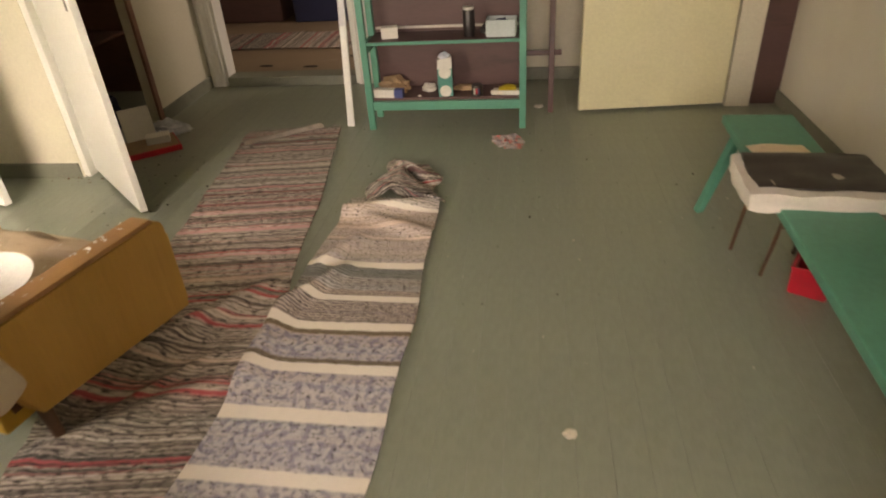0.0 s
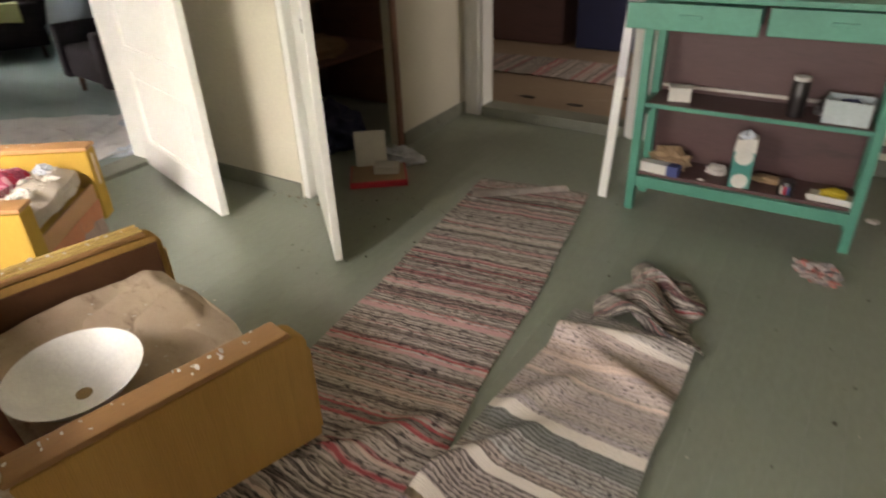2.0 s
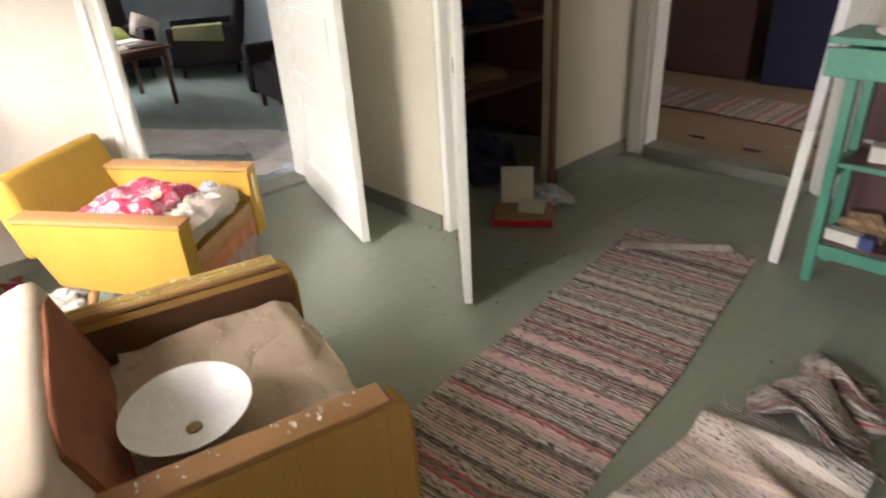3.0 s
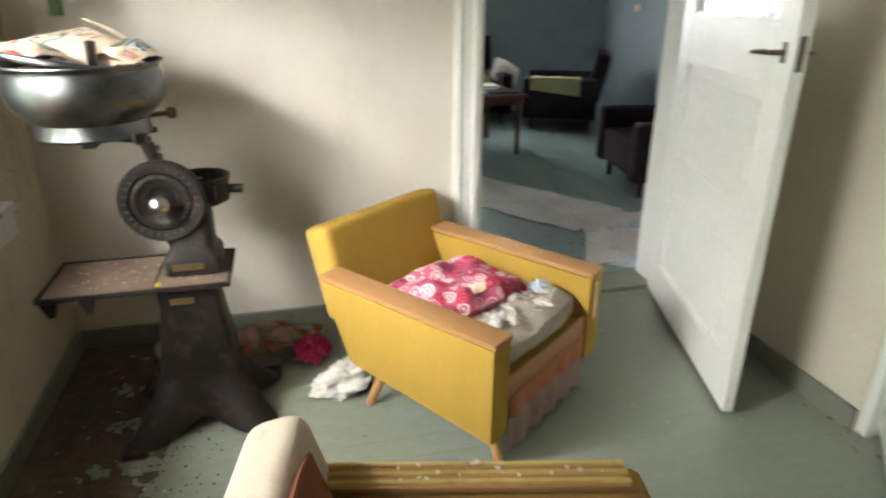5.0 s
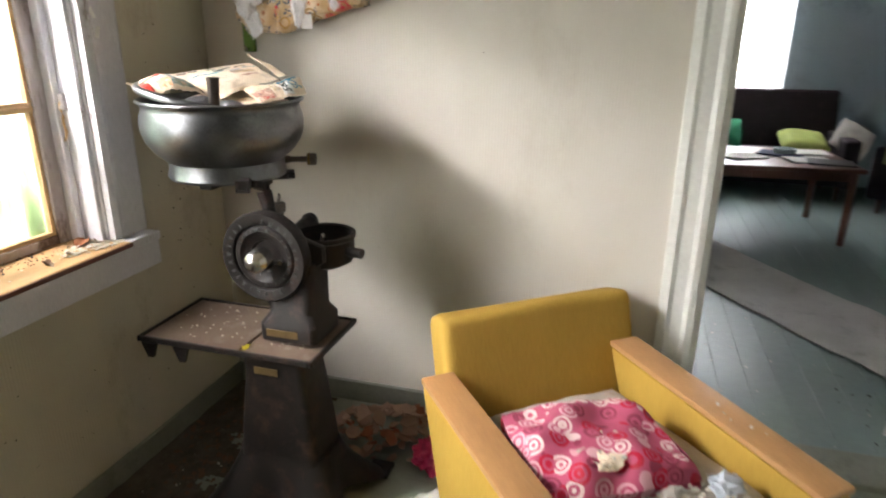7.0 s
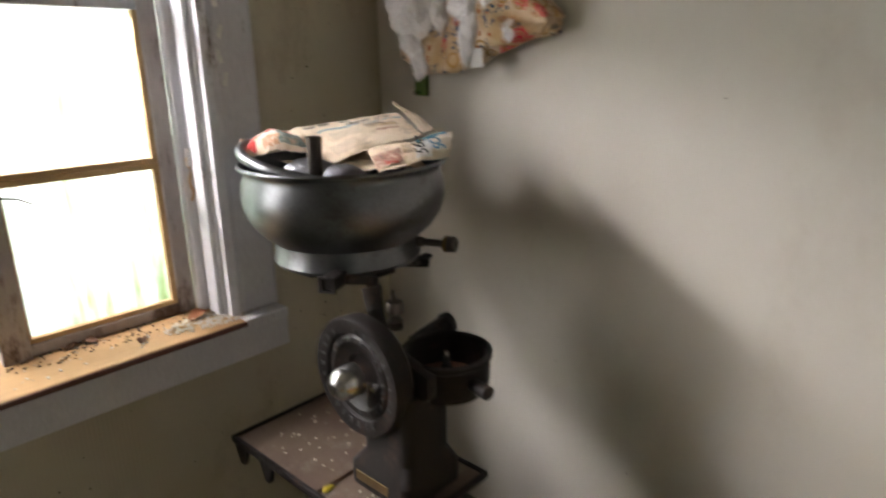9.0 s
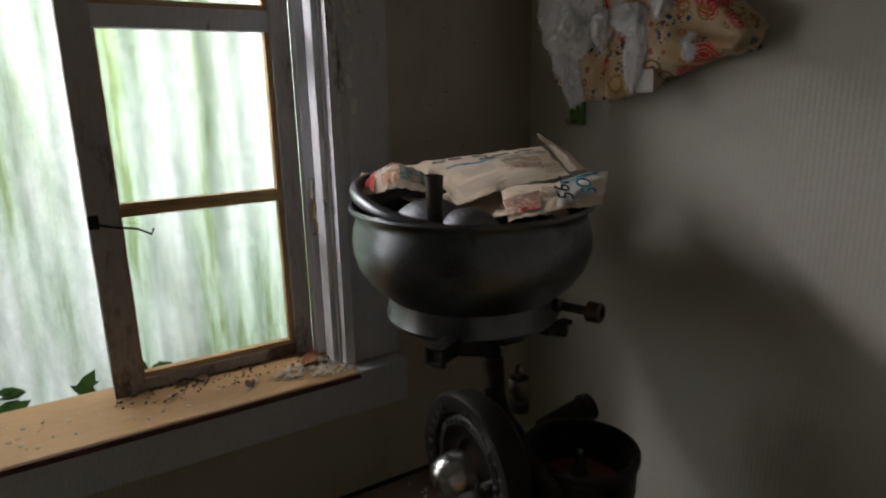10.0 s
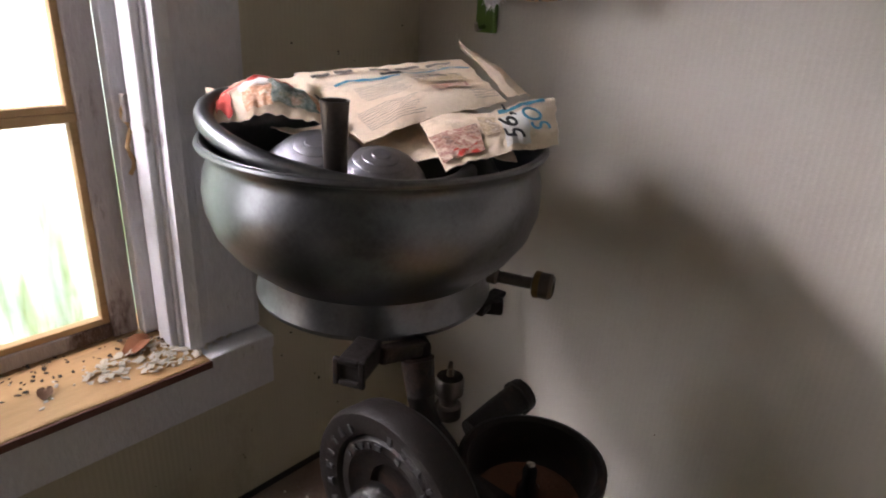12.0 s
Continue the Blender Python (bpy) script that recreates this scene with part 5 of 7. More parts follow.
part("rolled_rim", lathe([(0.2285 + 0.0048 * math.cos(radians(a)), 0.2205 + 0.0048 * math.sin(radians(a))) for a in range(0, 360, 45)], 72, True), TINNED, body, "", True)
part("foot_ring", lathe([(0.159, 0.0), (0.166, 0.0), (0.170, 0.008), (0.165, 0.03), (0.165, 0.052), (0.159, 0.052)], 64, True), TINNED, bowl, "", True)
tap = part("tap_screw", lathe([(0.0, -0.02), (0.012, -0.02), (0.012, 0.006), (0.0085, 0.010), (0.0085, 0.058), (0.016, 0.060), (0.0185, 0.064), (0.0185, 0.084), (0.015, 0.088), (0.009, 0.088), (0.009, 0.080), (0.0, 0.080)], 18), OLD_NICKEL, bowl, "round-headed tarnished tap pipe", True, pose(-0.092, 0.146, 0.037, -90, 0, 21))
part("tap_collar", lathe([(0.0095, 0.060), (0.0192, 0.062), (0.0192, 0.070), (0.0095, 0.071)], 18, True), BRASS, tap, "dull brass collar", True)
part("drip_streak", box((0.0, -0.002, -0.02), (0.003, 0.002, 0.02), 0.0005), WHITE_PAPER, body, "white dried drip", m=pose(0.106, 0.189, 0.155, 0, 0, 60))
rimtool = thing("separator_parts", BOWL @ pose(0.035, -0.012, 0.10), "grey separator domes and a spout pipe lying in the bowl", "separator parts")


def ridged_dome(radius, height):
    """A spun dome with fine steps from its crown to its edge."""
    prof = [(0.0, height)]
    for k in range(1, 9):
        a = radians(11 * k)
        rr, zz = radius * math.sin(a), height * math.cos(a)
        prof += [(rr - 0.0008, zz + 0.0007), (rr, zz), (rr + 0.0002, zz - 0.001)]
    prof += [(radius, 0.0), (radius, -0.05), (0.0, -0.05)]
    return lathe(prof, 48)


part("disc_dome", ridged_dome(0.074, 0.060), DULL_STEEL, rimtool, "grey ridged separator dome", True, pose(0.052, 0.000, 0.074, -14, 16, 0))
part("disc_ring", lathe([(0.070 + 0.004 * math.cos(radians(a)), 0.004 * math.sin(radians(a))) for a in range(0, 360, 45)], 44, True), DULL_STEEL, rimtool, "thin steel ring", True, pose(0.070, 0.018, 0.084, -26, 24, 0))
part("disc_dome", ridged_dome(0.064, 0.052), DULL_STEEL, rimtool, "grey ridged separator dome", True, pose(0.012, 0.068, 0.070, -14, 8, 0))
part("disc_cone", lathe([(0.02, 0.118), (0.05, 0.105), (0.080, 0.05), (0.080, 0.045), (0.02, 0.04)], 36), BLACK_GLOSS, rimtool, "dark separator cone", True, pose(-0.115, 0.085, -0.005, 6, -8, 0))
part("spout_pipe", lathe([(0.010, 0.0), (0.0135, 0.0), (0.0135, 0.10), (0.0150, 0.15), (0.0165, 0.170), (0.0140, 0.170), (0.0122, 0.15), (0.011, 0.08)], 28, True), OLD_NICKEL, rimtool, "flat dark spout pipe with an open mouth", True, pose(0.076, 0.062, 0.020, -1, 5, 40) @ Matrix.Diagonal((0.72, 1.05, 1, 1)))
# the loose hoop that lies on the rim
tagged(mesh_ob("steel_hoop", lathe([(0.178 + 0.012 * math.cos(radians(a)), 0.012 * math.sin(radians(a))) for a in range(0, 360, 30)], 80, True), TINNED, True), "rolled steel hoop lying tilted in the bowl", "hoop").matrix_basis = BOWL @ pose(0.030, -0.034, 0.222, -11, -5, 0)


# the newspaper: buckled sheets between four corners, u to the side and v to the back
def leaf_of(fl, fr, bl, br, swell, seed, buckle=0.010):
    fl, fr, bl, br = Vector(fl), Vector(fr), Vector(bl), Vector(br)

    def at(u, v):
        q = (fl * (1 - u) + fr * u) * (1 - v) + (bl * (1 - u) + br * u) * v
        w = noise.noise(Vector((u * 3, v * 3, seed))) + 0.6 * abs(noise.noise(Vector((u * 8, v * 6, seed + 4)))) + 0.3 * noise.noise(Vector((u * 17, v * 15, seed)))
        edge = noise.noise(Vector((u * 6, v * 6, seed + 9))) * 0.003
        return q + Vector((edge, -edge, swell * math.sin(math.pi * u) * math.sin(math.pi * min(1, v + 0.15)) + buckle * w))
    return at


paper_sheet = leaf_of((0.05, 0.03, 0.226), (-0.165, 0.092, 0.268), (0.0, -0.185, 0.284), (-0.19, -0.02, 0.314), 0.012, 2.0, 0.006)
fold_leaf = leaf_of((0.032, 0.156, 0.212), (-0.145, 0.197, 0.229), (-0.03, 0.052, 0.246), (-0.225, 0.132, 0.274), 0.010, 5.0, 0.007)
flap_leaf = leaf_of((-0.163, 0.095, 0.274), (-0.198, 0.108, 0.276), (-0.160, 0.0, 0.342), (-0.188, -0.022, 0.338), 0.008, 8.0, 0.006)
colour_sheet = leaf_of((0.176, -0.112, 0.240), (0.062, -0.002, 0.232), (0.128, -0.214, 0.268), (0.012, -0.145, 0.288), 0.034, 11.0, 0.009)
under_leaf = leaf_of((0.03, 0.06, 0.205), (-0.10, 0.165, 0.205), (0.06, -0.16, 0.215), (-0.175, 0.02, 0.25), 0.01, 14.0, 0.012)

news = thing("newspaper", BOWL, "crumpled yellowed newspaper with adverts stuffed in a bowl", "newspaper")
part("page", sheet(44, 36, paper_sheet, (0.36, 0.29), 0.0012), PAPER, news, smooth=True)
fpage = part("folded_page", sheet(34, 24, fold_leaf, (0.2, 0.12), 0.0012), PAPER, news, "folded page with a printed price", True)
part("turned_corner", sheet(12, 24, flap_leaf, (0.05, 0.14), 0.0012), PAPER, news, "curled page corner", True)
part("inner_page", sheet(24, 24, under_leaf, (0.2, 0.2), 0.0012), PAPER, news, "", True)
cpage = part("colour_page", sheet(34, 34, colour_sheet, (0.2, 0.26), 0.0012), PAPER, news, "crumpled colour page", True)


def mark(u0, u1, v0, v1, material, parent=news, name="printed_mark", wave=0.0, n=20, m=8, at=paper_sheet):
    """A printed block that lies on the page."""
    def place(a, b):
        p = at(u0 + (u1 - u0) * a, v0 + (v1 - v0) * b + wave * math.sin(6.3 * a))
        return p + Vector((0, 0, 0.0034))
    return part(name, sheet(n, m, place), material, parent, smooth=True)


mark(0.12, 0.52, 0.66, 0.69, BLUE_INK, wave=0.03, name="blue_rule")
mark(0.56, 0.97, 0.70, 0.725, BLUE_INK, wave=-0.03, name="blue_rule")
for a, b in ((0.06, 0.17), (0.20, 0.31), (0.40, 0.54), (0.58, 0.70), (0.74, 0.90)):
    mark(a, b, 0.86, 0.905, GREY_INK, name="headline_word", n=5, m=2)
mark(0.42, 0.56, 0.70, 0.77, BLACK_INK, name="headline_word", n=6, m=2)
for k in range(9):
    mark(0.20, 0.50 - 0.03 * (k % 3), 0.57 - 0.027 * k, 0.576 - 0.027 * k, FAINT_INK, name="text_line", n=12, m=1)
for k in range(10):
    mark(0.08, 0.46 - 0.02 * (k % 4), 0.27 - 0.024 * k, 0.2755 - 0.024 * k, FAINT_INK, name="text_line", n=12, m=1)
for k in range(5):
    mark(0.56, 0.94 - 0.05 * (k % 2), 0.80 - 0.022 * k, 0.8055 - 0.022 * k, FAINT_INK, name="text_line", n=10, m=1)
for k in range(4):
    mark(0.80, 0.98, 0.20 - 0.04 * k, 0.208 - 0.04 * k, FAINT_INK, name="text_line", n=6, m=1)
mark(0.55, 0.88, 0.44, 0.62, OCHRE_INK, name="picture_block")
mark(0.60, 0.84, 0.30, 0.38, BROWN_INK, name="picture_block")
mark(0.58, 0.78, 0.55, 0.61, GREY_INK, name="picture_block")
mark(0.0, 0.34, 0.08, 0.62, BROWN_INK, fpage, "picture_block", at=fold_leaf)
mark(0.10, 0.30, 0.08, 0.24, RED_INK, fpage, "picture_block", at=fold_leaf)
mark(0.36, 0.50, 0.30, 0.80, OCHRE_INK, fpage, "picture_block", at=fold_leaf)
mark(0.52, 0.74, 0.04, 0.72, WHITE_PAPER, fpage, "price_field", at=fold_leaf)
mark(0.55, 0.90, 0.86, 0.93, BLUE_INK, fpage, "blue_rule", at=fold_leaf)
mark(0.08, 0.78, 0.50, 0.59, RED_INK, cpage, "red_band", 0.05, at=colour_sheet)
mark(0.05, 0.17, 0.05, 0.55, RED_INK, cpage, "red_band", 0.05, at=colour_sheet)
mark(0.24, 0.52, 0.30, 0.44, WHITE_PAPER, cpage, "white_field", at=colour_sheet)
mark(0.50, 0.86, 0.06, 0.44, LEAF_PRINT, cpage, "dark_picture", at=colour_sheet)
mark(0.85, 0.97, 0.10, 0.45, ORANGE_INK, cpage, "orange_picture", at=colour_sheet)
mark(0.26, 0.50, 0.04, 0.26, ORANGE_INK, cpage, "orange_picture", at=colour_sheet)
mark(0.20, 0.50, 0.64, 0.72, ORANGE_INK, cpage, "orange_picture", at=colour_sheet)


def lettering(text, size, m, material, parent, name="price_text"):
    cu = bpy.data.curves.new(name, "FONT")
    cu.body, cu.size, cu.extrude = text, size, 0.0006
    tmp = bpy.data.objects.new("tmp_text", cu)
    me = bpy.data.meshes.new_from_object(tmp)
    bpy.data.objects.remove(tmp)
    me.name = name
    me.materials.clear()
    me.materials.append(material)
    ob = new(name, me)
    ob.parent, ob.matrix_basis = parent, m
    return ob


def text_pose(u, v, turn, lift=0.006, at=fold_leaf):
    q = at(u, v)
    a = (at(min(u + 0.15, 1), v) - at(max(u - 0.15, 0), v)).normalized()
    b = at(u, min(v + 0.25, 1)) - at(u, max(v - 0.25, 0))
    nrm = a.cross(b).normalized()
    if nrm.z < 0:
        nrm = -nrm
    b = nrm.cross(a)
    return Matrix.Translation(q + lift * nrm) @ Matrix((a, b, nrm)).transposed().to_4x4() @ Matrix.Rotation(radians(turn), 4, "Z")


lettering("56,-", 0.042, text_pose(0.68, 0.10, 84), BLACK_INK, fpage)
lettering("SO", 0.040, text_pose(0.92, 0.18, 84), BLUE_INK, fpage)


# ---- torn pillow and green hook rail on the wall ----
rail = thing("hook_rail", pose(-3.778, 0.455, 1.34), "leaf-green enamelled hook rail fixed to the wall", "hook rail")
part("board", box((0, -0.022, 0), (0.014, 0.022, 0.42), 0.004), GREEN_ENAMEL, rail)
part("hook", tube([(0.012, 0.0, 0.012), (0.04, 0.004, 0.006), (0.052, 0.010, 0.018)], 0.004, 8), STEEL, rail, "small bright hook", True)
pillow = thing("torn_pillow", pose(-3.725, 0.675, 1.565), "torn flowered pillow hanging on the wall, spilling white stuffing", "pillow")


def pillow_body():
    bm = pad(0.045, 0.205, 0.145, 22, 0.2, 9, 0.016, 0.75)
    for v in bm.verts:
        y, z = v.co.y, v.co.z
        v.co.z += 0.10 * max(0, y / 0.2) * 0.35 - 0.02 * (y / 0.2) * (z / 0.14)
        t = max(0.0, (y - 0.02) / 0.2)
        v.co.z = v.co.z * (1 - 0.80 * min(1, t)) - 0.065 * t
        v.co.y += 0.045 * t * t
        v.co.x += 0.012 * noise.noise(Vector((y * 16, z * 16, 4))) + (0.006 * math.sin(85 * y + 6 * z) + 0.004 * math.sin(150 * y - 20 * z)) * (1 if v.co.x > 0 and y < 0.08 else 0)
        v.co.x -= 0.014 * abs(math.sin(9 * y + 14 * z)) * (1 if v.co.x > 0 else 0)
    return bm


part("cover", pillow_body(), FLOWER_PRINT, pillow, "cream cotton cover printed with red and blue flowers", True)


def wadding(rx, ry, rz, seed):
    """A soft lump of wadding, teased out at its lower side."""
    bm = bmesh.new()
    bmesh.ops.create_icosphere(bm, subdivisions=5, radius=1)
    for v in bm.verts:
        d = v.co.normalized()
        k = 1 + 0.35 * noise.noise(d * 1.6 + Vector((seed, 0, 0))) + 0.10 * noise.noise(Vector((d.x * 9, d.y * 9, d.z * 3 + seed)))
        k += 0.05 * noise.noise(Vector((d.x * 24, d.y * 24, d.z * 7 + seed)))
        tail = max(0.0, -d.z) ** 2 * (0.25 + 0.5 * max(0.0, noise.noise(Vector((d.x * 3, d.y * 3, seed)))))
        v.co = Vector((d.x * rx * k, d.y * ry * k * (1 - 0.45 * tail), d.z * rz * (k + tail)))
    for fc in bm.faces:
        fc.smooth = True
    # loose fibres: thin bent slivers that stand off the lump and hang down
    rnd = random.Random(seed)
    roots = [v.co.copy() for v in bm.verts]
    for _ in range(500):
        r0 = rnd.choice(roots)
        out = Vector((r0.x / rx, r0.y / ry, r0.z / rz)).normalized()
        go = (out * rnd.uniform(0.3, 1.0) + Vector((rnd.uniform(-0.7, 0.7), rnd.uniform(-0.7, 0.7), rnd.uniform(-1.1, 0.4)))).normalized()
        ln = rnd.uniform(0.003, 0.013)
        side = go.cross(Vector((rnd.uniform(-1, 1), rnd.uniform(-1, 1), rnd.uniform(-1, 1)))).normalized() * rnd.uniform(0.0003, 0.0010)
        mid = r0 + go * ln * 0.55
        tip = r0 + go * ln + Vector((0, 0, -ln * 0.35))
        v = [bm.verts.new(q) for q in (r0 - out * 0.004 - side, r0 - out * 0.004 + side, mid + side, mid - side, tip)]
        bm.faces.new((v[0], v[1], v[2], v[3])), bm.faces.new((v[3], v[2], v[4]))
    return bm


for k, (y, z, a, b, c) in enumerate(((-0.175, 0.045, 0.052, 0.068, 0.075), (-0.150, -0.01, 0.055, 0.062, 0.06), (-0.185, -0.01, 0.04, 0.045, 0.05), (-0.165, 0.10, 0.04, 0.05, 0.05), (-0.160, -0.075, 0.032, 0.036, 0.050), (-0.140, -0.125, 0.018, 0.026, 0.040), (-0.065, -0.015, 0.026, 0.020, 0.034), (-0.085, 0.05, 0.022, 0.018, 0.05), (0.005, 0.0, 0.024, 0.034, 0.030), (0.035, -0.03, 0.024, 0.022, 0.045), (0.02, -0.085, 0.018, 0.020, 0.040), (0.085, 0.025, 0.018, 0.017, 0.034), (0.150, -0.065, 0.010, 0.013, 0.018), (-0.01, 0.085, 0.022, 0.02, 0.05))):
    ob = part("stuffing", wadding(a, b, c, 3.0 + k * 1.7), STUFFING, pillow, "tuft of white wadding", m=pose(0.040, y, z))
part("label_tab", box((0.035, -0.02, -0.045), (0.037, 0.02, 0.0), 0.001), WHITE_PAPER, pillow, "white cloth tab", m=pose(0, 0.04, -0.10, 0, 6, 8))

# ---- rag rugs ----
def rug_place(cx0, cy0, cx1, cy1, w0, w1, seed, crease):
    d = Vector((cx1 - cx0, cy1 - cy0, 0))
    L = d.length
    d.normalize()
    s = Vector((d.y, -d.x, 0))

    def at(u, v):
        p = Vector((cx0, cy0, 0)) + d * (L * v) + s * ((u - 0.5) * (w0 + (w1 - w0) * v))
        wob = noise.noise(Vector((v * 5, u * 0.6, seed)))
        p += s * 0.035 * wob
        z = 0.006 + max(0, 0.012 * noise.noise(Vector((p.x * 6, p.y * 6, seed))))
        for (px, py, ang, hgt, wid, span) in crease:
            a = radians(ang)
            along = (p.x - px) * math.cos(a) + (p.y - py) * math.sin(a)
            off = -(p.x - px) * math.sin(a) + (p.y - py) * math.cos(a)
            z += hgt * math.exp(-(off / wid) ** 2) * math.exp(-(along / span) ** 4)
        return Vector((p.x, p.y, z))
    return at, L


at1, L1 = rug_place(-1.08, 0.55, -1.50, 3.75, 0.68, 0.60, 1.0, [(-1.20, 1.72, 60, 0.05, 0.05, 0.35), (-1.42, 1.45, 70, 0.05, 0.06, 0.3), (-1.25, 1.25, 40, 0.035, 0.05, 0.3), (-1.30, 1.60, 28, 0.028, 0.018, 0.17), (-1.27, 1.68, 34, 0.03, 0.018, 0.16), (-1.34, 1.52, 22, 0.028, 0.02, 0.18), (-1.25, 1.77, 40, 0.022, 0.016, 0.15), (-1.22, 1.40, 55, 0.02, 0.02, 0.2)])
single("rag_rug", sheet(60, 300, at1, (0.66, L1), 0.006), RUG_STRIPED, "long striped rag rug in grey, black and pink on the floor", "rug", "rag rugs", True)
at2, L2 = rug_place(-0.70, 0.45, -0.65, 2.75, 0.58, 0.46, 5.0, [(-0.85, 1.93, 60, 0.045, 0.035, 0.22), (-0.80, 2.25, 60, 0.035, 0.04, 0.16), (-0.92, 1.65, 85, 0.035, 0.05, 0.25), (-0.72, 2.62, 15, 0.05, 0.05, 0.35), (-0.55, 2.45, -25, 0.03, 0.04, 0.3)])


def at2_up(u, v):
    p = at2(u, v)
    return p + Vector((0, 0, 0.013))


single("rag_rug", sheet(40, 170, at2_up, (0.6, L2), 0.006), RUG_PATCHED, "rumpled rag rug with white bands lying over another", "rug", "rag rugs", True)


def bunch(u, v):
    """The bunched-up end of the upper rug."""
    x = -0.62 + (u - 0.5) * (0.40 - 0.16 * v) + 0.03 * math.sin(9 * v + 2)
    y = 2.72 + 0.42 * v + 0.05 * math.sin(6 * u)
    z = 0.02 + 0.075 * abs(math.sin(8.5 * v + 2.4 * u + 1.2 * noise.noise(Vector((u * 3, v * 3, 2))))) * (1 - 0.35 * v) * math.sin(math.pi * min(1, max(0, u))) ** 0.5
    return (x, y, z)


single("rug_end", sheet(40, 60, bunch, (0.46, 0.55), 0.006), RUG_STRIPED, "bunched fold of a rag rug end on the floor", "rug", smooth=True)
def flap(u, v):
    return (-1.72 + 0.42 * u - 0.05 * v, 3.44 + 0.30 * u + 0.10 * v * (1 - u) , 0.018 + 0.03 * math.sin(math.pi * v) * (0.3 + 0.7 * u))


single("rug_corner", sheet(24, 12, flap, (0.4, 0.12), 0.005), RAG, "turned-over brown corner of the striped rug", "rug", smooth=True)
# ---- green shelf table and what stands on it ----
cab = thing("shelf_table", pose(-1.0, 3.72, 0), "sea-green painted shelf table with two drawers and open shelves", "shelf table")
CW, CD = 0.98, 0.27
for x in (0.0, CW - 0.04):
    part("leg", box((x, 0, 0), (x + 0.04, 0.04, 0.98), 0.004), BENCH_GREEN, cab)
    part("leg", box((x, CD - 0.04, 0), (x + 0.04, CD, 0.98), 0.004), BENCH_GREEN, cab)
part("bottom_rail", box((0.04, 0.004, 0.125), (CW - 0.04, 0.028, 0.18), 0.003), BENCH_GREEN, cab)
part("back_rail", box((0.04, CD - 0.028, 0.125), (CW - 0.04, CD - 0.004, 0.18), 0.003), BENCH_GREEN, cab)
for x in (0.008, CW - 0.03):
    part("side_rail", box((x, 0.04, 0.125), (x + 0.022, CD - 0.04, 0.18), 0.003), BENCH_GREEN, cab)
    part("side_rail", box((x, 0.04, 0.46), (x + 0.022, CD - 0.04, 0.53), 0.003), BENCH_GREEN, cab)
part("shelf", box((0.03, 0.03, 0.18), (CW - 0.03, CD - 0.006, 0.196), 0.002), DARK_BOARD, cab, "dark bottom shelf board")
part("shelf", box((0.04, 0.012, 0.52), (CW - 0.04, CD - 0.006, 0.538), 0.002), BENCH_GREEN, cab)
part("shelf_lining", box((0.045, 0.02, 0.539), (CW - 0.045, CD - 0.012, 0.541), 0), DARK_BOARD, cab, "dark shelf lining")
part("back_panel", box((0.03, CD - 0.004, 0.14), (CW - 0.03, CD + 0.006, 0.98), 0.001), DARK_BOARD, cab, "dark brown back panel")
part("shelf_lip", box((0.05, CD - 0.02, 0.56), (CW - 0.05, CD - 0.008, 0.575), 0.002), OFFWHITE, cab)
part("tabletop", box((-0.08, -0.03, 0.99), (CW + 0.05, CD + 0.02, 1.015), 0.005), BENCH_GREEN, cab)
for x0, x1, out in ((-0.07, 0.46, 0.04), (0.485, CW + 0.03, 0.01)):
    dr = part("drawer", joined(box((x0, -out - 0.012, 0.875), (x1, -out + 0.006, 0.982), 0.004), box((x0 + 0.02, -out + 0.006, 0.885), (x1 - 0.02, CD - 0.06, 0.96), 0.002)), BENCH_GREEN, cab, "green drawer")
    part("drawer_pull", box(((x0 + x1) / 2 - 0.045, -out - 0.022, 0.925), ((x0 + x1) / 2 + 0.045, -out - 0.013, 0.943), 0.004), BENCH_GREEN, dr)
S1, S2 = 0.197, 0.542


def on_shelf(x, y, z, rz=0):
    return pose(-1.0 + x, 3.72 + y, z, 0, 0, rz)


carton = thing("milk_carton", on_shelf(0.49, 0.07, S1, 8), "opened teal and white drinks carton", "carton")
part("body", box((-0.045, -0.035, 0), (0.045, 0.035, 0.17), 0.004), CARTON_TEAL, carton)
part("body_top", prism([(-0.045, 0.17), (0.045, 0.17), (0.042, 0.235), (-0.04, 0.225)], -0.033, 0.033, pose(0, 0, 0, 90, 0, 0)), CARD_WHITE, carton, "white upper carton")
part("label_oval", lathe([(0, 0), (0.038, 0), (0.038, 0.002), (0, 0.002)], 24), CARD_WHITE, carton, "white oval", m=pose(0, -0.0345, 0.15, 90, 0, 0))
part("label_oval", lathe([(0, 0), (0.035, 0), (0.035, 0.002), (0, 0.002)], 24), CARD_WHITE, carton, "white oval", m=pose(0, -0.0345, 0.035, 90, 0, 0))
part("crumpled_film", crumple(0.03, 0.026, 0.022, 4), PLASTIC_FILM, carton, "crumpled film sticking out", m=pose(0, 0, 0.225))
jar = thing("dark_bottle", on_shelf(0.645, 0.09, S2), "dark brown bottle with a white cap", "bottle")
part("body", lathe([(0, 0), (0.033, 0), (0.035, 0.006), (0.035, 0.14), (0.03, 0.15), (0, 0.15)], 28), BLACK_GLOSS, jar, smooth=True)
part("cap", lathe([(0, 0.15), (0.03, 0.15), (0.031, 0.154), (0.03, 0.166), (0, 0.168)], 28), CARD_WHITE, jar, "white cap", True)
wb = thing("white_box", on_shelf(0.835, 0.1, S2, -4), "pale open cardboard box", "box")
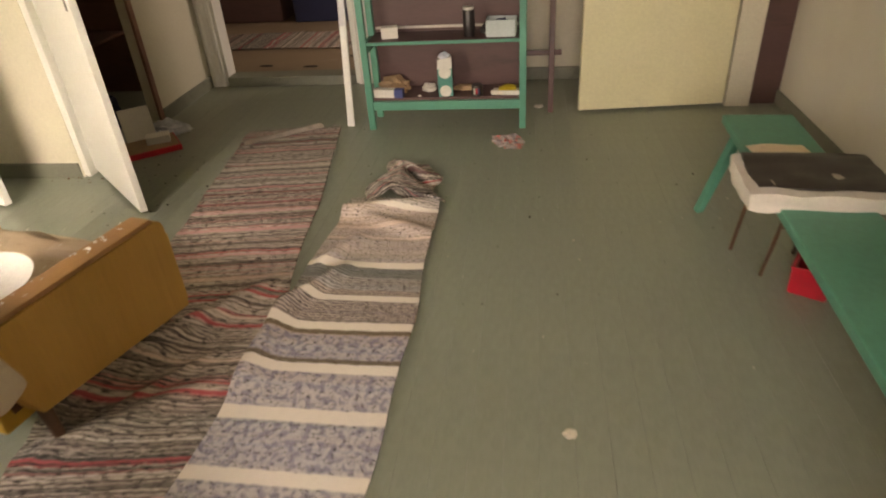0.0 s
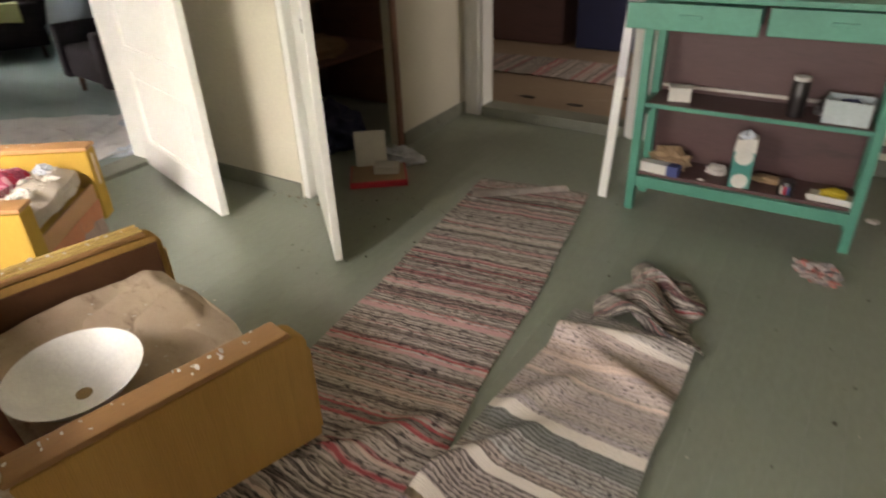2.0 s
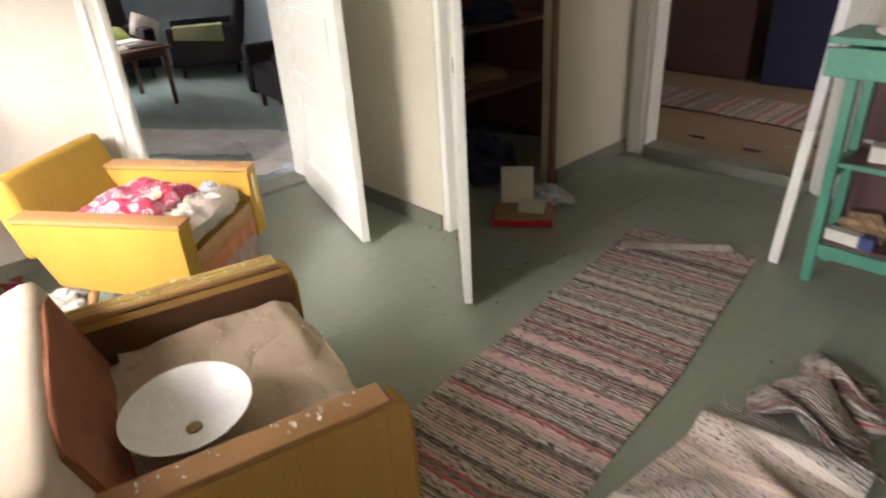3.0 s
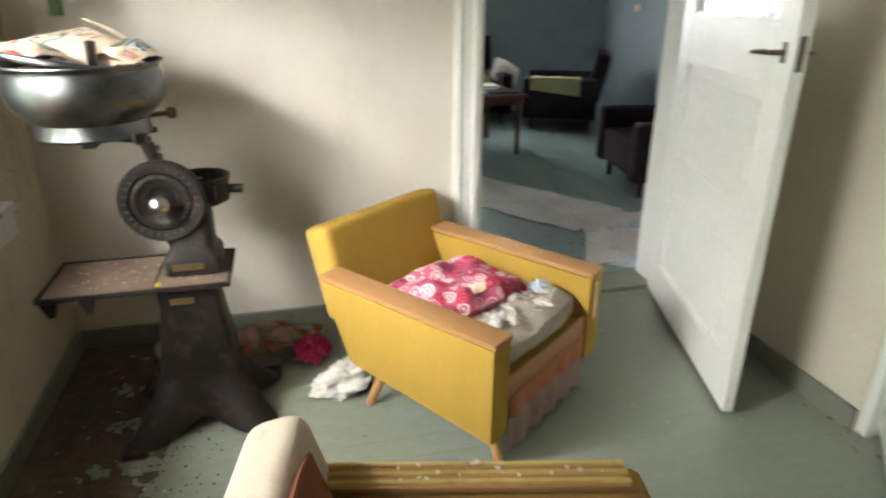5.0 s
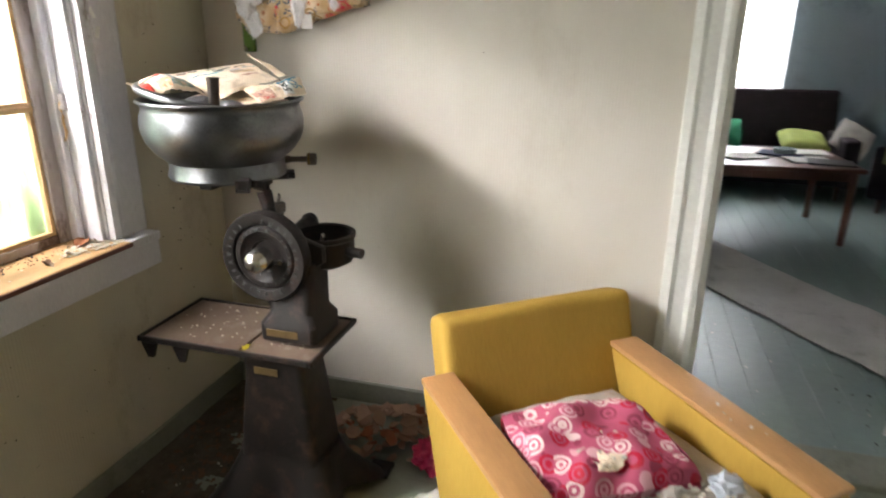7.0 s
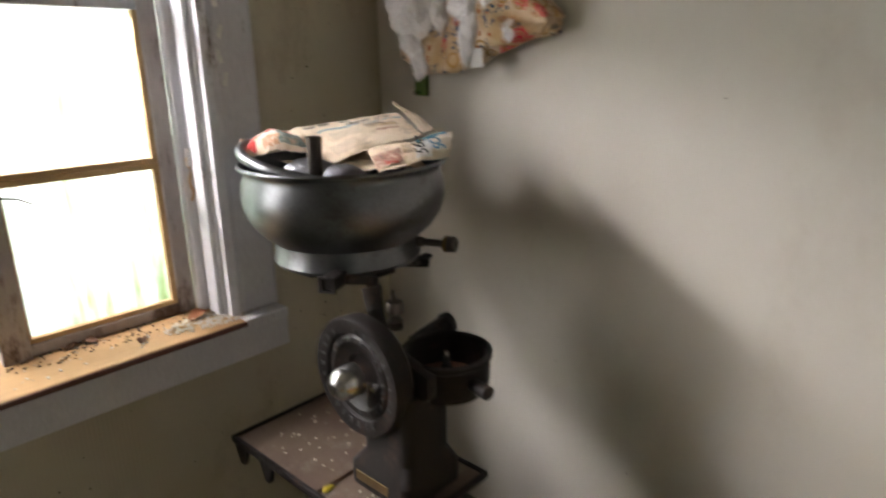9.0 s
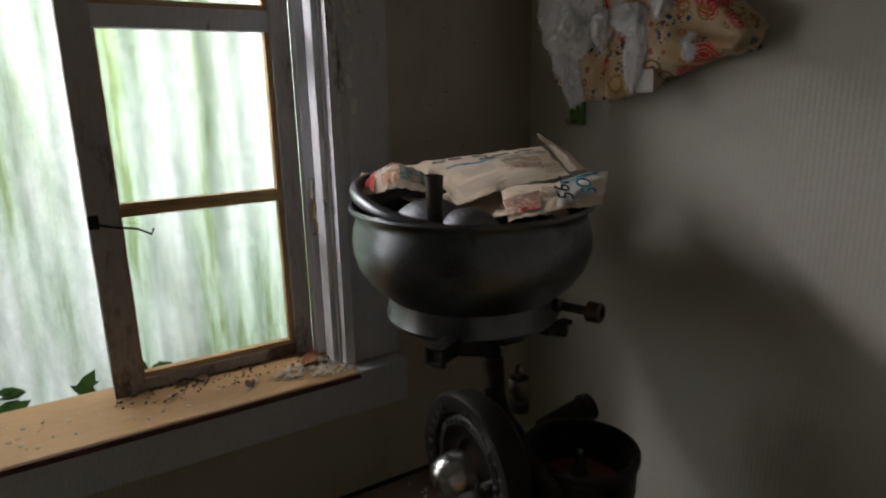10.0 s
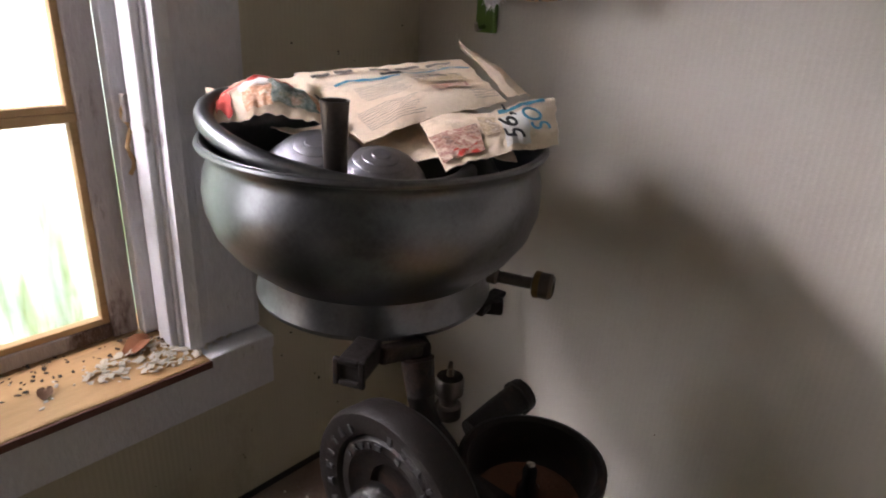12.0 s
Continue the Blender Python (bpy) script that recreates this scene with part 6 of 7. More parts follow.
part("tray", joined(box((-0.085, -0.06, 0), (0.085, 0.06, 0.006), 0.001), box((-0.085, -0.06, 0.006), (0.085, -0.055, 0.095), 0.001), box((-0.085, 0.055, 0.006), (0.085, 0.06, 0.095), 0.001), box((-0.085, -0.055, 0.006), (-0.08, 0.055, 0.095), 0.001), box((0.08, -0.055, 0.006), (0.085, 0.055, 0.095), 0.001)), PALE_BLUE, wb)
single("dark_lump", crumple(0.06, 0.04, 0.05, 12), DARK_CLOTH, "dark crumpled thing in an open box", "cloth", m=on_shelf(0.835, 0.1, S2 + 0.007))
single("dark_packet", crumple(0.035, 0.03, 0.035, 15), BLACK_GLOSS, "dark packet on the shelf", "packet", m=on_shelf(0.745, 0.16, S2))
single("pale_box", box((-0.05, -0.035, 0), (0.05, 0.035, 0.065), 0.006), CARD_WHITE, "small crushed pale box", "box", m=on_shelf(0.165, 0.11, S2, 12))
single("crumpled_paper", crumple(0.085, 0.06, 0.06, 21), CARD_BROWN, "crumpled brown paper bundle", "paper", m=on_shelf(0.16, 0.16, S1))
bx = thing("small_box", on_shelf(0.13, 0.055, S1, -6), "small white and blue box lying down", "box")
part("sleeve", box((-0.085, -0.025, 0), (0.045, 0.025, 0.05), 0.002), CARD_WHITE, bx)
part("end", box((0.046, -0.025, 0), (0.10, 0.025, 0.05), 0.002), BLUE_CARD, bx, "dark blue end")
single("paper_ball", crumple(0.04, 0.03, 0.03, 31), OFFWHITE, "crumpled ball of off-white paper", "paper", m=on_shelf(0.375, 0.16, S1))
single("brown_scrap", crumple(0.07, 0.03, 0.02, 35), CARD_BROWN, "torn brown cardboard scrap", "cardboard", m=on_shelf(0.60, 0.17, S1))
single("white_scrap", crumple(0.014, 0.01, 0.006, 37, 2), WHITE_PAPER, "white scrap of paper", "scrap", m=on_shelf(0.33, 0.05, S1))
can = thing("small_tin", on_shelf(0.685, 0.06, S1), "small dark tin with a printed label", "tin")
part("body", lathe([(0, 0), (0.033, 0), (0.034, 0.004), (0.034, 0.06), (0.03, 0.066), (0, 0.066)], 24), BLACK_GLOSS, can, smooth=True)
for k, mt in enumerate((CARD_WHITE, RED_PLASTIC, BLUE_CARD)):
    part("label_bar", box((-0.02 + 0.014 * k, -0.0365, 0.014), (-0.01 + 0.014 * k, -0.033, 0.05), 0.0005), mt, can)
tr = thing("white_tray", on_shelf(0.875, 0.09, S1, -5), "shallow white cardboard tray on the shelf", "tray")
part("base", box((-0.10, -0.05, 0), (0.075, 0.05, 0.014), 0.003), CARD_WHITE, tr)
part("rim", box((-0.104, -0.054, 0.012), (0.079, -0.046, 0.03), 0.002), CARD_WHITE, tr)
single("yellow_rag", crumple(0.05, 0.03, 0.022, 41), YELLOW_PLASTIC, "crumpled yellow plastic in a tray", "plastic", m=on_shelf(0.87, 0.09, S1 + 0.0145))
for x, mt, sd in ((0.1, OFFWHITE, 51), (0.24, CARD_BROWN, 52), (0.62, DARK_CLOTH, 53), (0.72, OFFWHITE, 54)):
    single("clutter", crumple(0.06, 0.05, 0.03, sd), mt, "crumpled rag on the table top", "rag", m=on_shelf(x, 0.1, 1.016))

# leaning plank and stick
plank = thing("leaning_plank", pose(-1.14, 3.80, 0, -3, 2.4, 2), "white-painted plank leaning against the shelf table", "plank")
part("board", box((-0.022, -0.012, 0.0), (0.022, 0.012, 0.62), 0.004), WHITE_PAINT, plank)
part("bare_end", box((-0.022, -0.0125, 0.621), (0.022, 0.0125, 1.35), 0.004), FLAKED_WHITE, plank, "bare brown flaking upper half")
stk = thing("leaning_stick", pose(0.135, 4.0, 0, -6, 0, 0), "rough brown wooden stick leaning on the wall", "stick")
part("stick", box((-0.018, -0.015, 0), (0.018, 0.015, 0.70), 0.004), DARK_BOARD, stk)
part("crosspiece", box((-0.16, -0.012, 0.36), (0.06, 0.012, 0.39), 0.004), DARK_BOARD, stk)
single("wrapper", crumple(0.075, 0.055, 0.035, 61, 4, 0.8), dotted("printed_wrapper", (0.36, 0.30, 0.28), [(0.45, 0.10, 0.08), (0.5, 0.45, 0.42), (0.2, 0.2, 0.22)], 40), "crumpled printed wrapper on the floor", "wrapper", m=pose(-0.12, 3.46, 0, 0, 0, -20))
single("paper_crumb", crumple(0.03, 0.02, 0.012, 62, 2), OFFWHITE, "crumb of pale paper on the floor", "scrap", m=pose(0.06, 4.1, 0))
single("plaster_lump", crumple(0.022, 0.016, 0.010, 63, 2), PLASTER_BITS, "pale plaster crumb on the floor", "scrap", m=pose(0.13, 1.30, 0))
flakes("floor_dust", pose(-0.2, 3.0, 0), 1.2, 1.2, 60, 0.006, DIRT, "dark specks on the painted floor", 71)
flakes("floor_dust", pose(0.4, 2.6, 0), 0.9, 1.4, 24, 0.006, PLASTER_BITS, "pale specks on the painted floor", 72)

# ---- bench, kitchen chair, red box by the east wall ----
bench = thing("bench", pose(0.93, 1.75, 0, 0, 0, -2), "long narrow sea-green wooden bench with splayed legs", "bench")
part("seat", box((-0.14, -1.35, 0.40), (0.14, 0.98, 0.435), 0.006), BENCH_GREEN, bench)
for y in (-1.15, 0.86):
    for s in (-1, 1):
        part("leg", tube([(s * 0.19, y + (0.05 if y > 0 else -0.05), 0.0), (s * 0.09, y, 0.402)], [0.022, 0.026], 4), BENCH_GREEN, bench)
    part("batten", box((-0.11, y - 0.02, 0.345), (0.11, y + 0.02, 0.39), 0.003), BENCH_GREEN, bench)
single("paper_sheet", sheet(10, 6, lambda u, v: (0.21 * (u - 0.5), 0.12 * (v - 0.5), 0.006 + 0.006 * math.sin(5 * u)), thick=0.001), PAPER, "pinkish sheet of paper lying on the bench", "paper", m=pose(0.93, 2.32, 0.437, 0, 0, 6))
kc = thing("kitchen_chair", pose(0.925, 2.03, 0, 0, 0, -4), "low seat with a black top and cream sides on thin legs", "chair")
part("seat_pad", pad(0.225, 0.165, 0.034, 10, 0.3, 8, 0.006, 0.85), OFFWHITE, kc, "cream padded seat side", True, pose(0, 0, 0.455))
part("seat_cover", pad(0.205, 0.145, 0.010, 10, 0.3, 3, 0.004, 0.8), BLACK_GLOSS, kc, "black worn seat cover", True, pose(0.01, 0.015, 0.485))
for x, y in ((-0.105, 0.30), (-0.03, 0.115), (0.16, 0.11), (0.13, 0.29)):
    part("leg", tube([(x - 0.01, y, 0), (x, y - 0.12, 0.45)], 0.008, 8), DARK_WOOD, kc, smooth=True)
part("stretcher", tube([(-0.032, 0.05, 0.25), (0.158, 0.045, 0.25)], 0.006, 8), DARK_WOOD, kc, smooth=True)
rb = thing("red_box", pose(1.04, 2.06, 0, 0, 0, -30), "small bright red plastic box under the bench", "box")
part("body", joined(box((-0.06, -0.06, 0), (0.06, 0.06, 0.008), 0.002), box((-0.065, -0.065, 0.008), (0.065, -0.058, 0.11), 0.002), box((-0.065, 0.058, 0.008), (0.065, 0.065, 0.11), 0.002), box((-0.065, -0.058, 0.008), (-0.058, 0.058, 0.11), 0.002), box((0.058, -0.058, 0.008), (0.065, 0.058, 0.11), 0.002)), RED_PLASTIC, rb)
part("rim", joined(box((-0.07, -0.07, 0.108), (0.07, -0.06, 0.116), 0.002), box((-0.07, 0.06, 0.108), (0.07, 0.07, 0.116), 0.002), box((-0.07, -0.06, 0.108), (-0.06, 0.06, 0.116), 0.002), box((0.06, -0.06, 0.108), (0.07, 0.06, 0.116), 0.002)), RED_PLASTIC, rb)

# ---- closet ----
tray2 = thing("red_tray", pose(-2.33, 3.44, 0, 0, 0, 38), "flat red box lid with white cartons in it", "box")
part("base", box((-0.16, -0.13, 0), (0.16, 0.13, 0.035), 0.004), RED_PLASTIC, tray2)
part("liner", box((-0.15, -0.12, 0.036), (0.15, 0.12, 0.04), 0.001), CARD_BROWN, tray2)
single("white_carton", box((-0.07, -0.045, 0), (0.07, 0.045, 0.045), 0.004), CARD_WHITE, "small white carton in a red lid", "carton", m=pose(-2.29, 3.47, 0.041, 0, 0, 30))
single("white_carton", box((-0.09, -0.012, 0), (0.09, 0.012, 0.20), 0.003), CARD_WHITE, "white carton standing on edge", "carton", m=pose(-2.42, 3.50, 0.041, -14, 0, 40))
single("plastic_bag", crumple(0.13, 0.09, 0.05, 81, 4, 0.7), PLASTIC_FILM, "crumpled bluish plastic bag on the floor", "plastic bag", m=pose(-2.38, 3.70, 0, 0, 0, 20))
single("crumpled_cloth", crumple(0.22, 0.18, 0.16, 82, 4), DARK_CLOTH, "heap of dark blue cloth in the closet", "cloth", m=pose(-2.95, 3.75, 0))
shelf = thing("closet_shelf", pose(-3.3, 3.95, 0), "dark brown closet shelf with folded things", "shelf")
for z in (0.45, 0.85, 1.25):
    part("board", box((-0.42, -0.75, z), (0.25, 0.7, z + 0.02), 0.003), CLOSET_BOARD, shelf)
for y in (-0.74, 0.68):
    part("side", box((-0.42, y, 0), (0.25, y + 0.02, 1.7), 0.003), CLOSET_BOARD, shelf)
for k, (y, z, mt) in enumerate(((-0.45, 0.471, DARK_CLOTH), (0.1, 0.471, CARD_BROWN), (-0.3, 0.871, OFFWHITE), (0.2, 0.871, DARK_CLOTH))):
    single("folded_cloth", crumple(0.16, 0.18, 0.08, 84 + k), mt, "folded cloth on a closet shelf", "cloth", m=pose(-3.25, 3.95 + y, z))
single("slanting_stick", tube([(-2.95, 3.55, 0.01), (-3.05, 3.75, 0.9)], 0.014, 8), RAG, "thin stick leaning in the closet", "stick", smooth=True)
structure("wall_closet_south", wall_with("y", 3.145, 0.02, -3.7, -2.62, []), CLOSET_BOARD, "dark boarded closet side", "wall")

# ---- north room ----
single("rag_rug", sheet(20, 60, lambda u, v: (-3.3 + 2.6 * v, 5.78 + 0.62 * u + 0.05 * math.sin(5 * v), 0.006 + 0.02 * max(0, noise.noise(Vector((u * 4, v * 9, 3))))), (0.62, 2.6), 0.006), RUG_STRIPED, "pale crumpled rag rug in the north room", "rug", "rag rugs", True)
single("blue_chest", box((-0.55, -0.25, 0), (0.55, 0.25, 0.75), 0.02), DARK_CLOTH, "dark blue covered chest in the north room", "chest", m=pose(-2.0, 7.2, 0))
single("dark_chest", box((-0.4, -0.3, 0), (0.4, 0.3, 0.95), 0.02), DARK_BOARD, "dark brown chest in the north room", "chest", m=pose(-3.1, 7.3, 0))
single("crumpled_cloth", crumple(0.22, 0.16, 0.10, 88, 4), OFFWHITE, "pale cloth heap by the north room wall", "cloth", m=pose(-3.3, 6.0, 0))
for x, y in ((-2.25, 5.25), (-1.85, 5.2), (-1.6, 5.5)):
    single("floor_scrap", crumple(0.06, 0.02, 0.006, x * 9, 2), DIRT, "dark scrap on the brown floor", "scrap", m=pose(x, y, 0))
# fill lamp added out of view in the north room; no window stands there
daylight_lamp("north_room_fill", look((1.2, 6.4, 1.5), (-1.5, 6.4, 0.6)), 1.0, 1.1, 6)

# ---- sitting room ----
TABLE_AT = (-6.96, 2.74)
tb = thing("coffee_table", pose(TABLE_AT[0], TABLE_AT[1], 0, 0, 0, 4), "red-brown wooden coffee table with papers on it", "table")
part("tabletop", box((-0.45, -0.62, 0.525), (0.42, 0.58, 0.555), 0.006), TABLE_RED, tb)
part("apron", box((-0.40, -0.56, 0.46), (0.37, 0.52, 0.524), 0.004), TABLE_RED, tb)
for x in (-0.4, 0.37):
    for y in (-0.56, 0.52):
        part("leg", tube([(x, y, 0), (x, y, 0.525)], [0.024, 0.03], 4), TABLE_RED, tb)
for k, (x, y, r, mt) in enumerate(((0.12, 0.30, 12, WHITE_PAPER), (-0.1, 0.15, -20, DARK_CLOTH), (0.1, -0.15, 30, WHITE_PAPER), (0.2, 0.42, -8, BLACK_GLOSS), (-0.2, 0.35, 5, WHITE_PAPER))):
    single("magazine", box((-0.11, -0.15, 0), (0.11, 0.15, 0.012), 0.002), mt, "magazine lying on the coffee table", "magazine", "magazines", m=pose(TABLE_AT[0] + x, TABLE_AT[1] + y, 0.556 + 0.001 * k, 0, 0, r))
single("glass_ashtray", lathe([(0, 0), (0.07, 0), (0.08, 0.035), (0.07, 0.035), (0.06, 0.012), (0, 0.012)], 24), PALE_BLUE, "pale glass ashtray on magazines", "ashtray", smooth=True, m=pose(TABLE_AT[0] - 0.1, TABLE_AT[1] + 0.18, 0.572))


def dark_seat(name, m, w, depth, back_h, label, cat):
    ob = thing(name, m, label, cat, "dark seats")
    hw = w / 2
    part("seat", box((-hw + 0.1, -depth, 0.14), (hw - 0.1, 0, 0.40), 0.04, 3), SOFA_DARK, ob, smooth=True)
    part("backrest", box((-hw + 0.05, -0.07, 0.0), (hw - 0.05, 0.07, back_h - 0.3), 0.045, 3), SOFA_DARK, ob, smooth=True, m=pose(0, -depth + 0.03, 0.32, 12, 0, 0))
    for s in (-1, 1):
        lo, hi = sorted((s * hw, s * (hw - 0.13)))
        part("arm", box((lo, -depth - 0.02, 0.13), (hi, 0.02, 0.56), 0.03, 3), SOFA_DARK, ob, smooth=True)
    for x in (-hw + 0.1, hw - 0.1):
        for y in (-depth + 0.06, -0.08):
            part("leg", tube([(x, y, 0), (x, y, 0.145)], [0.02, 0.026], 8), DARK_WOOD, ob)
    return ob


dark_seat("sofa", pose(-8.0, 2.83, 0, 0, 0, 90) @ pose(0, 0, 0, 0, 0, 180), 1.78, 0.66, 0.92, "dark plum sofa under the curtained window", "sofa")
dark_seat("dark_armchair", pose(-8.05, 3.92, 0, 0, 0, 154), 0.85, 0.74, 0.80, "dark armchair with a yellow cloth over its arm", "armchair")
dark_seat("dark_armchair", pose(-5.48, 3.67, 0, 0, 0, 172), 0.85, 0.72, 0.74, "dark armchair near the sitting-room door", "armchair")
single("throw_cushion", pad(0.20, 0.20, 0.07, 10, 0.4, 2, 0.01, 0.2), LIME_CLOTH, "lime green cushion on the dark sofa", "cushion", "", True, pose(-8.28, 3.32, 0.49, 14, 4, 90))
single("throw_cushion", pad(0.17, 0.17, 0.06, 10, 0.4, 5, 0.01, 0.2), TEAL_CLOTH, "bright green cushion on the dark sofa", "cushion", "", True, pose(-8.3, 2.62, 0.52, 55, 0, 90))
single("throw_cushion", pad(0.16, 0.16, 0.05, 10, 0.4, 7, 0.01, 0.15), OFFWHITE, "off-white cushion tipped on the sofa arm", "cushion", "", True, pose(-8.28, 3.72, 0.535, 50, 30, 84))


def drape(u, v):
    """A cloth laid over an arm: along local y, over the top and down the outside (-x)."""
    y = -0.06 - 0.52 * u
    if v < 0.4:
        x, z = 0.06 - 0.15 * v / 0.4, 0.565 + 0.004 * math.sin(14 * u)
    else:
        x, z = -0.094 - 0.012 * (v - 0.4), 0.565 - 0.30 * (v - 0.4) * (0.7 + 0.3 * u)
    return (x - 0.36 + 0.006 * math.sin(11 * u) * v, y, z)


single("arm_cloth", sheet(24, 20, drape, thick=0.004), YELLOW_CLOTH, "pale yellow cloth draped over a chair arm", "cloth", "", True, pose(-8.05, 3.92, 0, 0, 0, 154))


def runner_place(x0, y0, x1, y1, w, seed):
    d = Vector((x1 - x0, y1 - y0, 0))
    L = d.length
    d.normalize()
    s = Vector((-d.y, d.x, 0))

    def at(u, v):
        p = Vector((x0, y0, 0)) + d * L * v + s * ((u - 0.5) * w + 0.04 * math.sin(4 * v + seed))
        return Vector((p.x, p.y, 0.005 + 0.02 * max(0, noise.noise(Vector((p.x * 5, p.y * 5, seed))))))
    return at, L


ra, rl = runner_place(-7.0, 1.7, -4.75, 3.2, 0.62, 2)
single("floor_runner", sheet(24, 80, ra, (0.6, rl), 0.005), RUNNER, "dusty grey floor runner in the sitting room", "rug", smooth=True)
rc, rcl = runner_place(-4.85, 3.28, -4.0, 3.02, 0.50, 6)
single("floor_runner", sheet(20, 30, lambda u, v: rc(u, v) + Vector((0, 0, 0.008 + 0.022 * abs(math.sin(9 * v + 4 * u + 2 * noise.noise(Vector((u * 3, v * 3, 1))))))), (0.55, rcl), 0.005), RUNNER, "rucked-up end of a grey runner by the doorway", "rug", smooth=True)
for k, (x, y, a, b) in enumerate(((-4.42, 3.36, 0.16, 0.09), (-4.22, 3.22, 0.12, 0.08), (-4.05, 3.05, 0.10, 0.05))):
    single("plastic_sheet", crumple(a, b, 0.022, 130 + k, 4, 0.9), PLASTIC_FILM if k != 1 else OFFWHITE, "crumpled thin plastic on the sitting-room floor", "plastic", m=pose(x, y, 0.004, 0, 0, 40 * k))
flakes("floor_debris", pose(-4.25, 3.0, 0), 0.5, 0.35, 60, 0.010, DIRT, "dark litter on the sitting-room floor", 91)
flakes("floor_debris", pose(-4.6, 2.6, 0), 0.8, 0.6, 34, 0.008, OFFWHITE, "pale plaster scraps on the sitting-room floor", 92)
sw = thing("light_switch", pose(-8.05, 5.198, 1.24), "round yellowed light switch on the blue wall", "light switch")
part("plate", lathe([(0, 0), (0.04, 0), (0.042, 0.01), (0.034, 0.018), (0, 0.018)], 24), PAPER, sw, m=pose(0, 0, 0, 90, 0, 0))
part("toggle", box((-0.008, -0.028, -0.012), (0.008, -0.017, 0.012), 0.002), PAPER, sw)
w2 = thing("window_2", pose(0, 0, 0), "white sitting-room window behind a net curtain", "window")
w2["kind"] = "structure"
for lo, hi in (((-8.9, 2.04, 0.79), (-8.78, 2.10, 2.16)), ((-8.9, 3.10, 0.79), (-8.78, 3.16, 2.16)), ((-8.9, 2.10, 0.79), (-8.78, 3.10, 0.85)), ((-8.9, 2.10, 2.10), (-8.78, 3.10, 2.16)), ((-8.88, 2.58, 0.85), (-8.84, 2.62, 2.10))):
    part("window_frame", box(lo, hi, 0.003), WHITE_PAINT, w2)
single("net_curtain", sheet(80, 10, lambda u, v: (-8.755 + 0.018 * math.sin(u * 60), 1.95 + 1.22 * u, 0.74 + 1.5 * v)), NET, "white net curtain hanging in folds", "curtain", "", True)
daylight_lamp("sitting_room_light", look((-9.1, 2.6, 1.6), (-7, 2.6, 1.2)), 1.3, 1.4, 60)

CARD_PINK = plain("faded_pink_brown_paper", (0.40, 0.25, 0.19), 0.85)

# ---- litter along the window wall and west wall ----
def dirt_bed(u, v):
    """A thin uneven bed of dirt along the foot of the window wall, thinning out into the room."""
    x = -3.755 + 2.1 * u
    reach = 0.46 + 0.16 * noise.noise(Vector((x * 2.2, 1.0, 0))) + 0.10 * noise.noise(Vector((x * 7, 4.0, 0))) - 0.10 * u
    y = 0.29 + max(0.08, reach) * v
    z = 0.012 * (1 - v) ** 1.5 + 0.007 * noise.noise(Vector((x * 14, y * 14, 2))) * (1 - v)
    return (x, y, max(0.0006, z + 0.001) if v < 0.999 else 0.0002)


def ragged(bm):
    """Breaks a bed up into patches towards its edge."""
    gone = []
    for fc in bm.faces:
        c = fc.calc_center_median()
        v = (c.y - 0.29) / 0.62
        if 0.9 * v + 0.55 * noise.noise(Vector((c.x * 9, c.y * 9, 3))) + 0.4 * noise.noise(Vector((c.x * 30, c.y * 30, 5))) > 0.60:
            gone.append(fc)
    bmesh.ops.delete(bm, geom=gone, context="FACES")
    return bm


DIRT_BED = surface("mixed_dark_dirt", (0.135, 0.115, 0.085), (0.075, 0.060, 0.045), (0.17, 0.145, 0.11), 14, 130, 0.95, stains=(0.55, 0.7), relief=0.9, spec=0.1)
tagged(mesh_ob("dirt_bed", ragged(sheet(200, 34, dirt_bed)), DIRT_BED, True), "bed of dark dirt along the window wall", "dirt", kind="stuff")
flakes("leaf_litter", pose(-3.45, 0.47, 0.004), 0.32, 0.17, 150, 0.014, DEAD_LEAF, "dead leaves and dirt in the corner", 101)
flakes("leaf_litter", pose(-2.85, 0.45, 0.004), 0.70, 0.16, 140, 0.011, DEAD_LEAF, "dead leaves and dirt under the window", 102)
flakes("floor_dirt", pose(-3.0, 0.55, 0.002), 0.85, 0.36, 700, 0.005, DIRT, "dark crumbs of dirt on the floor", 103)
flakes("floor_dirt", pose(-2.8, 0.55, 0.003), 0.9, 0.30, 90, 0.006, PLASTER_BITS, "pale plaster crumbs under the window", 104)
flakes("floor_dirt", pose(-2.6, 1.0, 0), 0.7, 0.5, 40, 0.005, DIRT, "dark specks of dirt on the floor", 114)
flakes("paper_litter", pose(-3.58, 1.03, 0), 0.15, 0.25, 120, 0.036, CARD_PINK, "heap of torn brown paper by the wall", 105, height=lambda x, y: 0.08 * max(0, 1 - (x / 0.13) ** 2 - (y / 0.24) ** 2))
flakes("paper_litter", pose(-3.56, 1.10, 0.02), 0.13, 0.22, 36, 0.03, RUST_CLOTH, "reddish torn paper by the wall", 106, height=lambda x, y: 0.03)
single("magenta_cloth", crumple(0.07, 0.06, 0.05, 107, 4, 0.6), plain("magenta_cloth", (0.46, 0.02, 0.09), 0.9), "crumpled magenta cloth by the wall", "cloth", m=pose(-3.46, 1.23, 0.02))
single("white_cloth", crumple(0.075, 0.11, 0.06, 108, 4, 0.5), CARD_WHITE, "crumpled white cloth behind the armchair", "cloth", m=pose(-3.22, 1.34, 0, 0, 0, 30))
single("white_paper", crumple(0.03, 0.02, 0.05, 109, 3), WHITE_PAPER, "white paper scrap standing in the corner", "paper", m=pose(-3.62, 0.62, 0))
flakes("floor_dirt", pose(-3.2, 2.5, 0), 0.6, 0.4, 24, 0.005, PLASTER_BITS, "pale crumbs before the doorway", 110)
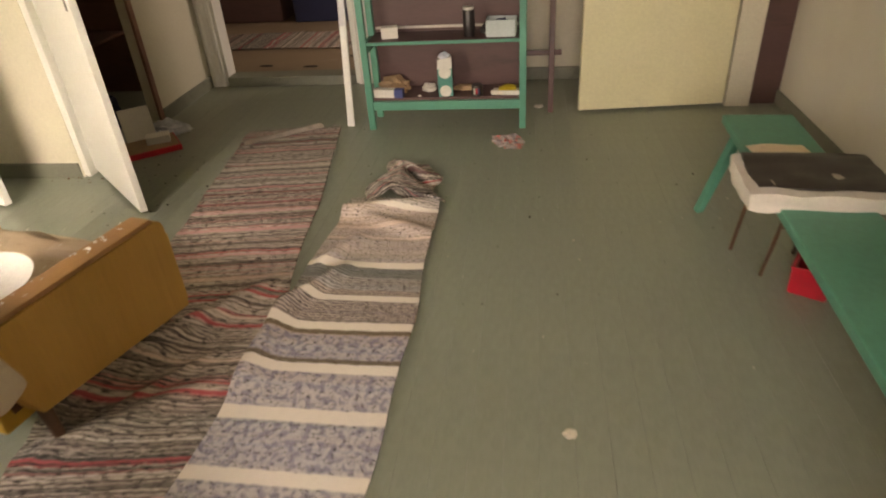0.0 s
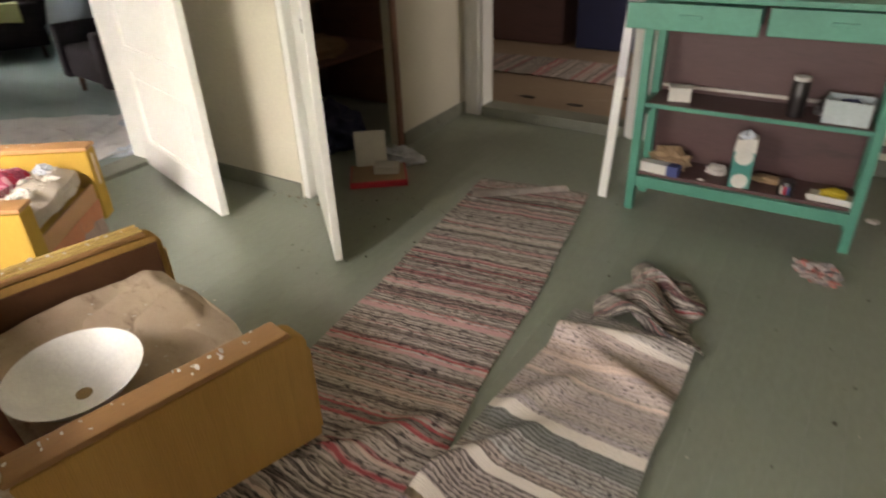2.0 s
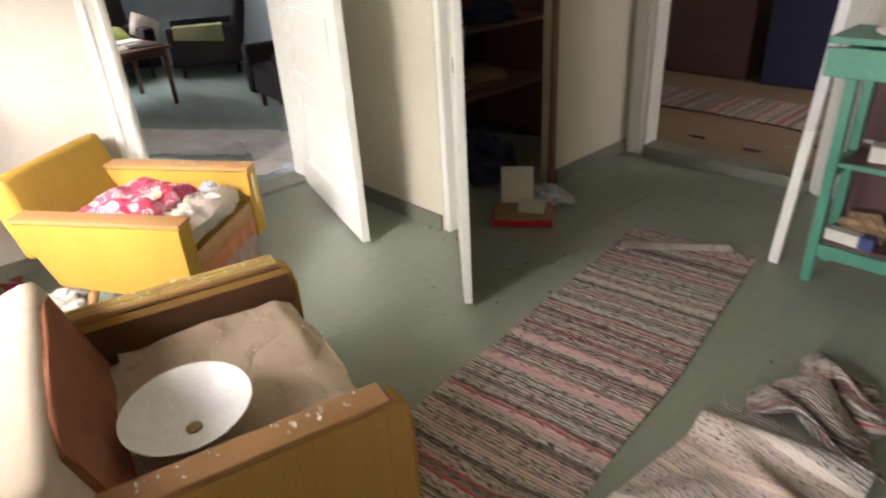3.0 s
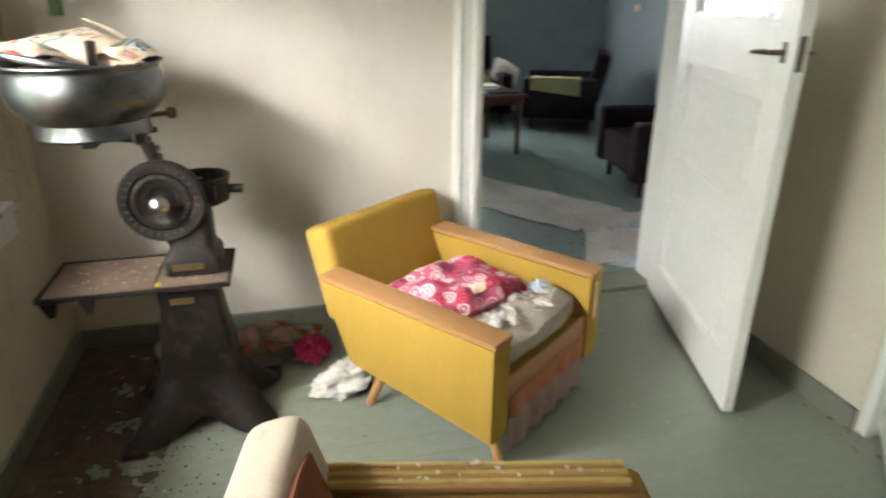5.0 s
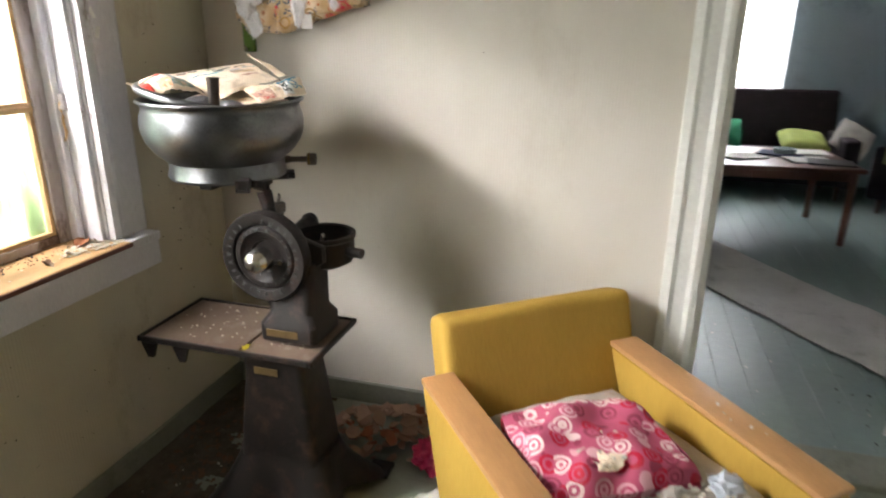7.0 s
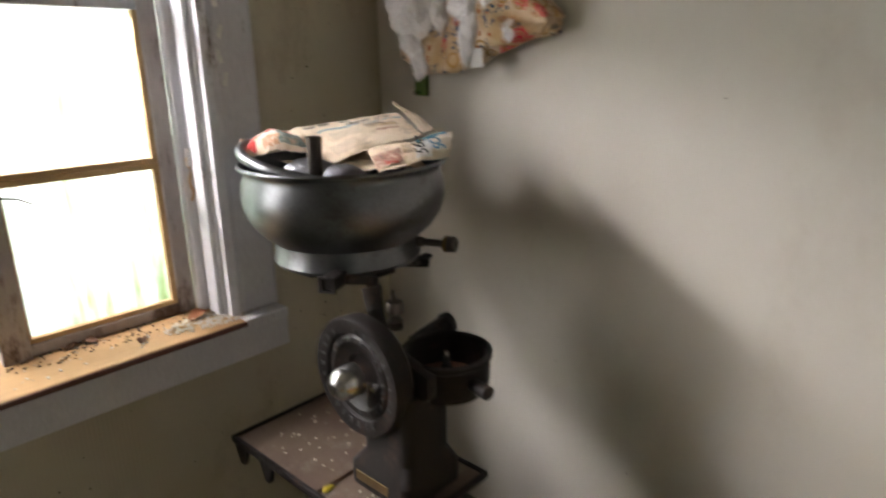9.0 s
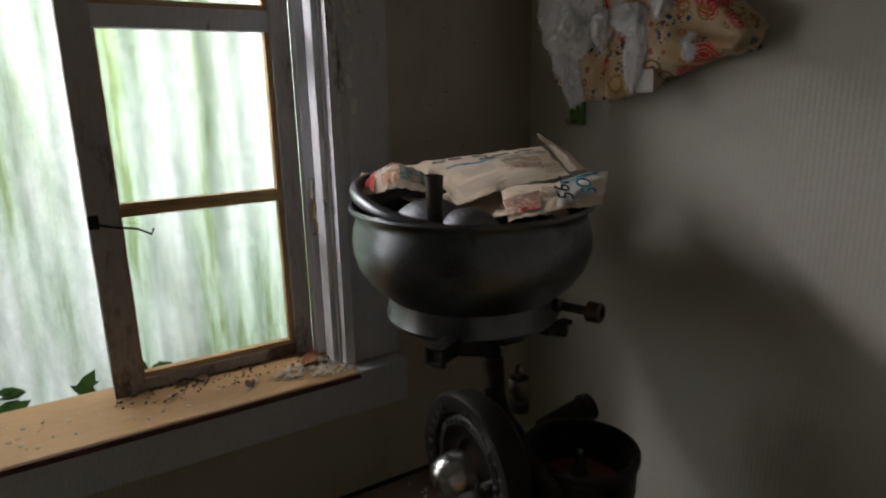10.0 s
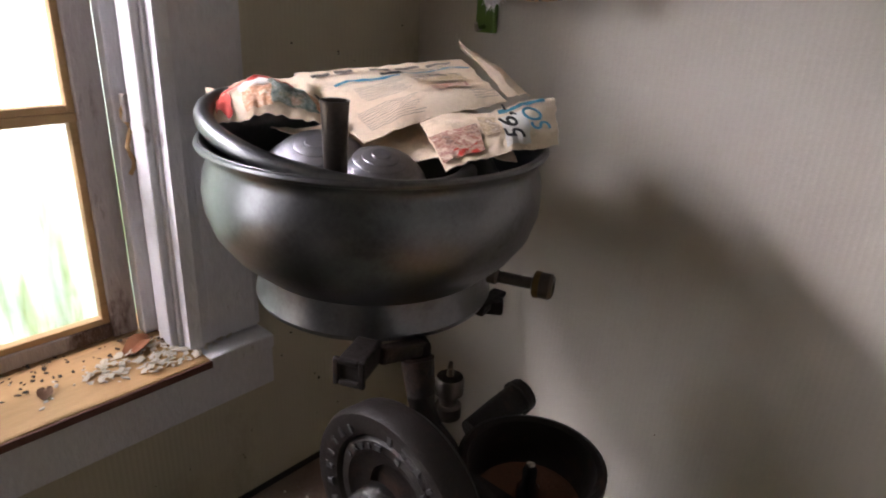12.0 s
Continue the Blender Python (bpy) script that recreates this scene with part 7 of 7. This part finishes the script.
flakes("floor_dirt", pose(-2.55, 3.03, 0), 0.2, 0.1, 26, 0.008, DEAD_LEAF, "brown crumbs at the foot of the wall", 111)
flakes("floor_dirt", pose(-2.0, 2.9, 0), 0.4, 0.5, 40, 0.008, DIRT, "dark crumbs on the floor", 112)
flakes("wall_specks", pose(-3.56, 0.2705, 0.78, -90, 0, 0), 0.19, 0.26, 34, 0.0035, DIRT, "dark specks of mould on the window wall", 141)
flakes("wall_specks", pose(-3.6, 0.2705, 1.35, -90, 0, 0), 0.15, 0.5, 26, 0.0026, DIRT, "dark specks of mould on the window wall", 142)
flakes("wall_specks", pose(-2.9, 0.2705, 0.42, -90, 0, 0), 0.8, 0.25, 60, 0.0034, DIRT, "dark specks of mould under the window", 143)
flakes("wall_specks", pose(-3.7795, 1.15, 0.9, 0, 90, 0), 0.7, 0.75, 10, 0.0025, DEAD_LEAF, "small brown spots on the cream wallpaper", 144)
# on the sill
flakes("sill_dirt", pose(-3.17, 0.265, 0.797), 0.13, 0.055, 300, 0.0075, PLASTER_BITS, "pale paint flakes heaped on the window sill", 121)
flakes("sill_dirt", pose(-2.95, 0.20, 0.797), 0.25, 0.05, 120, 0.005, DIRT, "dark dirt along the window sill", 122)
flakes("sill_dirt", pose(-2.75, 0.24, 0.797), 0.45, 0.08, 70, 0.005, PLASTER_BITS, "pale crumbs on the window sill", 123)
for x, y, r, s in ((-3.145, 0.225, 20, 0.96), (-2.985, 0.262, 70, 0.5), (-2.90, 0.17, 130, 0.6), (-2.86, 0.165, 10, 0.5), (-3.19, 0.24, 50, 0.5)):
    single("dead_leaf", sheet(8, 5, lambda u, v: (0.06 * s * (u - 0.5), 0.032 * s * (v - 0.5) * math.sin(math.pi * (0.1 + 0.8 * u)) * 1.4, 0.012 * s * (abs(v - 0.5) * 1.6 + 0.5 * math.sin(5 * u) + 0.5)), thick=0.0008), DEAD_LEAF if s < 0.95 else plain("rust_leaf", (0.30, 0.11, 0.045), 0.85), "curled dead leaf on the window sill", "leaf", "dead leaves", m=pose(x, y, 0.798, 0, 0, r))


def sprig(seed, n):
    """Leaves of a plant growing up outside the window."""
    rnd = random.Random(seed)
    bm = bmesh.new()
    for _ in range(n):
        c = Vector((rnd.uniform(-0.35, 0.3), rnd.uniform(-0.03, 0.05), rnd.uniform(-0.12, 0.03)))
        a = rnd.uniform(0, 6.28)
        s = rnd.uniform(0.02, 0.045)
        d, e = Vector((math.cos(a), 0.3, math.sin(a))), Vector((-math.sin(a), 0.2, math.cos(a)))
        v = [bm.verts.new(c + d * p * s + e * q * s) for p, q in ((-1, 0), (-0.4, 0.4), (0.3, 0.35), (1, 0), (0.3, -0.35), (-0.4, -0.4))]
        bm.faces.new(v)
    return bm


vine = thing("window_vine", pose(-2.55, -0.2, 0.695), "green leaves growing up outside the window", "plant")
part("leaves", sprig(5, 60), LEAF, vine)
part("stem", tube([(-0.1, 0, -0.95), (0.0, 0.02, -0.5), (0.1, 0.0, -0.05)], [0.006, 0.005, 0.003], 6), LEAF, vine)


# ---- floor boards ----
def boards(parent, x0, x1, y0, y1, width, material, along_y=True):
    """Painted boards laid side by side, each a piece of its own."""
    n = int(round((x1 - x0 if along_y else y1 - y0) / width))
    w = (x1 - x0 if along_y else y1 - y0) / n
    if along_y:
        bm = box((0.0002, y0, -0.006), (w - 0.0002, y1, 0.0), 0.0004, 1)
    else:
        bm = box((x0, 0.0003, -0.006), (x1, w - 0.0003, 0.0), 0.0008, 1)
    first = mesh_ob("floor_board", bm, material)
    for i in range(n):
        ob = first if i == 0 else new("floor_board", first.data)
        ob.parent = parent
        ob.matrix_basis = pose(x0 + i * w, 0, 0) if along_y else pose(0, y0 + i * w, 0)


boards(bpy.data.objects["floor"], -3.778, EX, SY + 0.002, NY - 0.03, 0.10, FLOOR_PAINT)
boards(bpy.data.objects["floor_west"], -8.8, -3.925, 0.0, 5.2, 0.125, FLOOR_BLUE, False)
